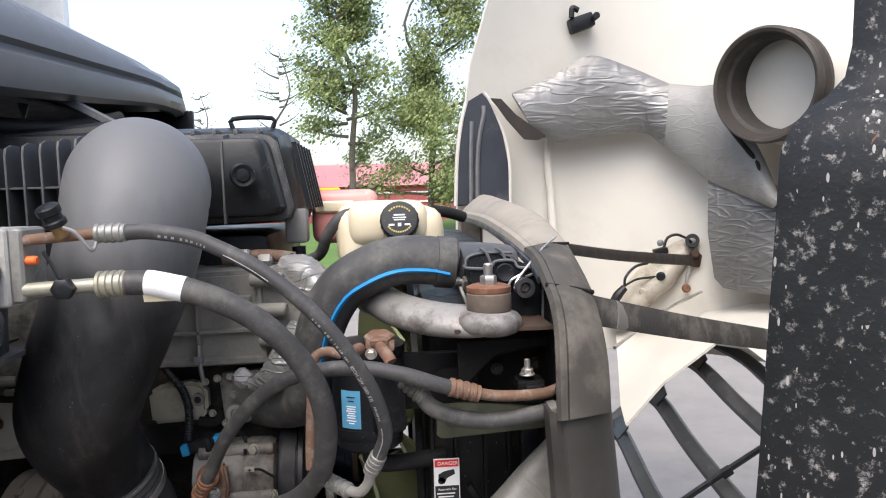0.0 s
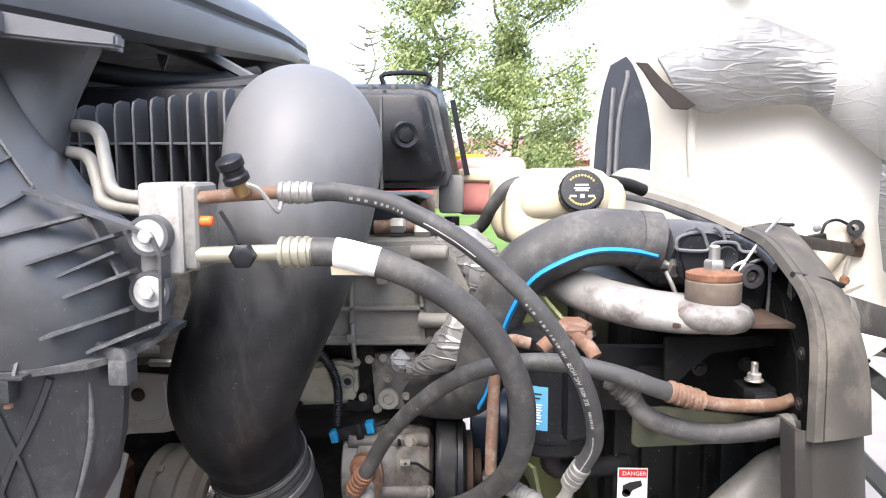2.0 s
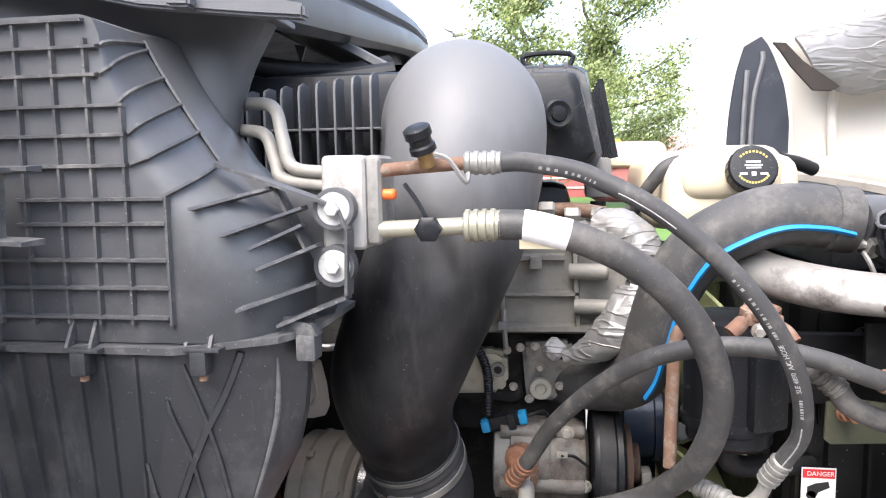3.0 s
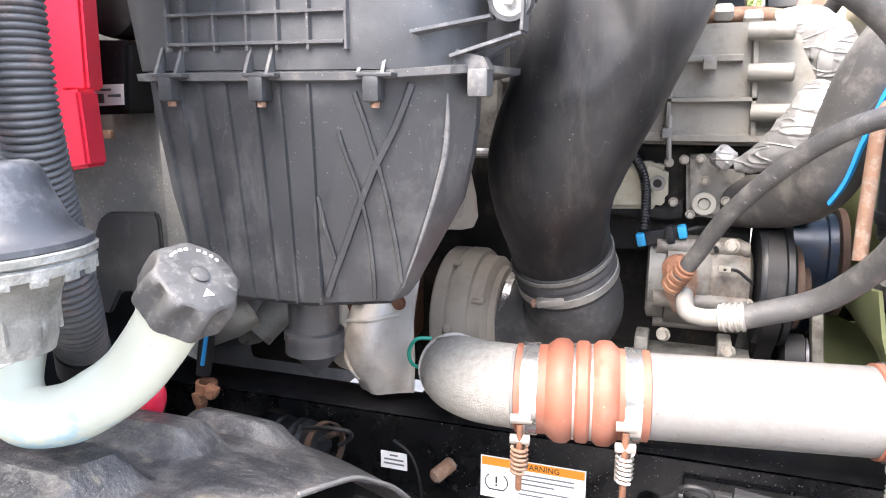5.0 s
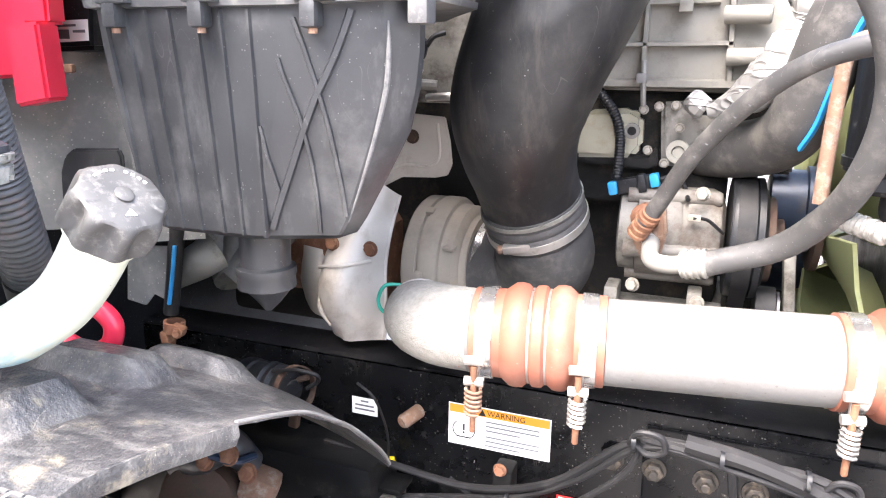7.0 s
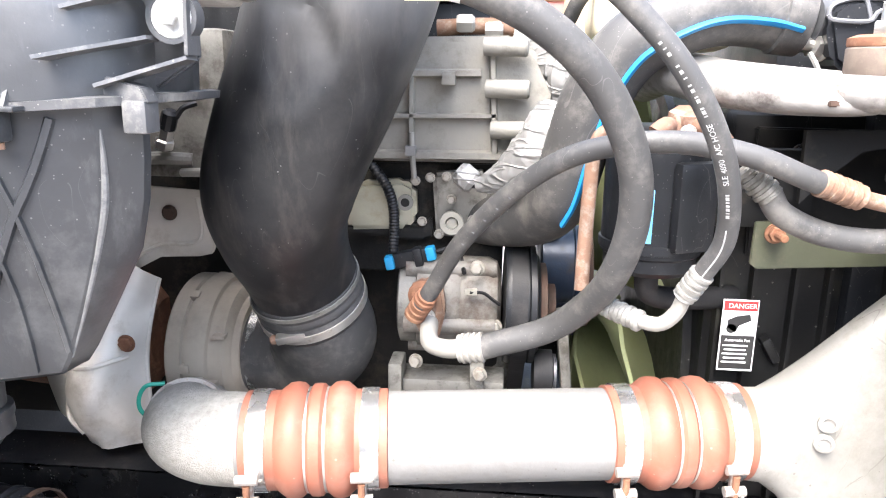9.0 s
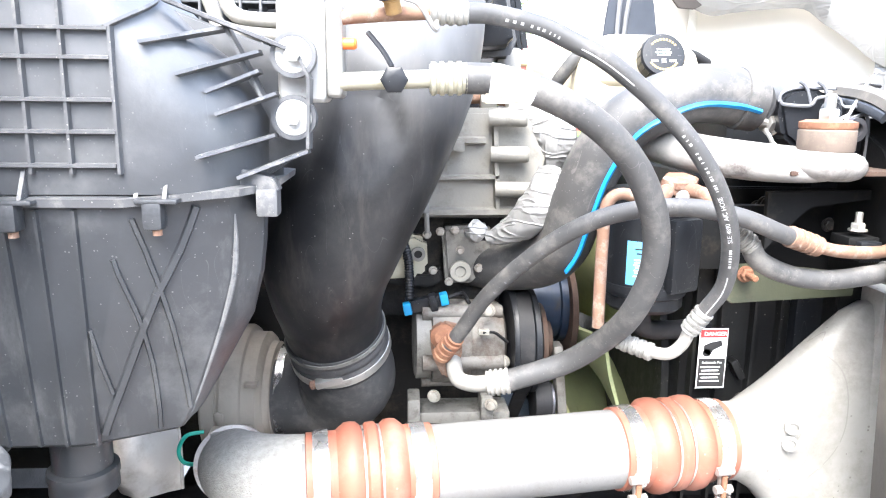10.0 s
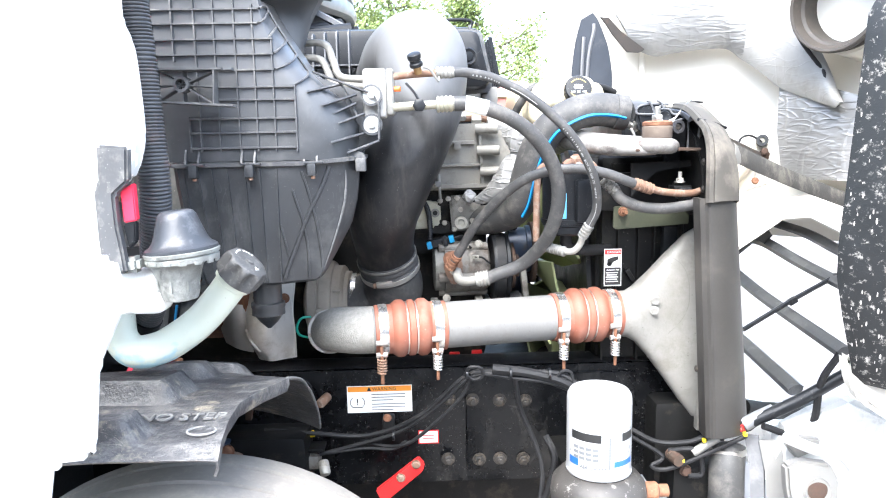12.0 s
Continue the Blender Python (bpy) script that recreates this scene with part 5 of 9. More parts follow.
    for i0, i1 in ((3.4, 5.2), (9.7, 11)):
        part("print_line", tube([on_hose(i0 + (i1 - i0) * q / 20, 0.0095).translation for q in range(21)], 0.0009, 5, 1, False), "print_grey", u)
    for word, q in (("SLE", 8.84), ("4890", 8.6), ("A/C", 8.33), ("HOSE", 8.06)):
        lettering("print", word, 0.0066, on_hose(q), "print_grey", u)
    for q in (9.45, 9.39, 9.33, 9.27, 9.21, 9.15, 9.09, 7.8, 7.74, 7.68, 7.56, 7.5, 7.4, 7.32, 7.2, 7.1, 7.0, 6.8, 6.7, 6.6, 2.6, 2.45, 2.3, 2.1, 1.95, 1.8, 1.6, 1.45, 1.3):
        part("print_bar", plate(0.0022 + 0.0012 * math.sin(q * 40), 0.003, 0.0003, on_hose(q, 0.0098), 0), "print_grey", u)
    part("ferrule", crimp((0.041, 0.930, 1.291), (0.028, 0.942, 1.262), 0.0108), "alu", u, "crimped aluminium ferrule")
    part("end_tube", tube([(0.029, 0.941, 1.264), (0.024, 0.946, 1.245), (0.012, 0.953, 1.230), (-0.003, 0.966, 1.227), (-0.022, 0.985, 1.231)], 0.0075, 14, 6), "alu_line", u)
    part("end_nut", crimp((-0.004, 0.967, 1.226), (-0.038, 0.998, 1.232), 0.0105), "alu", u)
    # lower line
    h = thing("ac_hose", (-0.255, 0.850, 1.537), "thick black refrigerant hose with a white paper tag", "hose", "air conditioning hoses")
    part("tube", tube([(-0.374, 0.862, 1.544), (-0.335, 0.859, 1.546), (-0.286, 0.858, 1.548)], 0.0088, 16, 4), "zinc_yellow", h)
    part("valve_cap", lathe([(0.0135, 0), (0.0135, 0.01), (0.0105, 0.012), (0.004, 0.0125)], (-0.322, 0.848, 1.546), (0, -1, 0), 6), "plastic_dark", h, "black hexagonal cap")
    part("cap_strap", tube([(-0.324, 0.84, 1.558), (-0.333, 0.845, 1.573), (-0.347, 0.854, 1.59)], 0.0025, 6), "plastic_dark", h)
    part("ferrule", crimp((-0.288, 0.858, 1.548), (-0.251, 0.857, 1.549), 0.0148), "zinc_yellow", h, "crimped zinc ferrule")
    path = [(-0.253, 0.857, 1.549), (-0.226, 0.856, 1.548), (-0.200, 0.856, 1.542), (-0.175, 0.857, 1.535), (-0.132, 0.863, 1.515), (-0.091, 0.871, 1.484), (-0.057, 0.885, 1.441), (-0.034, 0.904, 1.387), (-0.029, 0.927, 1.330), (-0.038, 0.965, 1.272), (-0.056, 1.008, 1.228), (-0.094, 1.046, 1.184), (-0.168, 1.062, 1.153)]
    part("hose", tube(path, 0.0152, 24, 8), "rubber", h)
    part("paper_tag", tube(smooth_path(path, 8)[7:22], 0.0158, 24, 1, False, False), "paper", h, "white paper tag, partly peeled")
    part("tag_end", plate(0.045, 0.012, 0.0008, facing_y(-0.211, 0.852, 1.531, 20, 0)), "paper_old", h)
    part("ferrule", crimp((-0.165, 1.061, 1.154), (-0.196, 1.067, 1.148), 0.0165), "alu_line", h, "crimped aluminium ferrule")
    part("elbow", tube([(-0.191, 1.066, 1.149), (-0.215, 1.078, 1.143), (-0.234, 1.097, 1.144), (-0.238, 1.13, 1.158)], 0.0115, 14, 6), "alu_line", h)


ac_fittings()


def side_hoses():
    g = "engine bay hoses"
    h = thing("compressor_hose", (-0.140, 1.000, 1.344), "dusty black hose arching from the compressor to a rusty pipe", "hose", g)
    path = [(-0.246, 1.106, 1.189), (-0.229, 1.092, 1.218), (-0.197, 1.057, 1.279), (-0.148, 1.005, 1.343), (-0.097, 0.966, 1.387), (-0.046, 0.950, 1.406), (0.016, 0.938, 1.411), (0.077, 0.934, 1.400), (0.125, 0.940, 1.382), (0.150, 0.947, 1.373)]
    part("hose", tube(path, 0.0108, 18, 8), "rubber", h)
    for p, q in list(zip(smooth_path(path, 8), smooth_path(path, 8)[1:]))[17:27:2]:
        part("print_bar", plate(0.0045, 0.0032, 0.0003, Matrix.Translation(p + V((0, -0.0107, -0.002))) @ pose(0, 0, 0, 90, 0, 0) @ pose(0, 0, 0, 0, 0, math.degrees(math.atan2(q.z - p.z, q.x - p.x))), 0), "scuff", h)
    part("ferrule", crimp((0.140, 0.945, 1.377), (0.184, 0.953, 1.362), 0.0118), "rust_light", h, "rusty crimped ferrule")
    part("pipe", tube([(0.178, 0.952, 1.364), (0.210, 0.960, 1.356), (0.250, 0.972, 1.351), (0.285, 0.982, 1.350), (0.309, 0.990, 1.355)], 0.008, 12, 6), "rust_light", h, "rusty steel pipe")
    part("ferrule", crimp((-0.257, 1.122, 1.168), (-0.237, 1.099, 1.204), 0.0125), "rust", h, "rusty crimped ferrule")
    h = thing("cooler_hose", (0.180, 0.950, 1.309), "dusty black hose between two clamped fittings", "hose", g)
    part("fitting", crimp((0.078, 0.965, 1.386), (0.106, 0.960, 1.359), 0.0125), "alu_dirty", h)
    part("hose", tube([(0.102, 0.960, 1.364), (0.119, 0.963, 1.342), (0.161, 0.964, 1.324), (0.211, 0.967, 1.318), (0.264, 0.972, 1.322), (0.308, 0.978, 1.328)], 0.0122, 18, 8), "rubber", h)
    c = part("clamp", ring((0.286, 0.975, 1.325), (1, 0.1, 0.1), 0.0125, 0.0142, 0.012, 20), "alu", h, "pale hose clamp")
    part("screw", block((0.292, 0.963, 1.317), (0.012, 0.012, 0.022), 0.003), "alu", c)
    s = thing("steel_line", (-0.061, 1.060, 1.283), "rusty steel coolant line bent over at the top", "pipe", g)
    part("pipe", tube([(-0.012, 1.03, 1.411), (-0.038, 1.03, 1.415), (-0.054, 1.029, 1.4), (-0.058, 1.025, 1.35), (-0.061, 1.015, 1.29), (-0.062, 1.01, 1.245)], 0.0078, 14, 6), "rust_light", s)
    j = thing("pipe_junction", (0.016, 1.020, 1.418), "rusty cast pipe junction with two stubs", "pipe fitting")
    part("body", block((0.037, 1.050, 1.413), (0.045, 0.035, 0.018), 0.006, (0, 6, 0)), "rust_pale", j)
    part("cap", lathe([(0.022, 0), (0.024, 0.002), (0.024, 0.01), (0.02, 0.013)], (0.036, 1.050, 1.416), (0, -0.2, 1), 6), "rust_pale", j)
    for a, b in (((0.007, 1.020, 1.413), (-0.012, 0.990, 1.407)), ((0.038, 1.020, 1.414), (0.053, 0.980, 1.400))):
        part("stub", tube([a, (V(a) + V(b)) / 2 + V((0, -0.01, 0.004)), b], 0.009, 12, 4), "rust_pale", j)
    part("bolt", hexbolt((0.024, 1.010, 1.407), (0, -1, -0.2), 0.007, 0.008), "steel", j)
    j.location += V((0.009, -0.005, 0.008))


side_hoses()


# ---------------------------------------------------------------- radiator and its surround
def radiator():
    r = thing("radiator", (0.25, 1.6, 0.7), "radiator pack with black shroud and dusty rubber perimeter seal", "radiator")
    part("core", block((0.3, 1.66, 1.06), (0.05, 1.05, 0.78), 0.006), "plastic_dark", r, "dark finned core")
    # Added dark block keeps bright ground from showing below the radiator.
    part("gap_block", block((0.31, 1.55, 0.71), (0.14, 0.98, 0.24), 0.02), "black_iron", r, "dark block added to close the gap below the radiator")
    part("top_tank", block((0.24, 1.7, 1.49), (0.08, 0.9, 0.09), 0.02, seg=3), "plastic_dark", r, "black plastic top tank")
    part("side_channel", prism([(1.085, 0.82), (1.085, 1.29), (0.965, 1.31), (0.965, 1.34), (0.98, 1.41), (1.03, 1.475), (1.1, 1.512), (1.12, 1.512), (1.12, 0.82)], 0.045, pose(0.303, 0, 0, 90, 0, 90), 0.003), "black_iron", r, "black steel side channel")
    for z in (1.42, 1.36, 1.22, 1.1, 0.95):
        part("bolt", hexbolt((0.298, 0.955, z), (-1, 0, 0), 0.006, 0.004), "bolt_dark", r)
    # perimeter seal: an arch over the top, a bend and a corner down the side
    outer = [(2.3, 1.3), (2.28, 1.58), (2.2, 1.632), (1.75, 1.618), (1.4, 1.597), (1.25, 1.573), (1.16, 1.552), (1.09, 1.527), (1.02, 1.495), (0.97, 1.455), (0.938, 1.405), (0.925, 1.335)]
    inner = [(2.28, 1.3), (2.25, 1.53), (2.19, 1.575), (1.7, 1.583), (1.4, 1.572), (1.25, 1.562), (1.14, 1.552), (1.05, 1.541), (0.98, 1.515), (0.93, 1.487), (0.905, 1.44), (0.9, 1.335)]
    so = smooth_path([(0.36, y, z) for y, z in outer], 6)
    si = smooth_path([(0.29, y, z) for y, z in inner], 6)

    def band(k0, k1):
        rows = []
        for f, lift, dx in ((0, -0.02, 0.006), (0, 0, 0.002), (0.04, 0.003, 0), (0.3, 0.008, 0), (0.7, 0.007, 0), (0.84, 0.002, 0), (0.88, -0.001, 0), (0.92, 0.002, 0), (1, 0.001, 0), (1.03, -0.006, 0), (1.03, -0.02, 0.01)):
            row = []
            for a, b in list(zip(so, si))[k0:k1]:
                out = V((0, a.y - 1.62, a.z - 1.1)).normalized()
                row.append(a + (b - a) * f + out * lift + V((dx, 0, 0)))
            rows.append(row)
        return sheet(rows, 0.004)

    part("top_seal", band(0, 38), "seal_light", r, "pale beige rubber seal arch")
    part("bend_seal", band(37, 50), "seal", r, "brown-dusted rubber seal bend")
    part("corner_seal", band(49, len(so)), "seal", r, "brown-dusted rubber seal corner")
    part("joint", tube([so[49] + V((0.004, -0.008, 0.004)), (so[49] + si[49]) / 2 + V((0, -0.009, 0.004)), si[49] + V((-0.004, -0.004, 0.001))], 0.0035, 8, 4), "rubber_black", r, "dark notch at the seal joint")
    part("joint", tube([so[37] + V((0.004, -0.006, 0.008)), (so[37] + si[37]) / 2 + V((0, -0.007, 0.008)), si[37] + V((-0.004, -0.003, 0.0))], 0.0025, 8, 4), "rubber_black", r)
    part("seal_lip", tube([p + V((-0.004, 0, -0.016)) for p in si[12:46]], 0.007, 8, 1, flat=0.5, up=(0, 0, 1)), "rubber_grey", r, "grey rubber lip below the arch")
    lower = []
    for z in (1.343, 1.3, 1.2, 1.1, 1.0, 0.9, 0.84, 0.8):
        a, b = 0.28 + (1.343 - z) * 0.06, 0.372 + (1.343 - z) * 0.09
        lower.append([(a, 0.955, z), (a, 0.917, z), (a + 0.004, 0.912, z), (a + 0.012, 0.9145, z), (a + 0.016, 0.911, z), (a + (b - a) * 0.45, 0.912 + 0.002 * math.sin(9 * z), z), (a + (b - a) * 0.7, 0.925, z), (a + (b - a) * 0.9, 0.945, z), (b, 0.962, z), (b + 0.003, 0.98, z - (0.006 if z > 1.3 else 0))])
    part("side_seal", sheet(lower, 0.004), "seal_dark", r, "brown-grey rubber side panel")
    # fan shroud side
    s = part("shroud", block((0.2, 1.64, 1.05), (0.175, 0.98, 0.78), 0.03, seg=3), "shroud", r, "oily black fan shroud")
    for x in (0.125, 0.165, 0.215, 0.255):
        part("rib", bar((x, 1.15, 0.72), (x, 1.15, 1.38), 0.008, 0.012), "shroud", s)
    part("lip", ring((0.112, 1.62, 1.05), (-1, 0, 0), 0.4, 0.43, 0.012, 48), "shroud", s)
    part("bump", block((0.193, 1.140, 1.137), (0.012, 0.02, 0.035), 0.004, (0, -30, 0)), "shroud", s)
    bolts([(0.194, 1.120, 1.097)], r, r=0.008, material="bolt_dark")


radiator()


def danger_label():
    d = thing("danger_label", (0.139, 1.137, 1.135), "white danger label with red header and black text on the shroud", "label")
    m = facing_y(*(0.139, 1.137, 1.135), 0, 0)
    part("sheet", plate(0.043, 0.093, 0.001, m, 0), "paper", d)
    part("header", plate(0.04, 0.012, 0.0006, m @ pose(0, 0.0385, 0.001), 0), "red_ink", d, "red header stripe")
    lettering("heading", "DANGER", 0.0085, m @ pose(0.002, 0.0383, 0.0018), "paper", d)
    part("text_panel", plate(0.04, 0.044, 0.0006, m @ pose(0, -0.022, 0.001), 0), "ink", d, "black text panel")
    lettering("text", "Automatic Fan", 0.0052, m @ pose(0, -0.006, 0.0018), "paper", d)
    for k in range(5):
        part("text_line", plate(0.03 - 0.004 * (k % 2), 0.002, 0.0004, m @ pose(-0.002, -0.013 - 0.0055 * k, 0.0016), 0), "paper", d)
    part("pictogram", merge(prism([(-0.014, -0.006), (-0.004, -0.012), (0.0, -0.003), (0.014, 0.004), (0.012, 0.012), (-0.004, 0.009), (-0.014, 0.004)], 0.0006, m @ pose(0, 0.016, 0.001)), lathe([(0.006, 0), (0.006, 0.0006)], m @ V((-0.009, 0.009, 0.001)), (0, -1, 0), 16)), "ink", d, "black fan pictogram")


placed(danger_label, (0.008, -0.012, 0.024))


def radiator_mount():
    m = thing("radiator_stay", (0.133, 1.000, 1.445), "bent silver-grey tube stay with flattened end", "stay tube")
    part("tube", tube([(0.015, 1.220, 1.45), (0.028, 1.140, 1.462), (0.066, 1.070, 1.452), (0.116, 1.018, 1.446), (0.163, 0.997, 1.444), (0.19, 0.991, 1.444)], [0.028, 0.03, 0.032, 0.034, 0.037, 0.036], 24, 8, flat=[0.9, 0.85, 0.75, 0.65, 0.5, 0.42], up=(0.35, 1, 0)), "tube_worn", m)
    part("flange", lathe([(0.02, -0.034), (0.034, -0.033), (0.043, -0.029), (0.048, -0.023), (0.05, -0.016), (0.048, -0.009), (0.043, -0.003), (0.034, 0.001), (0.02, 0.002)], (0.194, 0.990, 1.460), (0.04, -0.02, 1), 36), "tube_worn", m, "flattened worn end")
    c = V((0.194, 0.990, 1.460))
    b = thing("rubber_mount", c, "brown rubber mount with rusty washer and stud", "rubber mount")
    part("rubber", lathe([(0.031, 0), (0.033, 0.003), (0.033, 0.026), (0.031, 0.028)], c, (0, 0, 1), 32), "rubber_brown", b)
    part("washer", lathe([(0.032, 0.028), (0.033, 0.03), (0.033, 0.036), (0.025, 0.039)], c, (0, 0, 1), 32), "rust", b, "rusty cup washer")
    part("nut", lathe([(0.012, 0.038), (0.0125, 0.04), (0.0125, 0.05), (0.011, 0.052)], c, (0, 0, 1), 6), "steel", b)
    part("stud", lathe([(0.0068, 0.05), (0.0068, 0.068), (0.005, 0.07)], c, (0, 0, 1), 12), "steel", b)
    k = thing("radiator_bracket", (0.241, 1.000, 1.402), "black greasy steel bracket below the rubber mount", "bracket")
    part("shelf", prism([(0.14, 0.965), (0.285, 0.965), (0.285, 1.13), (0.14, 1.13)], 0.006, pose(0, 0, 1.432), 0.001), "rust_dark", k, "rusty shelf plate")
    part("gusset", prism([(0.149, 1.405), (0.311, 1.409), (0.311, 1.399), (0.209, 1.385), (0.180, 1.359), (0.151, 1.328)], 0.008, pose(0, 1.038, 0, 90, 0, 0)), "black_iron", k)
    part("back_plate", prism([(0.130, 1.402), (0.358, 1.400), (0.366, 1.242), (0.133, 1.247)], 0.01, pose(0, 1.13, 0, 90, 0, 0), 0.002), "black_iron", k)
    bolts([(0.221, 1.110, 1.342), (0.285, 1.110, 1.349), (0.177, 1.110, 1.374), (0.182, 1.100, 1.381)], k, r=0.008, material="bolt_dark")
    part("stop", block((0.253, 1.000, 1.348), (0.04, 0.04, 0.012), 0.002), "black_iron", k)
    bolts([(0.249, 0.990, 1.361)], k, way=(0, 0, 1), r=0.009, h=0.01, shank=0.014)
    part("pipe_clip", block((0.257, 0.985, 1.337), (0.028, 0.03, 0.026), 0.003), "plastic_dark", k)
    p = thing("olive_plate", (0.193, 1.040, 1.281), "dark olive painted steel plate behind the hoses", "plate")
    part("plate", prism([(0.116, 1.303), (0.156, 1.306), (0.297, 1.291), (0.295, 1.259), (0.123, 1.249), (0.115, 1.255)], 0.005, pose(0, 1.055, 0, 90, 0, 0), 0.001), "olive_dark", p)
    part("tab", prism([(0.115, 1.354), (0.125, 1.360), (0.150, 1.359), (0.156, 1.353), (0.157, 1.326), (0.115, 1.327)], 0.005, pose(0, 1.065, 0, 90, 0, 0), 0.001), "black_iron", p)
    bolts([(0.136, 1.045, 1.292)], p, r=0.009, h=0.01, material="rust", shank=0.02)


placed(radiator_mount, (0.014, 0.012, 0.012))


def upper_hose():
    h = thing("radiator_hose", (-0.1, 1.3, 1.16), "thick black radiator hose with a bright blue stripe", "coolant hose")
    path = [(0.166, 1.112, 1.531), (0.125, 1.107, 1.540), (0.075, 1.102, 1.541), (0.030, 1.100, 1.527), (-0.015, 1.109, 1.497), (-0.047, 1.124, 1.442), (-0.064, 1.142, 1.378), (-0.076, 1.165, 1.322), (-0.099, 1.210, 1.287), (-0.150, 1.262, 1.269), (-0.206, 1.320, 1.263)]
    part("hose", tube(path, 0.039, 32, 8), "rubber", h)
    mid = V((0.09, 1.1, 1.41))
    sp = smooth_path(path, 8)
    st = []
    for k in range(2, 58):
        p, way = sp[k], (sp[k + 1] - sp[k - 1]).normalized()
        inner = mid - p
        inner.y = 0
        out = inner.normalized() * 0.35 + V((0, -0.9, 0))
        st.append(p + (out - way * out.dot(way)).normalized() * 0.0368)
    part("stripe", tube(st, 0.0105, 8, 1, False, flat=0.4, up=(0, 1, 0)), "blue_stripe", h, "bright blue painted stripe")
    part("cuff", lathe([(0.038, 0), (0.0415, 0.002), (0.0415, 0.03), (0.038, 0.032)], (0.137, 1.108, 1.537), (1, 0.06, -0.1), 32), "rubber", h)
    part("neck", tube([(0.166, 1.112, 1.532), (0.21, 1.135, 1.53), (0.26, 1.165, 1.522)], 0.034, 28, 6), "plastic", h, "black radiator neck")
    b = thing("radiator_neck_bracket", (0.202, 1.100, 1.530), "black ribbed plastic bracket at the radiator neck", "bracket")
    part("body", prism([(0.181, 1.526), (0.185, 1.541), (0.198, 1.55), (0.222, 1.554), (0.234, 1.546), (0.258, 1.543), (0.27, 1.53), (0.303, 1.527), (0.306, 1.485), (0.296, 1.437), (0.259, 1.438), (0.191, 1.487)], 0.05, pose(0, 1.12, 0, 90, 0, 0), 0.006), "plastic_dark", b)
    for q in ([(0.178, 1.065, 1.534), (0.185, 1.065, 1.529), (0.219, 1.065, 1.528), (0.229, 1.065, 1.538), (0.256, 1.065, 1.538), (0.266, 1.065, 1.527), (0.298, 1.065, 1.528)], [(0.183, 1.075, 1.532), (0.184, 1.075, 1.542), (0.194, 1.075, 1.548), (0.213, 1.075, 1.551), (0.257, 1.075, 1.55)], [(0.205, 1.07, 1.559), (0.215, 1.07, 1.551), (0.223, 1.07, 1.531)], [(0.229, 1.07, 1.559), (0.239, 1.07, 1.552), (0.246, 1.07, 1.537)], [(0.275, 1.065, 1.512), (0.298, 1.065, 1.516), (0.303, 1.065, 1.487), (0.301, 1.065, 1.44)]):
        part("rib", tube(q, 0.0024, 6, 5), "ledge_grey", b, "pale worn rib")
    part("disc", lathe([(0.005, 0), (0.013, 0.002), (0.015, 0.006), (0.013, 0.008), (0.004, 0.006)], (0.242, 1.06, 1.52), (0, -1, 0.1), 24), "plastic_dark", b, "round black plug")
    part("nut", hexbolt((0.189, 1.1, 1.505), (-1, -0.35, 0.05), 0.014, 0.014, True, 0.014), "steel", b, "bright clamp nut")
    part("ring_bolt", ring((0.268, 1.05, 1.498), (0.2, -1, 0), 0.009, 0.0155, 0.012, 24), "steel_dark", b)
    part("bolt_core", hexbolt((0.268, 1.05, 1.498), (0.2, -1, 0), 0.0075, 0.008, False), "bolt_dark", b)
    part("cable_clip", tube([(0.175, 1.09, 1.496), (0.179, 1.08, 1.484), (0.185, 1.08, 1.47)], 0.003, 6, 4), "paint_grey", b)
    c = thing("hold_down_cable", (0.268, 1.050, 1.528), "thin steel hold-down cable hooked on the seal", "cable")
    part("wire", tube([(0.337, 1.12, 1.569), (0.307, 1.09, 1.552), (0.263, 1.05, 1.514), (0.254, 1.045, 1.497)], 0.0022, 6), "steel", c)
    part("loop", tube([(0.264, 1.05, 1.517), (0.251, 1.05, 1.51), (0.246, 1.05, 1.502)], 0.002, 6), "steel", c)


upper_hose()


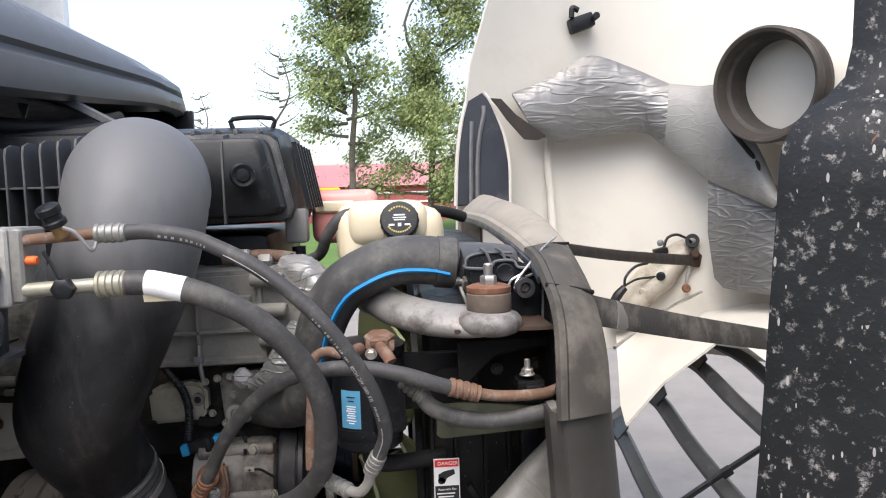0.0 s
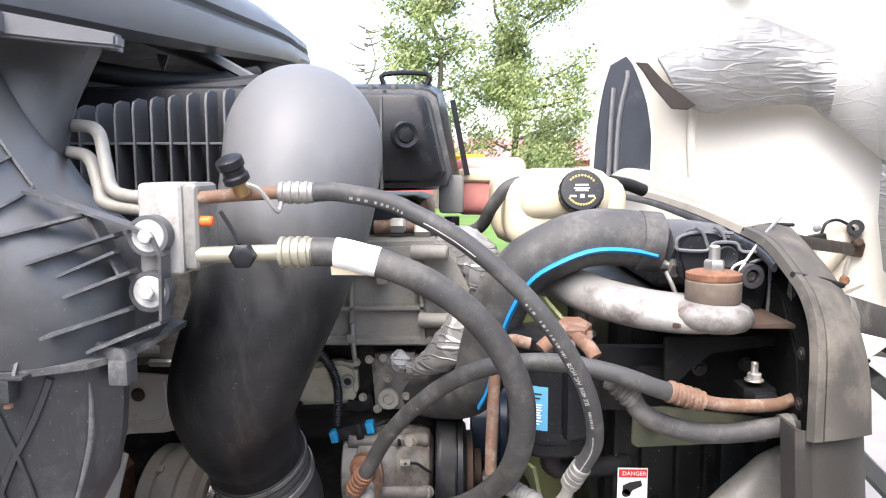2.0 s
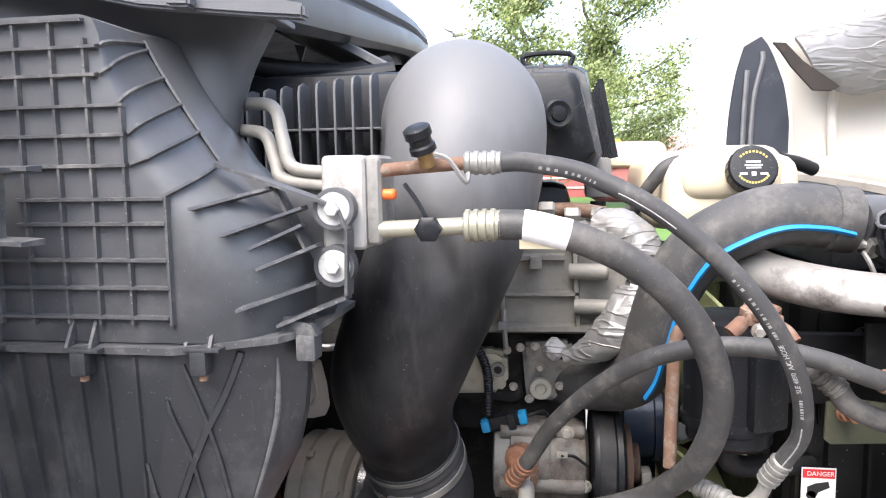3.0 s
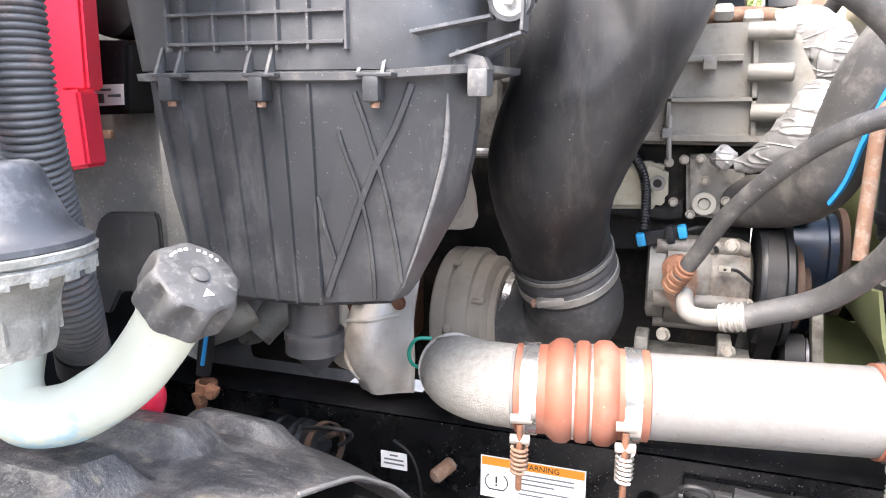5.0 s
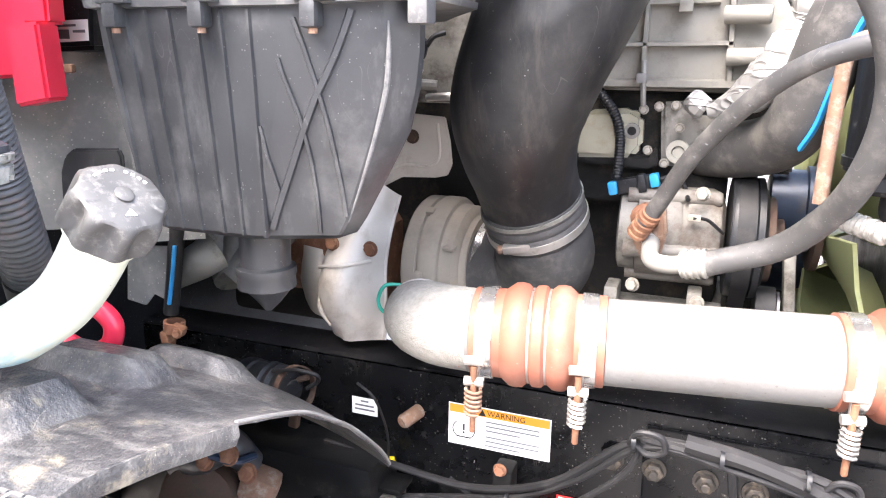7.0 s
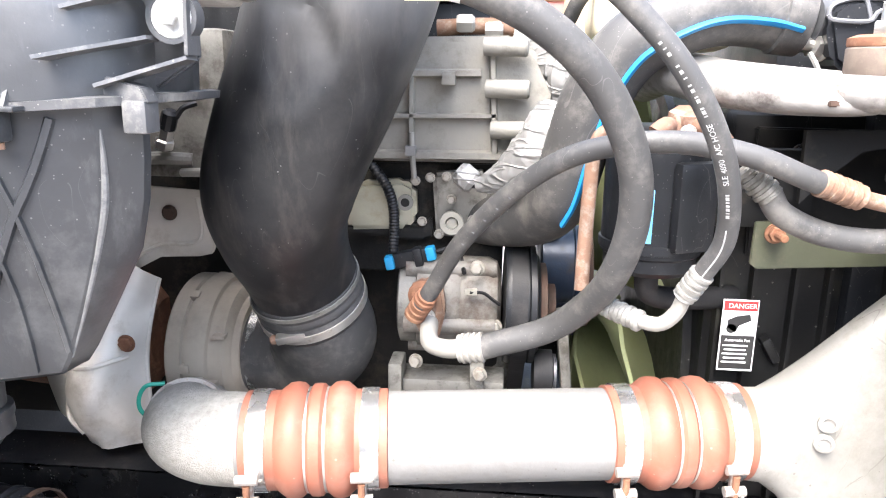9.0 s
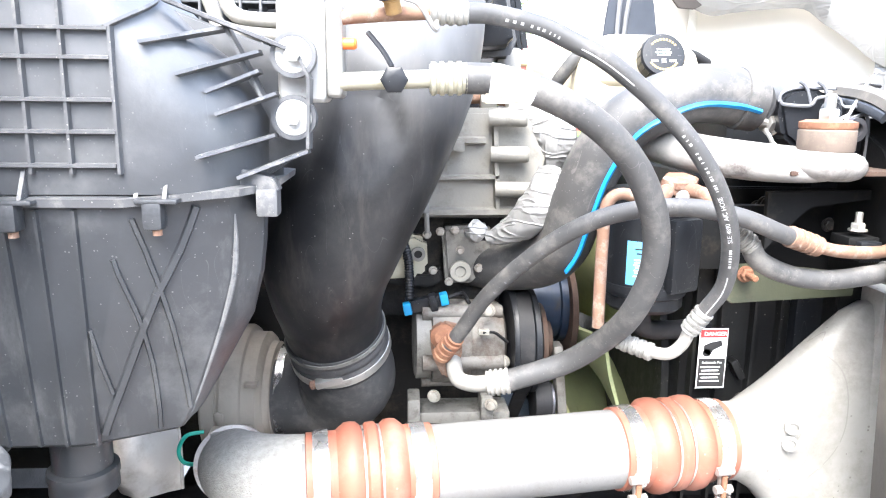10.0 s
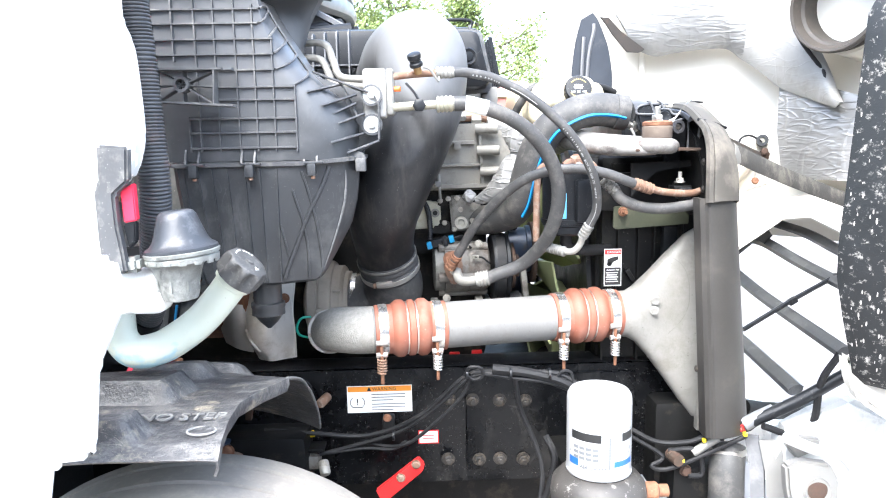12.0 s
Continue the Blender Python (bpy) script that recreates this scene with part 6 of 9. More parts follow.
def tanks():
    t = thing("coolant_tank", (0.05, 1.38, 1.48), "cream translucent plastic coolant tank with a black cap", "coolant tank")
    part("body", merge(block((0.065, 1.39, 1.545), (0.2, 0.19, 0.12), 0.045, seg=5), block((0.06, 1.33, 1.575), (0.15, 0.1, 0.085), 0.04, seg=5), block((0.03, 1.6, 1.545), (0.16, 0.3, 0.14), 0.05, seg=4)), "tank", t)
    m = axis_pose((0.081, 1.282, 1.575), (-0.02, -1, 0.32))
    cap = part("cap", moved(lathe([(0.027, 0), (0.0335, 0.002), (0.0345, 0.006), (0.0345, 0.026), (0.032, 0.0295), (0.027, 0.03)], (0, 0, 0), (0, 0, 1), 40), m), "plastic_dark", t, "black screw cap with gold print")
    part("ridges", merge(*[moved(block((0.0338 * math.cos(a), 0.0338 * math.sin(a), 0.016), (0.003, 0.003, 0.018), 0.0008, (0, 0, math.degrees(a))), m) for a in [2 * math.pi * k / 20 for k in range(20)]]), "plastic_dark", cap)
    part("print_arc", merge(*[moved(block((0.0235 * math.cos(a), 0.0235 * math.sin(a), 0.0302), (0.003, 0.003, 0.0006), 0, (0, 0, math.degrees(a))), m) for a in [radians(q) for q in list(range(40, 141, 12)) + list(range(215, 326, 10))]]), "gold_ink", cap, "gold printed arcs")["kind"] = "stuff"
    m2 = m @ pose(0, 0, 0.0301)
    part("text_line", merge(moved(block((0, 0.008, 0), (0.02, 0.0025, 0.0006), 0), m2), moved(block((0, 0.003, 0), (0.024, 0.002, 0.0006), 0), m2), moved(block((0, -0.001, 0), (0.02, 0.002, 0.0006), 0), m2), moved(block((0, -0.01, 0), (0.006, 0.006, 0.0006), 0), m2), moved(block((-0.014, -0.01, 0), (0.01, 0.003, 0.0006), 0), m2), moved(block((0.014, -0.01, 0), (0.01, 0.003, 0.0006), 0), m2)), "paper", cap)
    h = thing("overflow_hose", (-0.02, 1.32, 1.55), "black hose looping behind the coolant tank", "hose")
    part("hose", tube([(-0.149, 1.420, 1.493), (-0.079, 1.380, 1.513), (-0.055, 1.340, 1.554), (-0.026, 1.330, 1.589), (0.024, 1.360, 1.597), (0.068, 1.420, 1.590)], 0.011, 12, 6), "rubber", h)
    part("hose", tube([(0.146, 1.360, 1.595), (0.180, 1.380, 1.589), (0.210, 1.400, 1.579)], 0.011, 12, 6), "rubber_black", h)
    w = thing("washer_bottle", (-0.050, 1.750, 1.589), "translucent bottle of pink coolant with a yellow cap", "bottle")
    part("body", block((-0.045, 1.800, 1.578), (0.16, 0.16, 0.13), 0.03, seg=4), "pink_fluid", w)
    part("neck_band", block((-0.068, 1.760, 1.602), (0.1, 0.1, 0.03), 0.012, seg=3), "tank", w)
    part("cap", lathe([(0.03, 0), (0.034, 0.004), (0.034, 0.026), (0.03, 0.03)], (-0.090, 1.780, 1.619), (0, 0, 1), 24), "yellow", w, "yellow screw cap")
    r = thing("steering_reservoir", (0.060, 1.160, 1.206), "black plastic power steering reservoir with blue label", "fluid reservoir")
    z0, z1 = 1.232, 1.398
    c = V((0.02, 1.105, 0))
    part("body", lathe([(0.047, z0), (0.053, z0 + 0.006), (0.053, z0 + 0.02), (0.057, z0 + 0.023), (0.057, z1 - 0.02), (0.0595, z1 - 0.017), (0.0595, z1 - 0.004), (0.052, z1)], c, (0, 0, 1), 40), "plastic_dark", r)
    part("panel", block((0.052, 1.056, 1.314), (0.052, 0.02, 0.1), 0.008, (0, 0, 25)), "plastic_dark", r)
    part("label", moved(loft([[((0.0578 + 0.0003 * e) * math.cos(a), (0.0578 + 0.0003 * e) * math.sin(a), z) for a in [radians(q) for q in range(226, 262, 3)]] for z, e in ((1.274, 0), (1.276, 1), (1.331, 1), (1.333, 0))], False), Matrix.Translation(c)), "blue_label", r, "light blue printed label")
    for k, (z, w) in enumerate(((1.323, 0.014), (1.317, 0.01), (1.3085, 0.016), (1.305, 0.014), (1.3015, 0.016), (1.298, 0.011), (1.2945, 0.015), (1.291, 0.013), (1.2865, 0.016), (1.2825, 0.009))):
        a = radians(244)
        part("text_line", block((c.x + 0.0583 * math.cos(a), c.y + 0.0583 * math.sin(a), z), (w, 0.0012, 0.0015), 0, (0, 0, -26)), "ink" if k < 2 else "paper", r)
    part("strap", lathe([(0.056, 1.259), (0.0595, 1.26), (0.0595, 1.27), (0.056, 1.271)], c, (0, 0, 1), 40), "plastic_dark", r)
    part("bracket", block((0.13, 1.11, 1.33), (0.13, 0.02, 0.09), 0.004), "black_iron", r)
    part("outlet", tube([(0.02, 1.105, 1.24), (0.025, 1.11, 1.2), (0.08, 1.14, 1.185), (0.14, 1.16, 1.185)], 0.014, 12), "rubber_black", r)


placed(tanks, (0.004, -0.012, 0.018))


# ---------------------------------------------------------------- engine
def engine():
    e = thing("engine", (-0.3, 1.6, 0.9), "grimy grey cast engine with ribbed gear cover and bolts", "engine")
    part("block", block((-0.62, 1.72, 1.12), (0.95, 0.62, 0.56), 0.02), "engine_dark", e, "dark iron engine block")
    part("head", block((-0.62, 1.7, 1.47), (0.9, 0.5, 0.16), 0.03), "plastic_dark", e, "dark rocker cover")
    part("oil_pan", block((-0.25, 1.62, 0.6), (0.95, 0.5, 0.42), 0.03), "engine_dark", e, "oily black sump")
    cov = part("gear_cover", prism([(-0.352, 1.503), (-0.305, 1.487), (-0.140, 1.491), (-0.106, 1.466), (-0.080, 1.416), (-0.090, 1.368), (-0.117, 1.319), (-0.356, 1.319)], 0.16, pose(0, 1.46, 0, 90, 0, 0), 0.008), "alu_engine", e, "ribbed cast gear cover")
    for a, b, w in (((-0.354, 1.300, 1.382), (-0.161, 1.300, 1.385), 0.008), ((-0.353, 1.300, 1.439), (-0.183, 1.300, 1.441), 0.012), ((-0.355, 1.300, 1.329), (-0.118, 1.300, 1.331), 0.014), ((-0.277, 1.300, 1.436), (-0.277, 1.300, 1.329), 0.009), ((-0.169, 1.300, 1.474), (-0.162, 1.300, 1.334), 0.01)):
        part("rib", bar(a, b, w, 0.012), "alu_engine", cov)
    part("lug", block((-0.226, 1.285, 1.434), (0.018, 0.02, 0.018), 0.002), "alu_engine", cov)
    part("lug", block((-0.277, 1.285, 1.337), (0.014, 0.02, 0.014), 0.002), "alu_pipe", cov)
    for q in ((-0.150, 1.280, 1.475), (-0.146, 1.280, 1.421), (-0.138, 1.280, 1.367)):
        part("boss", lathe([(0.012, -0.03), (0.0125, 0.025), (0.01, 0.028)], q, (1, -0.15, 0), 16), "alu_engine", cov)
    for z in (1.415, 1.365):
        part("side_rib", block((-0.53, 1.29, z), (0.14, 0.02, 0.012), 0.003), "alu_dirty", cov)
    # left of the duct: coolant manifold and sensor wiring
    part("side_cover", block((-0.603, 1.300, 1.394), (0.16, 0.08, 0.2), 0.01), "alu_dirty", e)
    sn = part("sensor", lathe([(0.011, 0), (0.013, 0.003), (0.013, 0.012), (0.01, 0.014), (0.01, 0.03)], (-0.607, 1.240, 1.337), (0.35, -0.2, 0.9), 6), "steel", e, "bright hexagonal sensor")
    part("plug", lathe([(0.009, 0.028), (0.011, 0.03), (0.011, 0.052), (0.007, 0.056)], (-0.607, 1.240, 1.337), (0.35, -0.2, 0.9), 10), "plastic_dark", sn)
    part("lead", tube([(-0.582, 1.230, 1.378), (-0.571, 1.230, 1.391), (-0.557, 1.240, 1.397)], 0.004, 6), "rubber_black", sn)
    part("elbow_fitting", tube([(-0.650, 1.260, 1.319), (-0.618, 1.250, 1.322), (-0.576, 1.260, 1.320)], 0.009, 10, 4), "alu_dirty", e)
    part("drain_pipe", tube([(-0.588, 1.250, 1.303), (-0.546, 1.240, 1.306), (-0.522, 1.270, 1.302)], 0.006, 10), "steel", e)
    # timing plate between cover and compressor
    low = part("timing_plate", prism([(-0.426, 1.315), (-0.152, 1.316), (-0.147, 1.148), (-0.431, 1.149)], 0.02, pose(0, 1.36, 0, 90, 0, 0), 0.003), "engine_dark", e)
    part("filter_head", prism([(-0.374, 1.276), (-0.352, 1.289), (-0.290, 1.294), (-0.272, 1.284), (-0.270, 1.238), (-0.284, 1.222), (-0.370, 1.218)], 0.03, pose(0, 1.33, 0, 90, 0, 0), 0.007), "zinc_yellow", low, "yellowed cast filter head")
    part("head_rim", prism([(-0.386, 1.212), (-0.386, 1.222), (-0.262, 1.226), (-0.25, 1.24), (-0.246, 1.212), (-0.262, 1.204)], 0.02, pose(0, 1.33, 0, 90, 0, 0), 0.003), "engine_dark", low, "dark gasket rim")
    part("hole_plug", ring((-0.286, 1.298, 1.262), (0, -1, 0), 0.0065, 0.0115, 0.005, 20), "alu_dirty", low)
    # Dark disc in place of the shade inside the hole.
    part("hole_plug", lathe([(0.0065, 0), (0.0065, 0.003)], (-0.286, 1.299, 1.262), (0, -1, 0), 16), "engine_dark", low, "dark disc drawn for the shaded hole")
    part("side_cover", prism([(-0.185, 1.2), (-0.06, 1.2), (-0.06, 1.33), (-0.1, 1.37), (-0.185, 1.37)], 0.02, pose(0, 1.4, 0, 90, 0, 0), 0.004), "engine_dark", low, "oily dark cover behind the hose")
    part("pump_housing", prism([(-0.249, 1.304), (-0.172, 1.309), (-0.160, 1.240), (-0.195, 1.213), (-0.242, 1.213)], 0.03, pose(0, 1.33, 0, 90, 0, 0), 0.006), "alu_dirty", low)
    part("round_plug", merge(ring((-0.219, 1.295, 1.236), (0, -1, 0), 0.009, 0.0165, 0.01, 24), lathe([(0.008, 0), (0.008, 0.006)], (-0.219, 1.296, 1.235), (0, -1, 0), 14)), "alu_pale", low, "bright round plug")
    bolts([(-0.272, 1.300, 1.293), (-0.251, 1.300, 1.298), (-0.228, 1.300, 1.300), (-0.262, 1.300, 1.235), (-0.237, 1.290, 1.219), (-0.190, 1.290, 1.241), (-0.220, 1.290, 1.270)], low, r=0.0055, h=0.008, material="alu_bolt")
    part("dipstick_tube", tube([(-0.275, 1.280, 1.362), (-0.274, 1.280, 1.329), (-0.272, 1.285, 1.299)], 0.004, 8), "alu", low)
    # foil sleeve and sensor cable
    f = thing("foil_sleeve", (-0.134, 1.220, 1.341), "crumpled silver foil sleeve over a cable", "heat sleeve")
    path = [(-0.184, 1.250, 1.296), (-0.165, 1.245, 1.302), (-0.143, 1.235, 1.315), (-0.117, 1.225, 1.338), (-0.095, 1.225, 1.365), (-0.079, 1.235, 1.393)]
    part("sleeve", crumpled(path, [0.009, 0.015, 0.022, 0.03, 0.035, 0.032], 30, 7, 11, 0.08), "foil_bag", f, angle=50)
    part("end", lathe([(0.012, 0), (0.017, 0.006), (0.017, 0.024), (0.012, 0.03)], (-0.187, 1.260, 1.296), (-1, 0.2, 0.8), 9), "foil_bag", f, angle=20)
    part("plug", lathe([(0.009, 0), (0.01, 0.02)], (-0.183, 1.260, 1.299), (-1, 0, 0.1), 12), "plastic_dark", f)
    f = thing("foil_sleeve", (-0.081, 1.300, 1.454), "crumpled silver foil wrap near the coolant hose", "heat sleeve")
    part("sleeve", crumpled([(-0.132, 1.360, 1.488), (-0.096, 1.340, 1.477), (-0.069, 1.320, 1.445), (-0.074, 1.330, 1.407)], [0.024, 0.034, 0.036, 0.03], 28, 7, 12, 0.09), "foil_bag", f, angle=50)
    # top clutter behind the white tag
    m = thing("injector_rail", (-0.174, 1.450, 1.505), "grey and rusty fuel fittings on top of the engine", "fuel rail")
    part("rail", tube([(-0.253, 1.400, 1.505), (-0.174, 1.400, 1.508), (-0.116, 1.400, 1.501)], 0.012, 12), "rust_light", m)
    for q in ((-0.211, 1.380, 1.510), (-0.170, 1.380, 1.500), (-0.128, 1.390, 1.500)):
        part("nut", lathe([(0.012, -0.012), (0.014, -0.008), (0.014, 0.01), (0.01, 0.014)], q, (1, 0, 0), 6), "alu", m)
    part("hose", tube([(-0.126, 1.380, 1.503), (-0.094, 1.360, 1.476), (-0.081, 1.340, 1.441)], 0.012, 10), "plastic_dark", m)
    v = thing("valve_box", (-0.117, 1.500, 1.554), "grey plastic breather valve beside the intake box", "valve")
    part("body", block((-0.122, 1.500, 1.559), (0.045, 0.045, 0.07), 0.008), "paint_grey", v)
    part("stem", lathe([(0.014, 0), (0.014, 0.05)], (-0.121, 1.500, 1.517), (0, 0, -1), 16), "plastic_dark", v)


placed(engine, (0, -0.045, 0.029))


def wiring():
    c = thing("wire_connector", (-0.285, 1.2, 1.2), "black wiring connector with bright blue locks", "connector")
    part("body", block((-0.282, 1.183, 1.203), (0.05, 0.02, 0.021), 0.003, (0, -13, 0)), "plastic_dark", c)
    part("collar", block((-0.270, 1.176, 1.207), (0.012, 0.022, 0.026), 0.003, (0, -13, 0)), "plastic_dark", c)
    for q in ((-0.310, 1.176, 1.197), (-0.253, 1.178, 1.212)):
        part("lock", block(q, (0.013, 0.02, 0.019), 0.003, (0, -13, 0)), "blue_lock", c, "blue plastic lock")
    part("lead", tube([(-0.246, 1.18, 1.213), (-0.232, 1.185, 1.217), (-0.22, 1.2, 1.213), (-0.212, 1.2, 1.2), (-0.205, 1.16, 1.19)], 0.0032, 8), "rubber_black", c)
    g = thing("conduit", (-0.321, 1.22, 1.26), "black corrugated cable conduit", "cable")
    pts = smooth_path([(-0.362, 1.215, 1.352), (-0.338, 1.205, 1.326), (-0.318, 1.2, 1.3), (-0.309, 1.2, 1.27), (-0.307, 1.195, 1.24), (-0.307, 1.185, 1.208)], 14)
    part("sleeve", tube([p for p in pts], [0.0076 if k % 2 else 0.0066 for k in range(len(pts))], 12, 1, False), "plastic_dark", g)


placed(wiring, (0.007, 0.045, 0.014))


def compressor():
    c = thing("ac_compressor", (-0.2, 1.22, 1.06), "dirty cast air conditioning compressor with rusty fittings", "compressor")
    ax, z, y = (1, 0.03, 0), 1.135, 1.235
    part("rear_head", lathe([(0.052, 0), (0.061, 0.003), (0.061, 0.026), (0.058, 0.028)], (-0.297, y, z), ax, 36), "alu_dirty", c)
    part("body", lathe([(0.067, 0), (0.067, 0.055), (0.064, 0.06), (0.066, 0.064), (0.066, 0.1), (0.06, 0.112), (0.045, 0.118)], (-0.269, y, z), ax, 36), "alu_grimy_light", c)
    for a in (20, 95, 165, 235, 300):
        part("ear", lathe([(0.013, -0.012), (0.013, 0.11), (0.01, 0.115)], (-0.272, y + 0.062 * math.cos(radians(a + 100)), z + 0.064 * math.sin(radians(a + 100))), ax, 12), "alu_grimy_light", c)
    part("fitting_plate", prism([(-0.274, 1.179), (-0.254, 1.191), (-0.229, 1.185), (-0.224, 1.147), (-0.233, 1.107), (-0.253, 1.103), (-0.271, 1.139)], 0.02, pose(0, 1.168, 0, 90, 0, 0), 0.004), "rust_light", c, "rusty fitting plate")
    part("plate_bolt", hexbolt((-0.248, 1.148, 1.140), (0, -1, 0.2), 0.008, 0.009), "steel", c)
    part("rust_cap", lathe([(0.02, 0), (0.019, 0.012), (0.012, 0.018)], (-0.254, 1.150, 1.170), (-0.1, -1, 0.2), 14), "rust", c)
    bolts([(-0.183, 1.170, 1.204), (-0.266, 1.170, 1.066), (-0.176, 1.170, 1.050), (-0.157, 1.180, 1.118)], c, way=(-0.2, -1, 0.1), r=0.008, h=0.01, material="alu_bolt")
    part("lead", tube([(-0.193, 1.160, 1.172), (-0.175, 1.165, 1.170), (-0.161, 1.170, 1.159), (-0.152, 1.175, 1.151)], 0.0025, 6), "rubber_black", c)
    part("lead_plug", block((-0.191, 1.163, 1.172), (0.016, 0.008, 0.008), 0.001), "alu_pale", c)
    pul = part("clutch_pulley", lathe([(0.05, 0), (0.084, 0.002), (0.086, 0.006), (0.086, 0.012), (0.082, 0.014), (0.082, 0.034), (0.086, 0.036), (0.086, 0.044), (0.074, 0.046), (0.07, 0.05), (0.04, 0.052)], (-0.148, y, z), ax, 44), "plastic_dark", c)
    part("hub", lathe([(0.06, 0), (0.06, 0.01), (0.03, 0.014), (0.03, 0.024), (0.012, 0.026)], (-0.098, y, z), ax, 28), "rust_dark", pul)
    b = thing("drive_belt", (-0.12, 1.3, 1.0), "black ribbed drive belt round the pulleys", "belt")
    belt = [(0.088 * math.cos(radians(q)), 0.088 * math.sin(radians(q))) for q in range(60, 241, 15)] + [(0.15, -0.26), (0.3, -0.2), (0.2, 0.05)]
    rows = [[(x, y + dy, z + dz) for dy, dz in belt + belt[:1]] for x in (-0.136, -0.114)]
    part("belt", sheet(rows, 0.005), "rubber_black", b)
    k = thing("compressor_bracket", (-0.22, 1.25, 1.0), "grey cast compressor bracket", "bracket")
    part("foot", block((-0.222, 1.220, 1.019), (0.16, 0.06, 0.02), 0.004), "alu_dirty", k)
    for q in ((-0.297, 1.200, 1.027), (-0.181, 1.200, 1.029)):
        part("leg", block(q, (0.02, 0.05, 0.06), 0.004), "alu_dirty", k)
    p = thing("idler_pulley", (-0.085, 1.200, 1.048), "dark idler pulley with a grey face", "pulley")
    part("wheel", lathe([(0.02, 0), (0.036, 0.002), (0.036, 0.028), (0.02, 0.03)], (-0.102, 1.220, 1.033), (1, 0, 0), 28), "rubber_black", p)
    part("face", lathe([(0.03, 0.03), (0.03, 0.034), (0.012, 0.036)], (-0.102, 1.220, 1.033), (1, 0, 0), 28), "steel_dark", p)
    part("arm", block((-0.058, 1.220, 1.073), (0.016, 0.03, 0.12), 0.005, (0, -6, 0)), "alu_dirty", p)
    f = thing("cooling_fan", (0.02, 1.62, 1.05), "olive nylon engine cooling fan with dark hub", "fan")
    part("hub", lathe([(0.09, -0.06), (0.1, -0.05), (0.1, 0.02), (0.06, 0.03)], (-0.02, 1.6, 1.06), (1, 0, 0), 36), "hub_blue", f, "dark blue fan clutch")
    for k in range(11):
        a = radians(360 / 11 * k + 20)
        rows = []
        for rr, tw, hw in ((0.09, 62, 0.06), (0.2, 48, 0.09), (0.3, 32, 0.11), (0.385, 18, 0.115)):
            row = []
            for s in (-1, -0.4, 0.3, 1):
                t, w = s * hw, radians(tw)
                dx, dt = t * math.sin(w), t * math.cos(w)
                row.append((0.035 + dx + 0.01 * s * s, 1.6 + rr * math.cos(a) - dt * math.sin(a), 1.06 + rr * math.sin(a) + dt * math.cos(a)))
            rows.append(row)
        part("blade", sheet(rows, 0.006), "olive", f)
    w = thing("fan_pulley", (-0.045, 1.300, 1.131), "dark blue fan drive pulley", "pulley")
    part("drum", lathe([(0.05, 0), (0.06, 0.002), (0.06, 0.05), (0.066, 0.052), (0.066, 0.064), (0.04, 0.066)], (-0.09, 1.36, 1.16), (1, 0, 0), 32), "hub_blue", w)
    part("flange", lathe([(0.03, 0.064), (0.085, 0.066), (0.085, 0.076), (0.03, 0.08)], (-0.09, 1.36, 1.15), (1, 0, 0), 32), "rust_dark", w)
    t = thing("starter_parts", (-0.204, 1.300, 0.872), "red-tagged engine parts low behind the charge pipe", "engine part")
    part("motor", lathe([(0.05, 0), (0.055, 0.004), (0.055, 0.16), (0.04, 0.17)], (-0.3, 1.4, 0.97), (1, 0, 0), 24), "alu_dirty", t)
    for q in ((-0.241, 1.330, 0.860), (-0.178, 1.330, 0.864)):
        part("red_tag", block(q, (0.03, 0.01, 0.03), 0.004), "red_paint", t)


placed(compressor, (0.004, 0.02, 0.012))


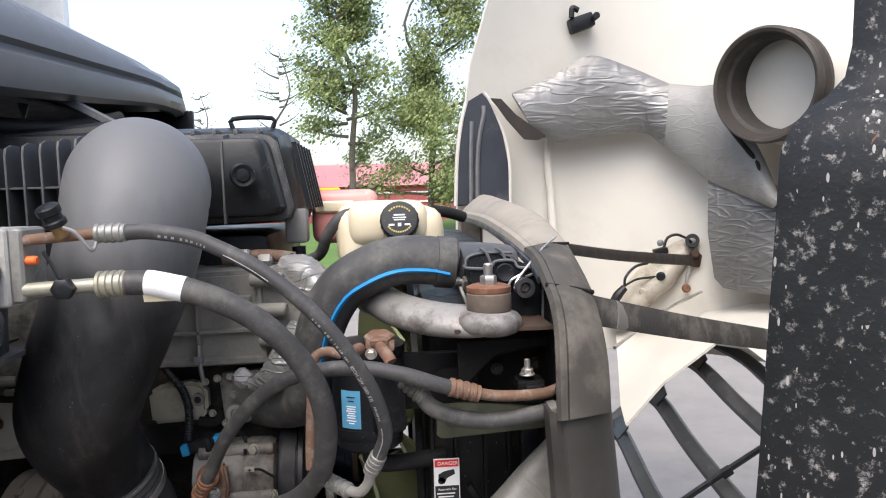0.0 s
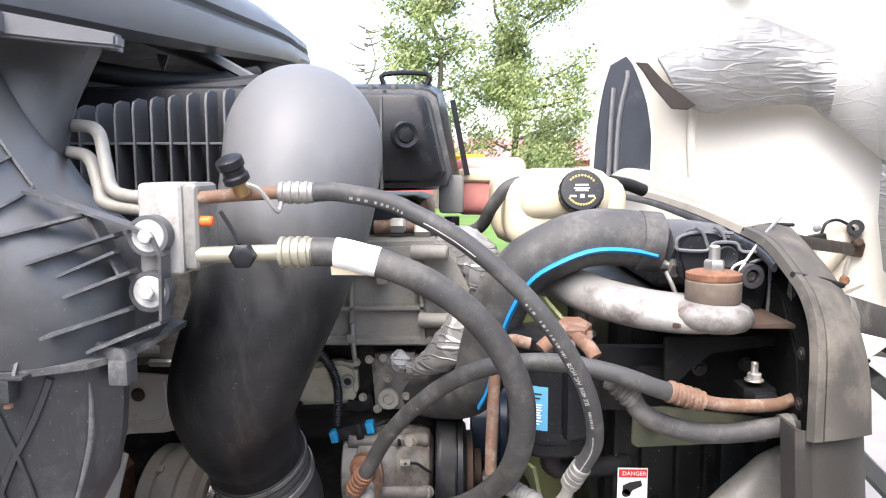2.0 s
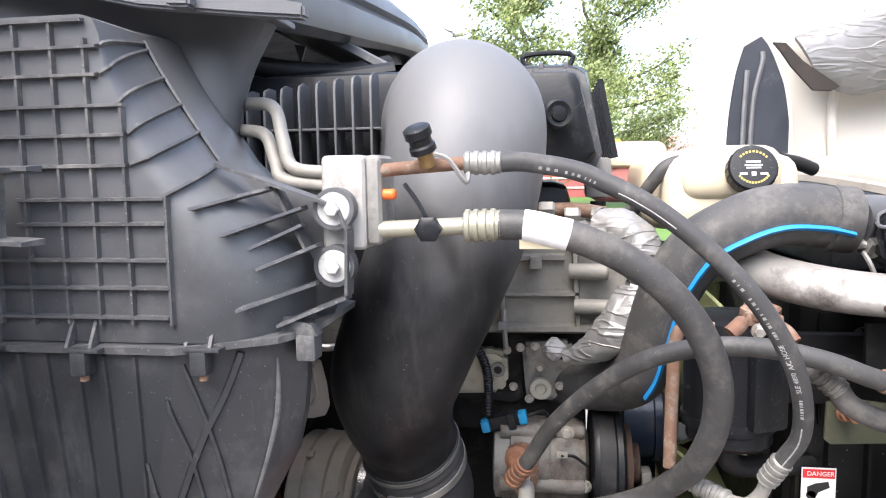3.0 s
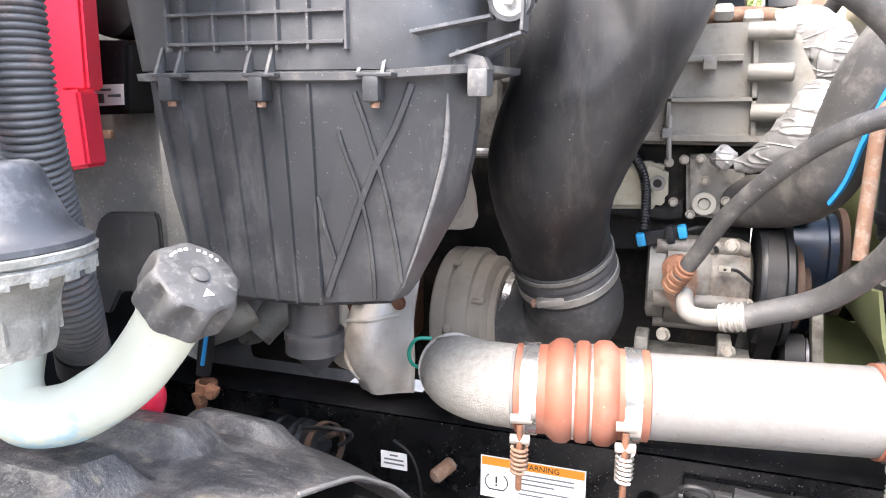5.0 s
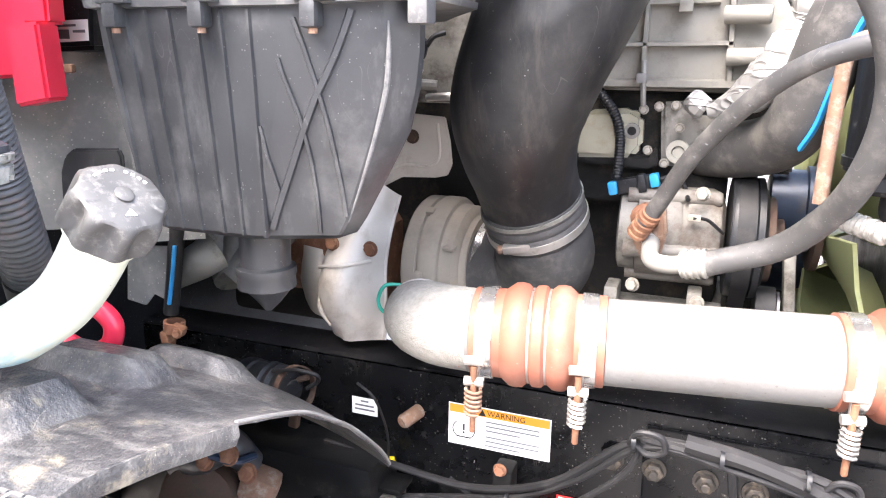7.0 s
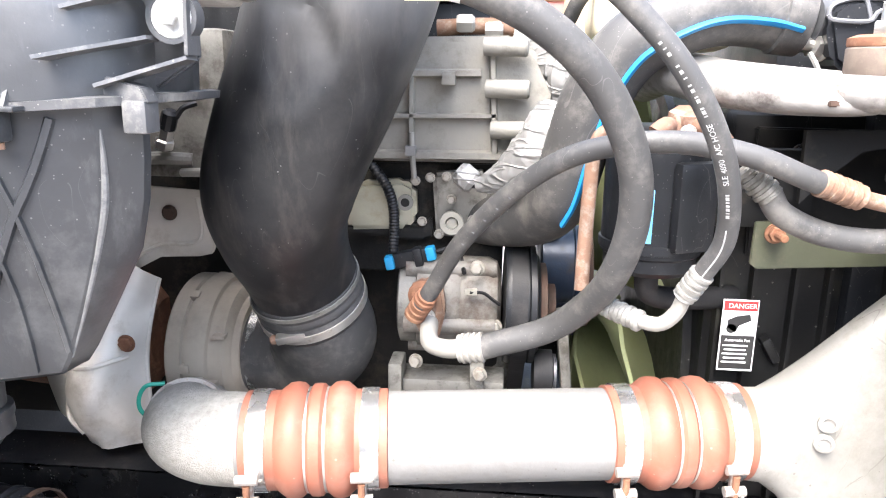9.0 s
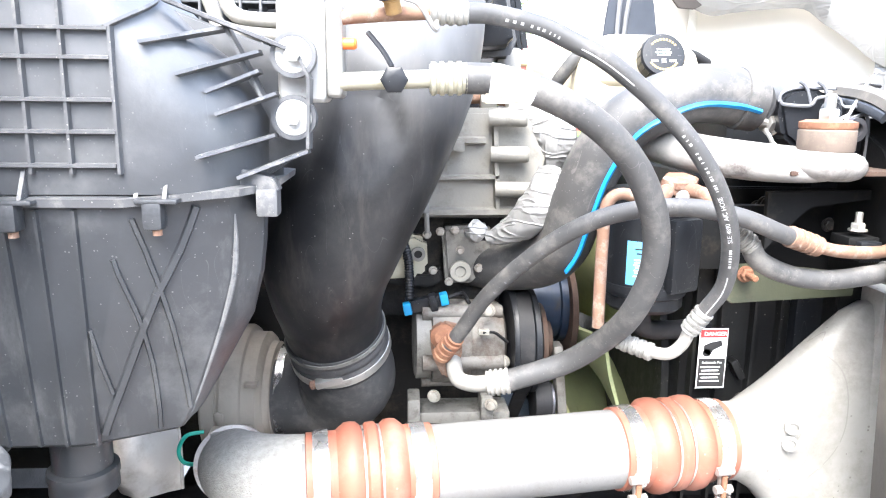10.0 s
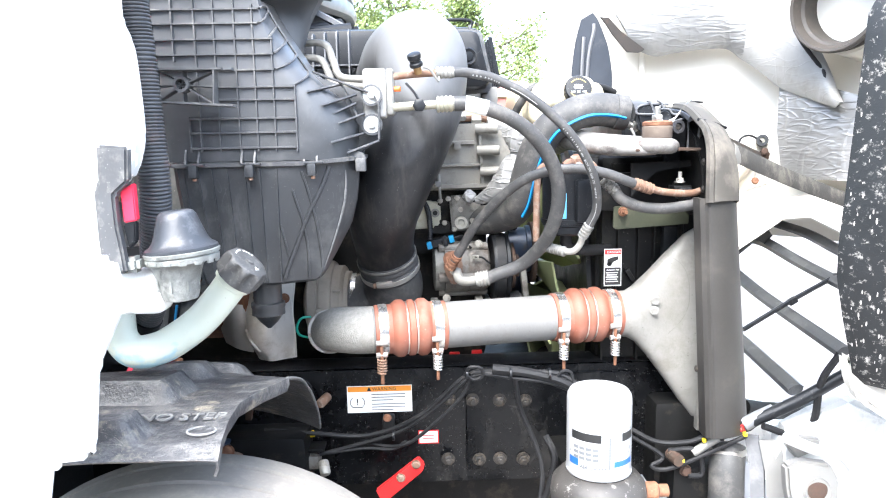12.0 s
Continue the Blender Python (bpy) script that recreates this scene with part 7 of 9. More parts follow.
# ---------------------------------------------------------------- beside the cab
def filler():
    f = thing("washer_filler_neck", (-0.8, 0.62, 1.1), "pale translucent filler neck with a black knurled cap", "filler neck")
    path = [(-0.645, 0.622, 1.250), (-0.678, 0.628, 1.21), (-0.712, 0.63, 1.174), (-0.746, 0.625, 1.149), (-0.78, 0.62, 1.131), (-0.82, 0.612, 1.127), (-0.846, 0.62, 1.148), (-0.857, 0.64, 1.185)]
    part("neck", tube(path, [0.0285, 0.0285, 0.0285, 0.029, 0.029, 0.0285, 0.028, 0.028], 28, 8), "neck", f)
    a = V((-0.646, 0.623, 1.249))
    way = V((0.66, -0.12, 0.72)).normalized()
    part("collar", lathe([(0.029, -0.012), (0.033, -0.009), (0.033, 0.001), (0.029, 0.002)], a, way, 32), "neck", f)
    m = axis_pose(a, way)
    rings = []
    for h, r, d in ((0.0, 0.036, 0.0), (0.002, 0.0405, 0.002), (0.012, 0.0415, 0.005), (0.026, 0.0415, 0.006), (0.033, 0.0405, 0.0042), (0.038, 0.037, 0.0012), (0.0405, 0.033, 0.0), (0.041, 0.02, 0.0)):
        rings.append([m @ V(((r - d * (1 + math.cos(8 * q))) * math.cos(q), (r - d * (1 + math.cos(8 * q))) * math.sin(q), h)) for q in [2 * math.pi * k / 64 for k in range(64)]])
    cap = part("cap", loft(rings), "cap_dusty", f, "dusty black scalloped cap", 50)
    part("boss", moved(lathe([(0.008, 0.04), (0.008, 0.043), (0.006, 0.044)], (0, 0, 0), (0, 0, 1), 16), m), "cap_dusty", cap)
    part("print_arc", merge(*[moved(block((0.027 * math.cos(q), 0.027 * math.sin(q), 0.0412), (0.0022, 0.0032, 0.0008), 0, (0, 0, math.degrees(q))), m) for q in [radians(x) for x in (20, 32, 44, 56, 80, 92, 104, 116)]]), "paper", cap)
    part("sign", moved(prism([(-0.006, -0.012), (0.004, -0.014), (0.002, -0.006)], 0.0008, pose(-0.005, -0.008, 0.0408)), m), "paper", cap)
    # dome on the clear vessel
    d = thing("filter_dome", (-0.71, 0.56, 1.2), "grey rubber dome cap on a clear scaled plastic vessel", "filter bowl")
    c = V((-0.697, 0.515, 1.318))
    part("dome", lathe([(0.053, -0.005), (0.0555, -0.001), (0.055, 0.003), (0.0505, 0.006), (0.0465, 0.0085), (0.0425, 0.014), (0.0385, 0.024), (0.0345, 0.036), (0.031, 0.047), (0.0285, 0.054), (0.0245, 0.0585), (0.0195, 0.0602), (0.0135, 0.0592), (0.0105, 0.0565), (0.004, 0.056)], c, (-0.08, 0, 1), 44), "rubber_grey", d, "worn grey rubber dome")
    part("flange", merge(lathe([(0.047, -0.02), (0.0545, -0.0185), (0.0555, -0.012), (0.053, -0.0095), (0.0565, -0.008), (0.0575, -0.003), (0.054, -0.0015)], c, (-0.08, 0, 1), 44), *[block(c + V((0.0535 * math.cos(radians(q)), 0.0535 * math.sin(radians(q)), -0.0165)), (0.004, 0.012, 0.006), 0.0012, (0, 0, q)) for q in range(0, 360, 24)]), "clear_dirty", d, "clear plastic flange")
    part("vessel", lathe([(0.014, -0.082), (0.026, -0.079), (0.029, -0.07), (0.031, -0.055), (0.036, -0.036), (0.04, -0.026), (0.047, -0.02)], c + V((-0.01, 0, 0)), (-0.05, 0, 1), 32), "clear_dirty", d, "clear vessel with white scale")
    for q in range(0, 360, 45):
        part("rib", block(c + V((-0.01 + 0.0325 * math.cos(radians(q)), 0.0325 * math.sin(radians(q)), -0.048)), (0.004, 0.004, 0.034), 0.0015), "clear_dirty", d)
    h = thing("corrugated_hose", (-0.807, 0.720, 1.435), "grey corrugated plastic hose", "hose")
    run = smooth_path([(-0.776, 0.6, 1.9), (-0.775, 0.6, 1.75), (-0.774, 0.6, 1.689), (-0.769, 0.6, 1.619), (-0.765, 0.6, 1.512), (-0.761, 0.6, 1.402), (-0.78, 0.63, 1.3), (-0.799, 0.66, 1.215), (-0.837, 0.7, 1.151)], 150)
    pts, left = [run[0]], 0.0
    for p, q in zip(run, run[1:]):
        left += (q - p).length
        if left >= 0.00128:
            pts.append(q)
            left = 0.0
    part("hose", tube(pts, [(0.0226, 0.0249, 0.0257, 0.0249)[k % 4] for k in range(len(pts))], 20, 1, False), "hose_grey", h, "ribbed grey sleeve", angle=60)
    part("cuff", tube([(-0.825, 0.688, 1.168), (-0.845, 0.706, 1.138)], 0.0268, 20, 2), "plastic_dark", h, "plain end cuff")
    r = thing("battery_cover", (-0.939, 0.840, 1.383), "bright red plastic battery terminal cover", "battery cover")
    part("upper", prism([(-1.16, 1.6), (-0.953, 1.6), (-0.958, 1.425), (-0.992, 1.425), (-0.994, 1.362), (-1.13, 1.352)], 0.03, pose(0, 0.895, 0, 90, 0, 0), 0.004), "red", r)
    part("lower", prism([(-0.997, 1.424), (-0.944, 1.427), (-0.940, 1.334), (-0.997, 1.324)], 0.034, pose(0, 0.87, 0, 90, 0, 0), 0.004), "red", r)
    part("tab", block((-0.937, 0.870, 1.372), (0.016, 0.008, 0.011), 0.003), "rust_light", r)
    b = thing("fuse_box", (-0.974, 0.930, 1.394), "black box with a white data label", "fuse box")
    part("box", prism([(-0.992, 1.477), (-0.911, 1.474), (-0.920, 1.380), (-1.001, 1.377)], 0.06, pose(0, 0.98, 0, 90, 0, 0), 0.006), "plastic_dark", b)
    part("label", prism([(-0.995, 1.417), (-0.924, 1.419), (-0.926, 1.392), (-0.990, 1.389)], 0.001, pose(0, 0.919, 0, 90, 0, 0)), "paper", b, "white data label")
    for k in range(3):
        part("text_line", prism([(-0.981, 1.412), (-0.944, 1.413), (-0.944, 1.410), (-0.982, 1.409)] if k == 0 else ([(-0.980, 1.406), (-0.957, 1.406), (-0.957, 1.394), (-0.980, 1.394)] if k == 1 else [(-0.950, 1.405), (-0.929, 1.406), (-0.929, 1.402), (-0.950, 1.402)]), 0.0005, pose(0, 0.917, 0, 90, 0, 0)), "ink_grey", b)
    b.location += V((-0.036, 0.011, 0.015))
    p = thing("inner_panel", (-1.0, 1.1, 1.0), "dusty dark moulded inner fender panel", "inner panel")
    edge = [(-0.945, 0.985), (-0.925, 0.955), (-0.91, 0.93), (-0.88, 0.93), (-0.83, 0.97)]
    bowl = [[(-1.2, 0.86 + d), (-1.1, 0.905 + d), (-1.04, 0.945 + d), (-0.99, 0.975 + d / 2)] for d in (0.0, 0.0, 0.01, 0.05, 0.05)]
    part("upper_panel", sheet([[(x, y, z) for x, y in row + edge] for row, z in zip(bowl, (1.14, 1.25, 1.34, 1.4, 1.8))], 0.006), "inner_dusty", p)
    part("lower_panel", prism([(-1.0, 1.235), (-0.99, 1.256), (-0.972, 1.268), (-0.895, 1.272), (-0.89, 1.262), (-0.888, 1.15), (-0.93, 1.14), (-0.945, 1.16), (-0.965, 1.158), (-0.985, 1.125), (-1.01, 1.125)], 0.008, pose(0, 0.9, 0, 90, 0, 0), 0.003), "plastic", p)
    part("lower_flap", prism([(-0.97, 1.036), (-0.959, 1.12), (-0.871, 1.128), (-0.868, 1.085), (-0.889, 1.042), (-0.918, 1.051), (-0.936, 1.031)], 0.005, pose(0, 0.96, 0, 90, 0, 0), 0.001), "inner_dusty", p, "dusty torn flap")
    part("motor_can", lathe([(0.03, 0), (0.045, 0.006), (0.047, 0.02), (0.047, 0.1)], (-0.98, 0.93, 1.54), (0, 1, 0), 32), "rubber_black", p, "black round motor can")
    k = thing("drain_tube", (-0.861, 0.950, 1.043), "black tube with a blue stripe and rusty clamp", "hose")
    part("tube", tube([(-0.844, 0.950, 1.151), (-0.857, 0.950, 1.077), (-0.869, 0.950, 1.016)], 0.011, 12), "rubber_black", k)
    part("stripe", tube([(-0.842, 0.939, 1.122), (-0.850, 0.939, 1.081), (-0.861, 0.939, 1.034)], 0.003, 6), "blue_stripe", k)
    part("clamp", merge(ring((-0.866, 0.95, 0.988), (0.1, 0, 1), 0.0108, 0.0155, 0.016, 20), block((-0.85, 0.942, 0.996), (0.02, 0.014, 0.014), 0.004, (0, 20, 10)), block((-0.872, 0.94, 0.982), (0.014, 0.014, 0.02), 0.004, (0, -15, 0)), hexbolt((-0.846, 0.934, 0.994), (0.3, -1, 0.1), 0.006, 0.008)), "rust", k)
    part("stem", tube([(-0.872, 0.950, 0.985), (-0.878, 0.950, 0.957)], 0.008, 8), "rust", k)
    k.location += V((-0.016, 0, 0.012))
    o = thing("drain_lever", (-0.856, 0.800, 1.055), "curved red plastic lever under the filler neck", "lever")
    part("grip", tube([(-0.915, 0.8, 1.034), (-0.892, 0.8, 1.027), (-0.868, 0.8, 1.03), (-0.845, 0.8, 1.045), (-0.838, 0.8, 1.068), (-0.85, 0.8, 1.083), (-0.872, 0.805, 1.088)], 0.0125, 14, 6), "red", o)
    w = thing("oil_filter_stub", (-0.887, 1.050, 1.076), "dull metal elbow behind the filter housing", "pipe elbow")
    part("elbow", tube([(-0.923, 1.000, 1.065), (-0.869, 1.000, 1.095), (-0.853, 1.020, 1.108)], [0.022, 0.028, 0.03], 18), "alu", w)


filler()


# depth, height at the cab side, height at the free edge, free edge
ARCH = [(0.425, 1.012, 1.008, -0.641), (0.45, 1.028, 1.03, -0.641), (0.5, 1.036, 1.042, -0.642), (0.56, 1.04, 1.05, -0.638), (0.62, 1.042, 1.052, -0.61), (0.69, 1.038, 1.046, -0.58), (0.74, 1.034, 1.03, -0.575), (0.8, 1.024, 1.004, -0.572), (0.85, 1.008, 0.972, -0.569), (0.9, 0.982, 0.936, -0.568), (0.96, 0.935, 0.882, -0.568), (1.0, 0.895, 0.842, -0.571), (1.03, 0.865, 0.805, -0.574)]
# raised pads: cab side and free side, front and back, height
PADS = [(-1.0, -0.735, 0.585, 0.675, 0.038), (-1.05, -0.712, 0.44, 0.505, 0.036), (-0.92, -0.752, 0.725, 0.79, 0.03), (-0.88, -0.73, 0.82, 0.88, 0.024), (-1.2, -1.08, 0.45, 0.8, 0.03)]


def arch_at(x, y):
    """Height of the fender liner."""
    zl, zr, edge = levels(ARCH, y)
    f = min(1, max(0, (x + 0.8) / (edge + 0.8)))
    z = zl + (zr - zl) * f * f
    for x0, x1, y0, y1, h in PADS:
        sx = (y - 0.65) * 0.25  # the pads lie a little askew
        fs = [min(1, max(0, q)) for q in ((x - sx - x0) / 0.022, (x1 - x + sx) / 0.026, (y - y0) / 0.014, (y1 - y) / 0.016)]
        z += h * math.prod(fs)
    return z + 0.0012 * math.sin(31 * x + 17 * y) * math.sin(43 * y - 9 * x)


def liner():
    l = thing("fender_liner", (-0.75, 0.65, 0.97), "dusty black plastic fender liner with embossed lettering", "fender liner")
    ys = [0.425 + 0.605 * k / 104 for k in range(105)]
    rows = []
    for y in ys:
        edge = levels(ARCH, y)[2]
        rows.append([(-1.25 + (edge + 1.25) * k / 72, y, arch_at(-1.25 + (edge + 1.25) * k / 72, y)) for k in range(73)])
    part("panel", sheet(rows, 0.004), "liner", l, angle=50)
    rim = [(levels(ARCH, y)[2], y, arch_at(levels(ARCH, y)[2], y)) for y in (0.425, 0.45, 0.5, 0.56, 0.62, 0.66, 0.69)]
    part("edge_flange", sheet([rim, [(x + 0.001, y, z - 0.012) for x, y, z in rim], [(x - 0.004, y, z - 0.024) for x, y, z in rim]], 0.004), "liner", l, "turned-down edge")
    wing = [(levels(ARCH, y)[2], y, arch_at(levels(ARCH, y)[2], y)) for y in (0.69, 0.74, 0.8, 0.85, 0.9, 0.96, 1.0, 1.028)]
    # Pale tube draws the lit edge of the wing in colour.
    part("rim", tube(wing, 0.0022, 6, 4), "liner_print", l, "pale rim coloured in as a lit edge")
    x, y = -0.717, 0.515
    lettering("embossed_text", "NO STEP", 0.036, pose(x, y, max(arch_at(x + q, y + p) for q in (-0.06, 0, 0.06) for p in (0, 0.012)) + 0.0005), "liner_print", l, depth=0.0015)
    x, y = -0.674, 0.475
    part("emblem", tube([(x + 0.022 * math.cos(q), y + 0.016 * math.sin(q), arch_at(x, y) + 0.002) for q in [radians(a) for a in range(0, 361, 15)]], 0.002, 6, 1, False), "liner_print", l, "embossed oval ring")
    w = thing("front_wheel", (-0.75, 0.62, 0.02), "dusty truck tyre under the fender liner", "wheel")
    c = (-0.755, 0.75, 0.4)
    part("tyre", lathe([(0.28, 0), (0.44, 0.0), (0.485, 0.02), (0.498, 0.05), (0.5, 0.09), (0.492, 0.093), (0.492, 0.1), (0.5, 0.103), (0.5, 0.16), (0.492, 0.163), (0.492, 0.17), (0.5, 0.173), (0.498, 0.22), (0.485, 0.25), (0.47, 0.258), (0.462, 0.262), (0.455, 0.258), (0.4, 0.27), (0.28, 0.24)], c, (0, -1, 0), 96), "tyre", w)
    part("rim", lathe([(0.05, 0.1), (0.2, 0.1), (0.27, 0.18), (0.285, 0.23), (0.29, 0.24), (0.29, 0.0)], c, (0, -1, 0), 48), "steel", w, "steel wheel rim")
    x = thing("axle_beam", (-0.75, 1.3, 0.45), "black steel front axle under the chassis", "axle")
    part("beam", block((-0.75, 1.6, 0.47), (0.12, 1.5, 0.12), 0.02), "frame", x)
    sp = thing("leaf_spring", (-0.6, 1.05, 0.5), "dark leaf spring below the rail", "leaf spring")
    for k in range(4):
        part("leaf", tube([(-1.4 + 0.1 * k, 1.08, 0.53 - 0.015 * k), (-0.75, 1.08, 0.47 - 0.015 * k), (-0.1 - 0.1 * k, 1.08, 0.55 - 0.015 * k)], 0.04, 8, 6, flat=0.16, up=(0, 1, 0)), "black_iron", sp)

    s = thing("shock_absorber", (-0.781, 1.060, 0.878), "black shock absorber mount with a rusty clamp bracket", "shock absorber")
    a, b = V((-0.871, 1.100, 0.863)), V((-0.717, 1.050, 0.884))
    part("cylinder", lathe([(0.03, 0), (0.036, 0.003), (0.036, 0.03), (0.033, 0.034), (0.033, 0.06), (0.037, 0.063), (0.037, 0.07), (0.03, 0.074), (0.036, 0.08), (0.036, 0.088), (0.028, 0.092), (0.028, 0.11), (0.016, 0.113)], a, b - a, 28), "plastic_dark", s)
    part("clamp", ring(a + (b - a) * 0.72, b - a, 0.037, 0.0395, 0.012, 28), "rust_dark", s, "rusty clamp")
    part("clamp_tail", block((-0.742, 1.040, 0.848), (0.016, 0.012, 0.04), 0.003, (0, 8, 0)), "rust_dark", s)
    part("wire", tube([(-0.785, 1.050, 0.911), (-0.733, 1.030, 0.930), (-0.697, 1.030, 0.929), (-0.699, 1.040, 0.913), (-0.719, 1.040, 0.898)], 0.0035, 6, 6), "rubber_black", s)
    part("bracket", block((-0.892, 1.130, 0.822), (0.09, 0.07, 0.1), 0.012, (0, 15, 0)), "black_iron", s)
    k = thing("brake_chamber", (-0.860, 1.000, 0.732), "dusty brown brake chamber and steering knuckle", "brake chamber")
    # Added dark block, hides the bright ground behind the brake parts.
    part("ground_screen", block((-0.92, 1.1, 0.66), (0.62, 0.12, 0.24), 0.03), "black_iron", k, "dark block added to hide the bright ground")
    part("drum", lathe([(0.03, 0), (0.06, 0.006), (0.068, 0.02), (0.068, 0.04), (0.073, 0.043), (0.073, 0.055), (0.066, 0.058), (0.06, 0.09), (0.03, 0.1)], (-0.886, 1.020, 0.693), (0.3, -1, 0.35), 28), "rust_dark", k, "rusty brown drum")
    part("knuckle", tube([(-0.931, 0.980, 0.752), (-0.857, 0.960, 0.802), (-0.816, 0.970, 0.817), (-0.796, 1.000, 0.773)], [0.02, 0.034, 0.03, 0.022], 14, 6, flat=0.8), "steel_dark", k)
    part("arm", block((-0.786, 1.000, 0.738), (0.06, 0.05, 0.05), 0.014, (0, 20, 15)), "rust_light", k)
    bolts([(-0.827, 0.930, 0.811), (-0.791, 0.940, 0.822), (-0.776, 0.960, 0.784)], k, way=(0, -1, 0.6), r=0.012, h=0.012, material="rust")
    part("air_hose", tube([(-0.876, 0.940, 0.821), (-0.816, 0.930, 0.822), (-0.785, 0.940, 0.814), (-0.778, 0.980, 0.803)], 0.006, 8, 6), "hub_blue", k, "blue air hose")


liner()


def cab():
    c = thing("cab", (-1.4, 1.0, 0.5), "white painted truck cab seen at its front corner", "truck cab")
    part("corner_panel", prism([(-1.212, 1.890), (-0.757, 1.889), (-0.757, 1.66), (-0.752, 1.649), (-0.745, 1.631), (-0.741, 1.607), (-0.739, 1.567), (-0.737, 1.526), (-0.737, 1.492), (-0.743, 1.463), (-0.751, 1.442), (-0.76, 1.427), (-0.778, 1.419), (-0.794, 1.417), (-0.794, 1.299), (-1.326, 1.315)], 0.05, pose(0, 0.52, 0, 90, 0, 0), 0.006), "white", c)
    part("post", block((-1.03, 1.42, 1.74), (0.04, 0.2, 0.3), 0.01), "hood", c, "cream painted post at the firewall")
    part("ledge", block(V((-0.781, 0.530, 1.251)) + V((-0.06, 0, 0)), (0.23, 0.06, 0.07), 0.02, seg=4), "white", c)
    part("fender_panel", prism([(-1.191, 1.350), (-0.729, 1.335), (-0.717, 1.277), (-0.736, 1.237), (-0.762, 1.185), (-0.776, 1.072), (-0.781, 1.056), (-0.835, 1.051), (-0.850, 0.970), (-1.262, 0.991)], 0.03, pose(0, 0.36, 0, 90, 0, 0), 0.01), "white", c)
    part("firewall", block((-1.15, 1.7, 1.35), (0.06, 2.0, 1.5), 0.01), "plastic_dark", c, "dark firewall")
    part("side_wall", block((-2.0, 0.5, 1.9), (1.6, 0.05, 1.5), 0.01), "white", c)
    part("roof", block((-2.2, 1.7, 2.9), (2.0, 2.4, 0.06), 0.02), "white", c)
    part("far_wall", block((-2.0, 2.9, 1.6), (1.7, 0.05, 2.4), 0.01), "white", c)
    b = thing("hood_latch", (-0.785, 0.500, 1.385), "dark grey rubber hood latch strap with red marker", "latch")
    part("strap", prism([(-0.791, 1.48), (-0.746, 1.476), (-0.75, 1.425), (-0.762, 1.415), (-0.771, 1.407), (-0.77, 1.361), (-0.765, 1.322), (-0.762, 1.29), (-0.797, 1.291), (-0.8, 1.345), (-0.8, 1.416), (-0.793, 1.424)], 0.02, pose(0, 0.48, 0, 90, 0, 0), 0.004), "plastic_worn", b)
    part("marker", prism([(-0.768, 1.412), (-0.748, 1.423), (-0.747, 1.367), (-0.766, 1.364)], 0.015, pose(0, 0.49, 0, 90, 0, 0), 0.002), "red", b, "red marker")
    part("lower_pad", prism([(-0.768, 1.362), (-0.749, 1.366), (-0.751, 1.335), (-0.762, 1.325)], 0.014, pose(0, 0.49, 0, 90, 0, 0), 0.002), "plastic_dark", b)
    part("bumper", lathe([(0.018, 0), (0.022, 0.006), (0.018, 0.02), (0.01, 0.024)], (-0.814, 0.500, 1.412), (-1, -0.2, 0.1), 20), "rust_dark", b)
    part("base", prism([(-0.795, 1.307), (-0.748, 1.314), (-0.747, 1.289), (-0.791, 1.286)], 0.03, pose(0, 0.5, 0, 90, 0, 0), 0.006), "clear_dirty", b)


cab()


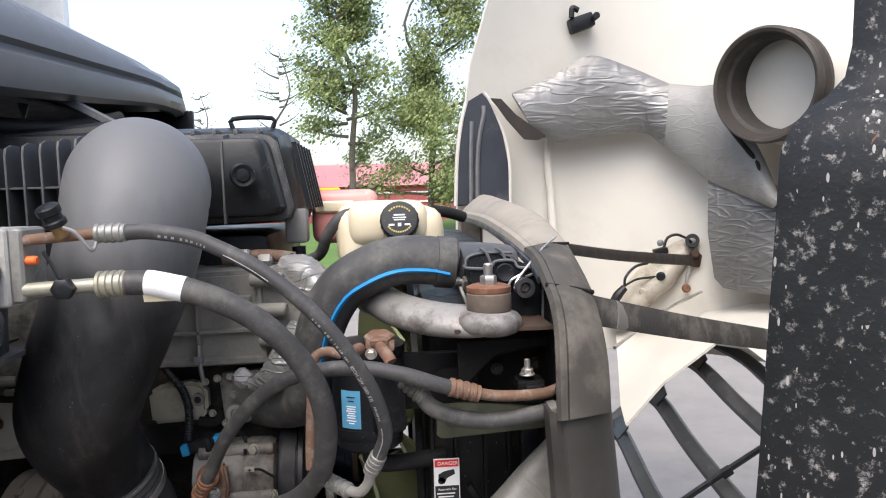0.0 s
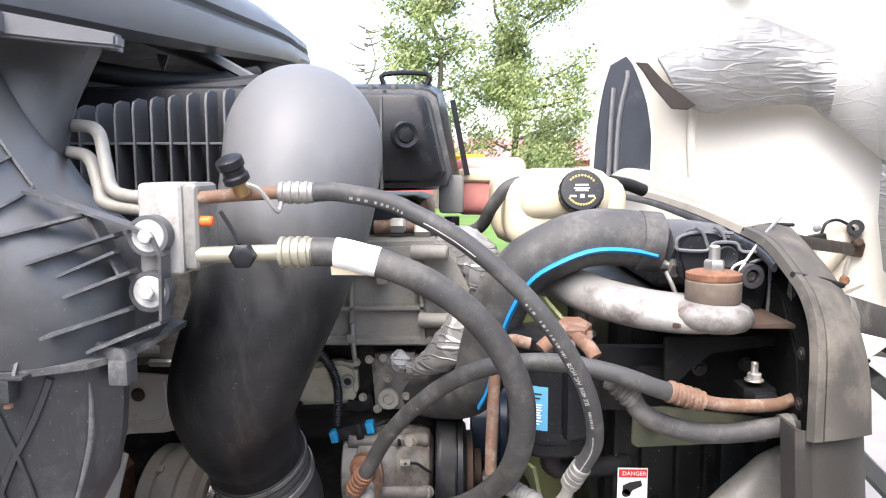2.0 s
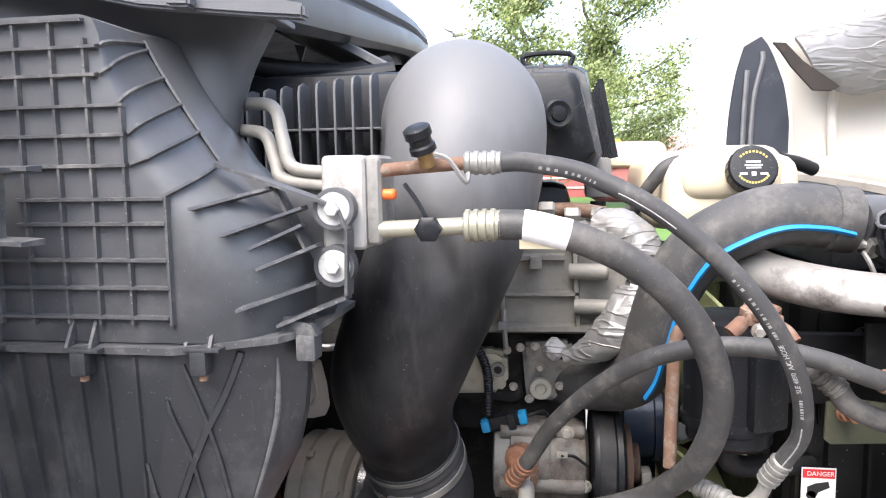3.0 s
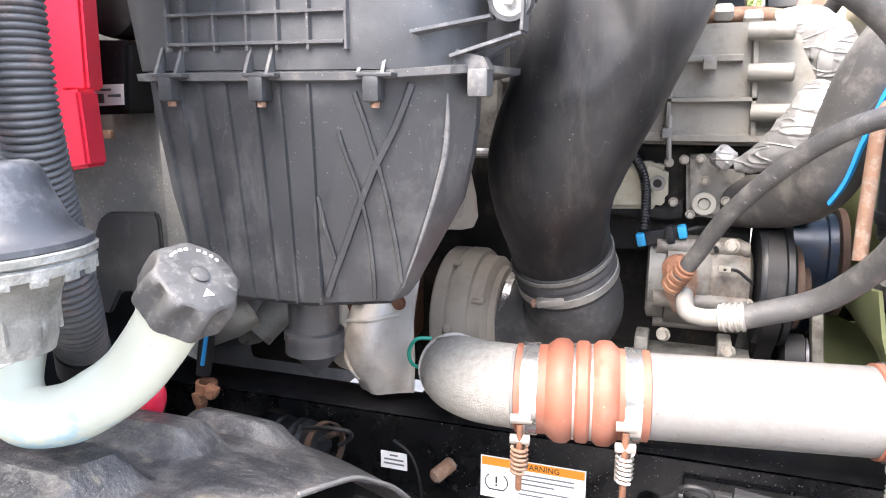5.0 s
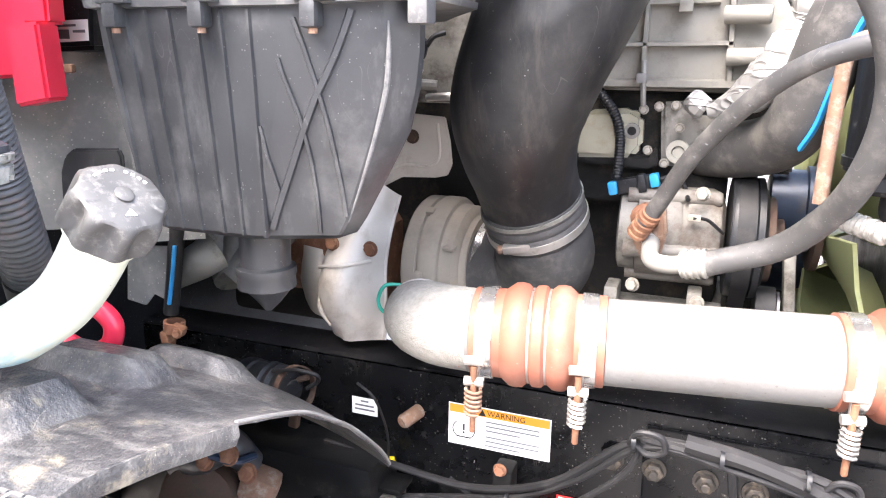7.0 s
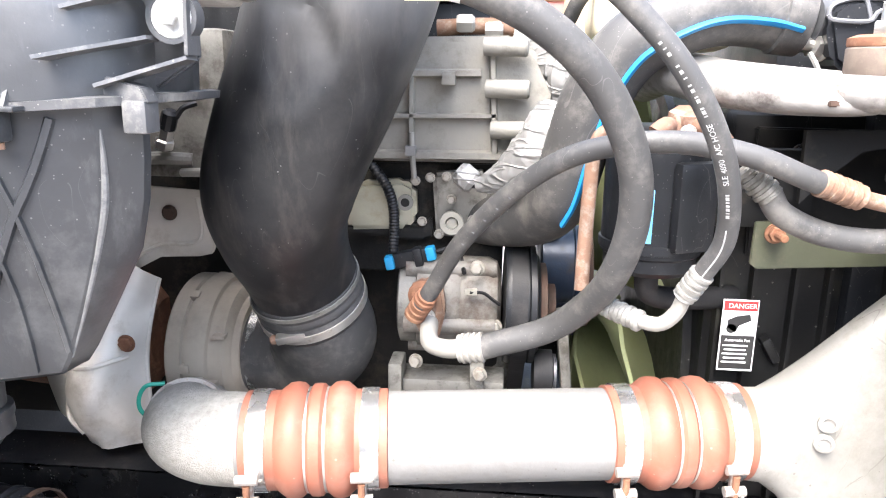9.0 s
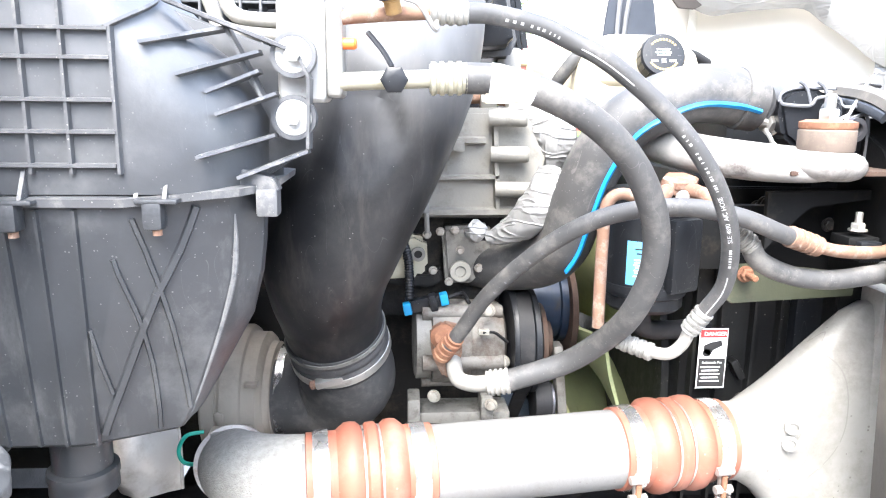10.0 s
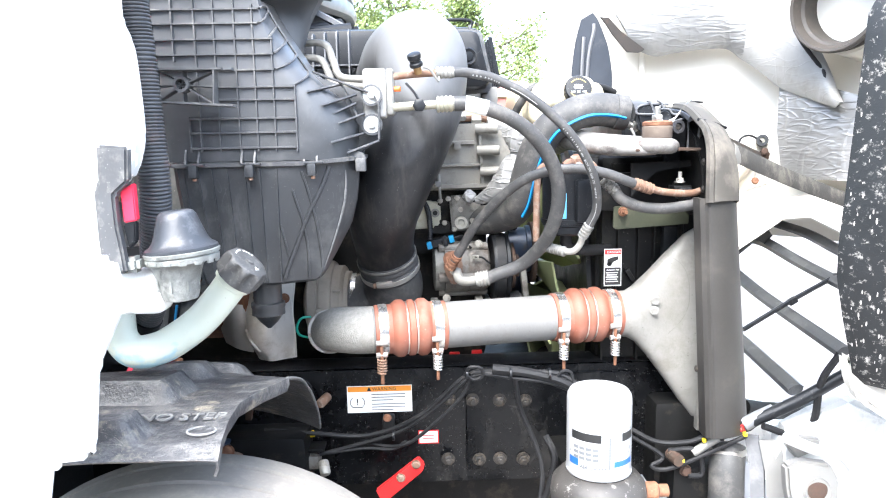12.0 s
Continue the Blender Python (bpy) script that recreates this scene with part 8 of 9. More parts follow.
def cowl():
    c = thing("cab_cowl", (-0.8, 1.6, 1.8), "black plastic cab cowl with a thick rounded lip", "cowl")
    edge = [(0.85, -0.86, 1.8), (1.1, -0.75, 1.815), (1.4, -0.655, 1.83), (1.7, -0.585, 1.85), (1.95, -0.545, 1.872), (2.1, -0.54, 1.88), (2.3, -0.56, 1.885), (2.6, -0.66, 1.88), (2.9, -0.85, 1.87)]
    sp = smooth_path([(x, y, z) for y, x, z in edge], 5)
    prof = [(-0.28, 0.02), (-0.18, 0.0), (-0.1, -0.008), (-0.035, 0.0), (-0.008, 0.012), (0.0, 0.03), (-0.004, 0.05), (-0.016, 0.056), (-0.02, 0.062), (-0.008, 0.068), (-0.012, 0.085), (-0.05, 0.115), (-0.12, 0.145), (-0.25, 0.175), (-0.5, 0.2), (-0.5, 0.02)]
    tall = [max(1.0, 2.4 - 1.15 * (p.y - 0.85)) for p in sp]
    def hollow(p, dx, dz, k):
        """The underside arches up behind the lip along the engine bay."""
        f = min(1, max(0, (p.y - 1.0) / 0.25)) * min(1, max(0, (2.5 - p.y) / 0.3))
        return dz * k + (0.1 * f * min(1, max(0, (-dx - 0.03) / 0.08)) if dz < 0.03 and dx > -0.4 else 0)
    part("lip", loft([[(p.x + dx, p.y, p.z + hollow(p, dx, dz, k)) for dx, dz in prof] for p, k in zip(sp, tall)]), "cowl", c)
    lg = part("ledge", merge(prism([(-0.9, 1.828), (-0.682, 1.805), (-0.564, 1.791), (-0.44, 1.767), (-0.441, 1.753), (-0.494, 1.758), (-0.614, 1.772), (-0.683, 1.788), (-0.9, 1.81)], 0.02, pose(0, 0.86, -0.022, 90, 0, 0), 0.003), prism([(-0.9, 1.826), (-0.56, 1.789), (-0.5, 1.777), (-0.5, 1.77), (-0.56, 1.782), (-0.9, 1.819)], 0.13, pose(0, 0.98, -0.022, 90, 0, 0), 0.001)), "ledge_grey", c, "flat ledge strip")
    part("boss", prism([(-0.578, 1.793), (-0.552, 1.789), (-0.552, 1.766), (-0.578, 1.768)], 0.03, pose(0, 0.856, -0.022, 90, 0, 0), 0.003), "ledge_grey", lg)
    part("tray", sheet([[(-1.15, y, 1.78 + 0.03 * math.sin(y * 5)), (-0.98, y, 1.83), (-0.86, y, 1.86), (-0.75, y, 1.87)] for y in (0.9, 1.2, 1.5, 1.8, 2.1, 2.4, 2.8)], 0.006), "plastic_dark", c)
    # Added dark sheet closes the shaded hollow so no sky shows through.
    part("hollow_backing", block((-0.86, 2.35, 1.76), (0.62, 0.02, 0.3), 0.004), "plastic_dark", c, "dark sheet added for the shade under the cowl")
    part("stay", bar((-0.70, 1.65, 1.885), (-0.54, 1.65, 1.797), 0.022, 0.008), "ledge_grey", c)
    part("clip", prism([(-0.012, 0.02), (0.012, 0.016), (0.0, -0.022)], 0.004, facing_y(*(-0.714, 1.600, 1.826))), "plastic_worn", c)
    part("cavity_hose", tube([(-0.82, 1.5, 1.8), (-0.72, 1.58, 1.79), (-0.64, 1.66, 1.795), (-0.56, 1.74, 1.82)], 0.02, 14, 6), "rubber_black", c, "black hose under the cowl")
    part("wire_loom", tube([(-0.779, 1.500, 1.741), (-0.708, 1.550, 1.761), (-0.603, 1.580, 1.773), (-0.516, 1.600, 1.785)], 0.02, 10), "plastic_dark", c)
    i = thing("intake_box", (-0.2, 1.5, 1.57), "black plastic intake box with a round knob and clipped lid", "intake box")
    def outline(y, g, up=0.0):
        pts = [(-0.4, 1.587 - g), (-0.145, 1.592 - g), (-0.122 + g, 1.596 - g), (-0.112 + g, 1.608), (-0.139 + g, 1.722 + g + up), (-0.146 + g * 0.5, 1.732 + g + up), (-0.16, 1.736 + g + up), (-0.4, 1.736 + g + up)]
        return [(x - 0.02, y, z) for x, z in pts]
    part("body", loft([outline(1.315, -0.008), outline(1.319, -0.002), outline(1.325, 0), outline(1.37, 0.003)]), "plastic_dark", i)
    for y in (1.37, 1.4):
        part("flange", loft([outline(y, 0.006), outline(y + 0.001, 0.012), outline(y + 0.005, 0.012), outline(y + 0.006, 0.006)]), "plastic_worn", i, "pale worn flange")
    part("collar", loft([outline(1.376, 0.004), outline(1.4, 0.005)]), "plastic_dark", i)
    lid = part("lid", loft([outline(1.406, 0.004), outline(1.41, 0.012, 0.008), outline(1.5, 0.02, 0.016), outline(1.7, 0.02, 0.014), outline(1.76, 0.0)]), "plastic_dark", i, "dark ribbed lid")
    for k in range(6):
        y = 1.44 + 0.05 * k
        part("lid_rib", bar((-0.098, y, 1.6), (-0.125, y, 1.735), 0.008, 0.01, (1, 0, 0.1)), "plastic_dark", lid)
    for k in range(4):
        part("clip", block((-0.3 + 0.04 * k, 1.395, 1.752), (0.008, 0.05, 0.012), 0.002), "plastic", i)
    part("rib", merge(bar((-0.235, 1.318, 1.578), (-0.235, 1.318, 1.73), 0.006, 0.007), bar((-0.235, 1.322, 1.734), (-0.235, 1.4, 1.744), 0.006, 0.007, (0, 0, 1))), "plastic", i)
    part("lid_handle", tube([(-0.25, 1.5, 1.768), (-0.25, 1.5, 1.79), (-0.17, 1.5, 1.79), (-0.17, 1.5, 1.768)], 0.005, 8, 3), "plastic_dark", i)
    part("knob", lathe([(0.011, -0.01), (0.011, 0.022), (0.0215, 0.023), (0.023, 0.026), (0.023, 0.038), (0.0195, 0.042), (0.013, 0.04), (0.011, 0.044), (0.005, 0.045)], (-0.203, 1.315, 1.667), (0.3, -1, -0.03), 32), "plastic_dark", i, "round black knob")
    r = thing("ribbed_duct", (-0.6, 1.45, 1.57), "black plastic breather duct with many fins", "air duct")
    part("body", block((-0.6, 1.54, 1.665), (0.5, 0.2, 0.2), 0.03), "plastic_dark", r)
    fin = [(0, 0), (0.055, 0.0), (0.055, 0.145), (0.05, 0.158), (0.03, 0.165), (0, 0.165)]
    for k in range(12):
        x = -0.842 + 0.0312 * k
        part("fin", prism(fin, 0.004, pose(x, 1.385, 1.573 + 0.11 * (x + 0.6), 90, 0, -90), 0.0008), "plastic", r)
    part("shelf", block((-0.64, 1.37, 1.655), (0.36, 0.07, 0.004), 0.001), "plastic", r)


placed(cowl, (0, 0, 0.022))


def dryer():
    d = thing("air_dryer", (0.045, 0.9, 0.6), "white spin-on air dryer cartridge on a dirty cast base", "air dryer")
    c = V((0.05, 0.86, 0.762))
    k = part("cartridge", lathe([(0.064, 0), (0.069, 0.002), (0.0705, 0.004), (0.0705, 0.009), (0.069, 0.011), (0.069, 0.162), (0.0675, 0.173), (0.062, 0.181), (0.05, 0.185), (0.02, 0.186)], c, (0, 0, 1), 56), "can_white", d, "white painted steel can")

    def wrap(ob, centre, radius):
        """Bends a flat print round the can."""
        for v in ob.data.vertices:
            a = v.co.x / radius
            rr = radius + v.co.z
            v.co = (centre.x + rr * math.sin(a), centre.y - rr * math.cos(a), centre.z + v.co.y)

    def strip(x0, x1, z0, z1, material, name="print_bar", lift=0.0002):
        n = max(2, int((x1 - x0) / 0.004))
        bm = loft([[(x0 + (x1 - x0) * i / n, z, lift) for i in range(n + 1)] for z in (z0, z1)], False)
        ob = part(name, bm, material, k)
        wrap(ob, c, 0.0692)
        return ob

    strip(-0.082, -0.012, 0.088, 0.106, "ink", "brand_bar")
    strip(0.035, 0.075, 0.088, 0.106, "ink", "brand_bar")
    for z, x1 in ((0.072, 0.015), (0.061, 0.012), (0.05, 0.015)):
        for x0 in (-0.075, -0.06, -0.045, -0.03):
            strip(x0, min(x1, x0 + 0.0125), z - 0.0035, z + 0.003, "ink_grey", "text_bar")
    strip(0.004, 0.008, 0.03, 0.1, "ink_grey", "text_bar")
    ob = lettering("print", "AIR DRYER", 0.0125, Matrix.Translation((-0.028, 0.031, 0.0006)), "ink_grey", k)
    wrap(ob, c, 0.0692)
    strip(-0.09, -0.062, 0.03, 0.046, "deep_blue", "blue_mark")
    strip(0.016, 0.07, 0.034, 0.046, "deep_blue", "blue_mark")
    part("base", lathe([(0.06, -0.17), (0.085, -0.14), (0.1, -0.09), (0.104, -0.05), (0.1, -0.025), (0.085, -0.008), (0.07, 0)], c, (0, 0, 1), 40), "chipped", d, "chipped dark cast base")
    part("port", lathe([(0.018, 0), (0.02, 0.004), (0.02, 0.025), (0.014, 0.03), (0.014, 0.05)], c + V((0.1, -0.01, -0.05)), (1, 0, 0), 16), "rust", d, "rusty port")
    part("bracket", block(c + V((0, 0.18, -0.06)), (0.12, 0.2, 0.05), 0.008), "black_iron", d)


dryer()


# ---------------------------------------------------------------- open hood
def hood():
    h = thing("hood", (1.3, 1.8, 0.4), "open white fibreglass truck hood tilted forward, seen from inside", "truck hood")
    plan = [(0.30, 2.40), (0.44, 2.47), (0.62, 2.53), (0.82, 2.56), (1.02, 2.52), (1.2, 2.4), (1.36, 2.2), (1.47, 1.85), (1.45, 1.5), (1.36, 1.2), (1.2, 1.0), (0.98, 0.8), (0.8, 0.74)]
    rows = []
    for z, s, lean in ((1.05, 0.98, -0.03), (1.3, 0.99, -0.02), (1.55, 1.0, 0.0), (1.8, 1.0, 0.02), (2.05, 0.99, 0.05), (2.35, 0.96, 0.12), (2.7, 0.9, 0.22)):
        rows.append([tuple(q) for q in smooth_path([(1.0 + (x - 1.0) * s + lean, 1.75 + (y - 1.75) * s, z + (0.02 * math.sin(5 * x) if z > 1.2 else 0)) for x, y in plan], 4)])
    part("shell", sheet(rows, 0.01), "hood", h)
    # moulded ridge that divides fender from crown
    part("ridge", tube([(0.648, 2.52, 1.84), (0.643, 2.52, 1.74), (0.652, 2.52, 1.61), (0.657, 2.5, 1.46)], 0.014, 10, 6), "hood", h)
    part("boot_collar", tube([(1.25, 2.06, 1.935), (1.5, 2.18, 1.97)], [0.17, 0.25], 36, 6), "hood", h)
    # white lower lip with lamp pocket
    lip = [[(0.746, 2.000, 0.942), (0.881, 2.050, 1.051), (1.068, 2.100, 1.152), (1.070, 1.900, 1.182), (1.068, 1.700, 1.151), (1.027, 1.400, 1.131)],
           [(0.764, 2.100, 0.971), (0.906, 2.200, 1.066), (1.084, 2.250, 1.181), (1.153, 2.050, 1.216), (1.168, 1.850, 1.205), (1.125, 1.500, 1.201)],
           [(0.852, 2.400, 1.081), (1.008, 2.450, 1.105), (1.201, 2.450, 1.201), (1.291, 2.300, 1.242), (1.332, 2.100, 1.254), (1.302, 1.700, 1.276)],
           [(0.911, 2.600, 1.122), (1.077, 2.620, 1.156), (1.297, 2.600, 1.184), (1.375, 2.450, 1.247), (1.405, 2.200, 1.263), (1.393, 1.800, 1.317)]]
    part("lower_lip", sheet(lip, 0.008), "hood", h)
    top = [(0.505, 2.44, 1.971), (0.6, 2.455, 2.008), (0.697, 2.47, 2.056), (0.795, 2.487, 2.105), (0.922, 2.47, 2.061), (1.053, 2.43, 1.993), (1.14, 2.37, 1.974), (1.186, 2.3, 1.961), (1.21, 2.21, 1.839), (1.239, 2.145, 1.715), (1.245, 2.06, 1.582)]
    low = [(0.572, 2.44, 1.862), (0.667, 2.455, 1.817), (0.751, 2.47, 1.827), (0.84, 2.475, 1.837), (0.982, 2.46, 1.843), (1.04, 2.42, 1.791), (1.07, 2.39, 1.761), (1.111, 2.35, 1.715), (1.144, 2.3, 1.669), (1.202, 2.2, 1.621), (1.237, 2.06, 1.579)]

    def blanket(k0, k1):
        """A padded piece of the heat insulation between two of its stations."""
        rows = []
        for f in (0, 0.06, 0.25, 0.5, 0.75, 0.94, 1):
            puff = 0.03 * math.sin(math.pi * f) ** 0.6
            rows.append([V(a) + (V(b) - V(a)) * f + V((-0.3, -1, 0)) * puff for a, b in zip(top[k0:k1], low[k0:k1])])
        return sheet([smooth_path(r, 4) for r in rows], 0.012)

    f = part("insulation", blanket(0, 6), "foil", h, "creased silver heat insulation", 60)
    part("insulation_tail", blanket(5, 11), "foil_dull", h, "dull grey heat insulation", 60)
    for a, k in (([(0.6, 2.45, 2.008), (0.625, 2.42, 1.915), (0.667, 2.45, 1.815)], "plastic_dark"), ([(0.95, 2.46, 2.05), (0.965, 2.42, 1.94), (0.98, 2.455, 1.842)], "foil"), ([(0.6, 2.45, 2.01), (0.697, 2.465, 2.058), (0.79, 2.48, 2.107)], "strap_dark"), ([(1.144, 2.29, 1.667), (1.2, 2.19, 1.618), (1.237, 2.05, 1.578)], "plastic_dark")):
        part("seam", tube(a, 0.004, 6, 6), k, f)
    part("insulation_panel", sheet([[(1.16, 2.34, 1.73), (1.21, 2.25, 1.69), (1.275, 2.13, 1.64), (1.395, 1.97, 1.57)], [(1.15, 2.315, 1.655), (1.2, 2.225, 1.612), (1.265, 2.105, 1.566), (1.389, 1.955, 1.507)], [(1.143, 2.3, 1.485), (1.2, 2.2, 1.46), (1.28, 2.06, 1.43), (1.39, 1.93, 1.4)], [(1.155, 2.275, 1.335), (1.19, 2.2, 1.318), (1.26, 2.06, 1.31), (1.37, 1.92, 1.3)], [(1.175, 2.25, 1.306), (1.2, 2.19, 1.304), (1.262, 2.06, 1.3), (1.364, 1.9, 1.292)]], 0.01), "foil", h, "silver heat insulation panel")
    part("insulation_side", sheet([[(1.36, 2.0, 1.86), (1.43, 1.86, 1.9), (1.47, 1.7, 1.93)], [(1.35, 2.0, 1.72), (1.42, 1.86, 1.72), (1.46, 1.7, 1.73)], [(1.37, 1.98, 1.56), (1.42, 1.84, 1.55), (1.45, 1.7, 1.53)]], 0.012), "foil", h, "silver heat insulation beside the boot")
    fl = part("edge_flap", prism([(0.294, 1.62), (0.303, 1.748), (0.319, 1.867), (0.339, 1.945), (0.393, 1.976), (0.416, 1.939), (0.455, 1.84), (0.473, 1.734), (0.472, 1.6), (0.294, 1.6)], 0.012, pose(0, 2.37, 0, 90, 0, 0), 0.004), "plastic_navy", h, "black rubber edge flap")
    part("flap_rim", tube([(0.292, 2.365, 1.6), (0.3, 2.365, 1.748), (0.316, 2.365, 1.867), (0.337, 2.365, 1.947)], 0.007, 8, 4), "hood", fl, "white hood edge beside the flap")
    part("flap_rim", tube([(0.395, 2.365, 1.975), (0.42, 2.365, 1.939), (0.459, 2.365, 1.84), (0.477, 2.365, 1.734), (0.477, 2.365, 1.6)], 0.006, 8, 4), "hood", fl)
    for a in ([(0.392, 2.352, 1.93), (0.392, 2.352, 1.9), (0.376, 2.352, 1.826), (0.368, 2.352, 1.747), (0.364, 2.352, 1.61)], [(0.352, 2.352, 1.879), (0.346, 2.352, 1.76), (0.343, 2.352, 1.61)]):
        part("flap_rib", tube(a, 0.009, 8, 5, flat=0.7), "plastic_grey", fl, "grey fold")
    part("hinge_strap", prism([(0.413, 1.953), (0.45, 1.95), (0.498, 1.898), (0.598, 1.825), (0.573, 1.812), (0.525, 1.815), (0.464, 1.884), (0.437, 1.924)], 0.008, pose(0, 2.345, 0, 90, 0, 0), 0.002), "strap_dark", h, "dark rusty hinge strap")
    # intake boot
    n = V((-0.86, -0.5, -0.08)).normalized()
    c = V((1.175, 2.00, 1.930))
    bo = part("intake_boot", lathe([(0.132, -0.17), (0.14, -0.08), (0.15, -0.07), (0.163, -0.065), (0.165, -0.045), (0.152, -0.04), (0.15, -0.03), (0.16, -0.022), (0.168, -0.005), (0.168, 0.012), (0.161, 0.02), (0.152, 0.017), (0.148, 0.0), (0.143, -0.02), (0.132, -0.026), (0.13, -0.17)], c, n, 56), "boot", h, "dusty brown-black rubber intake boot")
    part("inner_disc", lathe([(0.13, -0.11), (0.06, -0.112), (0.01, -0.113)], c, n, 40), "hood", bo)
    part("boot_cable", tube([(1.12, 2.17, 1.87), (1.16, 2.17, 1.81), (1.215, 2.15, 1.73), (1.222, 2.13, 1.70), (1.225, 2.09, 1.62), (1.236, 2.05, 1.578)], 0.008, 8, 6), "rubber_black", h, "black cable beside the boot")
    # latch on the crown
    la = part("latch", block((0.765, 2.500, 2.228), (0.09, 0.05, 0.05), 0.008, (0, -18, 0)), "plastic_dark", h, "black plastic latch")
    part("hook", tube([(0.725, 2.470, 2.241), (0.729, 2.470, 2.273), (0.75, 2.470, 2.266)], 0.01, 8), "plastic_dark", la)
    part("roller", lathe([(0.012, 0), (0.012, 0.03)], (0.806, 2.470, 2.241), (0, -1, 0), 14), "plastic_dark", la)
    # headlamp back
    lp = part("headlamp", tube([(0.930, 2.500, 1.140), (1.005, 2.500, 1.222), (1.102, 2.500, 1.313), (1.189, 2.500, 1.405), (1.238, 2.500, 1.466)], [0.05, 0.085, 0.1, 0.075, 0.04], 20, 6, flat=0.6, up=(0, 1, 0)), "lamp_shell", h, "pale dusty back of the headlamp")
    part("bulb_cap", lathe([(0.016, 0), (0.016, 0.02), (0.011, 0.024)], (1.084, 2.420, 1.317), (-0.5, -1, 0.05), 16), "plastic_dark", lp)
    part("bulb_collar", lathe([(0.03, -0.03), (0.032, 0), (0.02, 0.004)], (1.084, 2.420, 1.317), (-0.5, -1, 0.05), 20), "lamp_shell", lp)
    for q in ((1.124, 2.420, 1.346), (1.047, 2.420, 1.263), (1.015, 2.420, 1.264)):
        part("boss", lathe([(0.014, -0.05), (0.013, 0), (0.009, 0.004)], q, (-0.3, -1, 0.05), 12), "lamp_shell", lp)
    part("hinge", merge(block((1.205, 2.420, 1.370), (0.034, 0.04, 0.05), 0.01, (0, 15, 20)), lathe([(0.012, 0), (0.014, 0.004), (0.014, 0.02), (0.01, 0.024)], (1.198, 2.400, 1.393), (-0.3, -1, 0.1), 10)), "rust_dark", lp, "rusty hinge pivot")
    part("pivot", lathe([(0.01, 0), (0.016, 0.006), (0.01, 0.02)], (1.174, 2.420, 1.269), (-0.3, -1, 0.1), 10), "rust", lp)
    part("link", tube([(1.174, 2.420, 1.269), (1.178, 2.420, 1.310), (1.188, 2.420, 1.346)], 0.007, 8, 3), "steel", lp)
    part("connector", ring((1.197, 2.420, 1.436), (-0.4, -1, 0.2), 0.012, 0.024, 0.03, 20), "plastic_dark", lp, "black bulb connector")
    part("knob", lathe([(0.009, 0), (0.012, 0.004), (0.012, 0.014), (0.006, 0.018)], (1.092, 2.450, 1.432), (-0.3, -1, 0.1), 12), "plastic_grey", lp)
    part("lamp_wire", tube([(1.060, 2.430, 1.394), (1.089, 2.420, 1.410), (1.106, 2.420, 1.450), (1.139, 2.420, 1.462), (1.173, 2.420, 1.449), (1.195, 2.420, 1.432)], 0.005, 8), "plastic_dark", lp)
    part("plug", block((1.081, 2.420, 1.405), (0.05, 0.03, 0.024), 0.006, (0, -10, 0)), "plastic_dark", lp)
    part("lamp_wire", tube([(0.903, 2.400, 1.225), (0.940, 2.400, 1.280), (0.948, 2.400, 1.320), (0.985, 2.410, 1.354), (1.035, 2.420, 1.365)], 0.005, 8), "plastic_dark", lp)
    part("lamp_wire", tube([(0.944, 2.400, 1.290), (0.989, 2.410, 1.309), (1.040, 2.420, 1.313), (1.082, 2.420, 1.317)], 0.004, 8), "plastic_dark", lp)
    part("loom", tube([(0.899, 2.400, 1.225), (0.919, 2.400, 1.257), (0.944, 2.400, 1.284)], [0.015, 0.017, 0.013], 10, 4), "plastic_dark", lp)
    lp.location += V((-0.062, 0, 0.012))
    # near inner fender with mud spatter
    left = [(0.6, 0.66, 2.02), (0.545, 0.66, 1.9), (0.533, 0.66, 1.84), (0.531, 0.66, 1.781), (0.524, 0.66, 1.75), (0.505, 0.66, 1.731), (0.486, 0.66, 1.72), (0.468, 0.66, 1.70), (0.458, 0.66, 1.68), (0.455, 0.66, 1.64), (0.446, 0.66, 1.5), (0.437, 0.66, 1.36), (0.431, 0.66, 1.28), (0.432, 0.66, 1.217), (0.447, 0.66, 1.142), (0.463, 0.66, 1.077), (0.473, 0.66, 1.033), (0.498, 0.66, 1.01)]
    near = part("inner_fender", sheet([[q for q in left], [(q[0] + 0.02, q[1] - 0.03, q[2]) for q in left], [(q[0] + 0.12, 0.595 + 0.06 * math.sin(3 * q[2]), q[2] - 0.01) for q in left], [(q[0] + 0.3, 0.57, q[2] - 0.05) for q in left], [(q[0] + 0.6, 0.56, q[2] - 0.1) for q in left]], 0.006), "spatter", h, "black inner fender spattered with dried mud")
    part("fastener", lathe([(0.03, 0), (0.034, 0.004), (0.02, 0.008), (0.018, 0.016), (0.01, 0.018)], (0.527, 0.622, 1.678), (-0.2, -1, 0), 24), "plastic_dark", near)
    part("fastener_bolt", lathe([(0.012, 0.012), (0.012, 0.024)], (0.527, 0.622, 1.678), (-0.2, -1, 0), 12), "rust", near)
    part("fold", tube([(0.56, 0.61, 1.72), (0.538, 0.61, 1.692), (0.537, 0.61, 1.655), (0.556, 0.61, 1.63)], 0.008, 8, 6), "spatter", near)
    part("outer_skin", prism([(0.462, 1.07), (0.469, 1.03), (0.483, 0.99), (0.512, 0.962), (0.56, 0.93), (0.9, 0.8), (0.9, 1.03), (0.5, 1.035)], 0.04, pose(0, 0.7, 0, 90, 0, 0), 0.01), "hood", h, "cream painted fender edge")
    # grille
    g = thing("grille", (1.0, 1.6, 0.6), "dusty black plastic grille of the tilted hood", "grille")
    A = V((1.155, 2.345, 1.112))
    B = A + V((-0.37, 0, -0.3))
    run = V((-0.08, -1.0, -0.06))
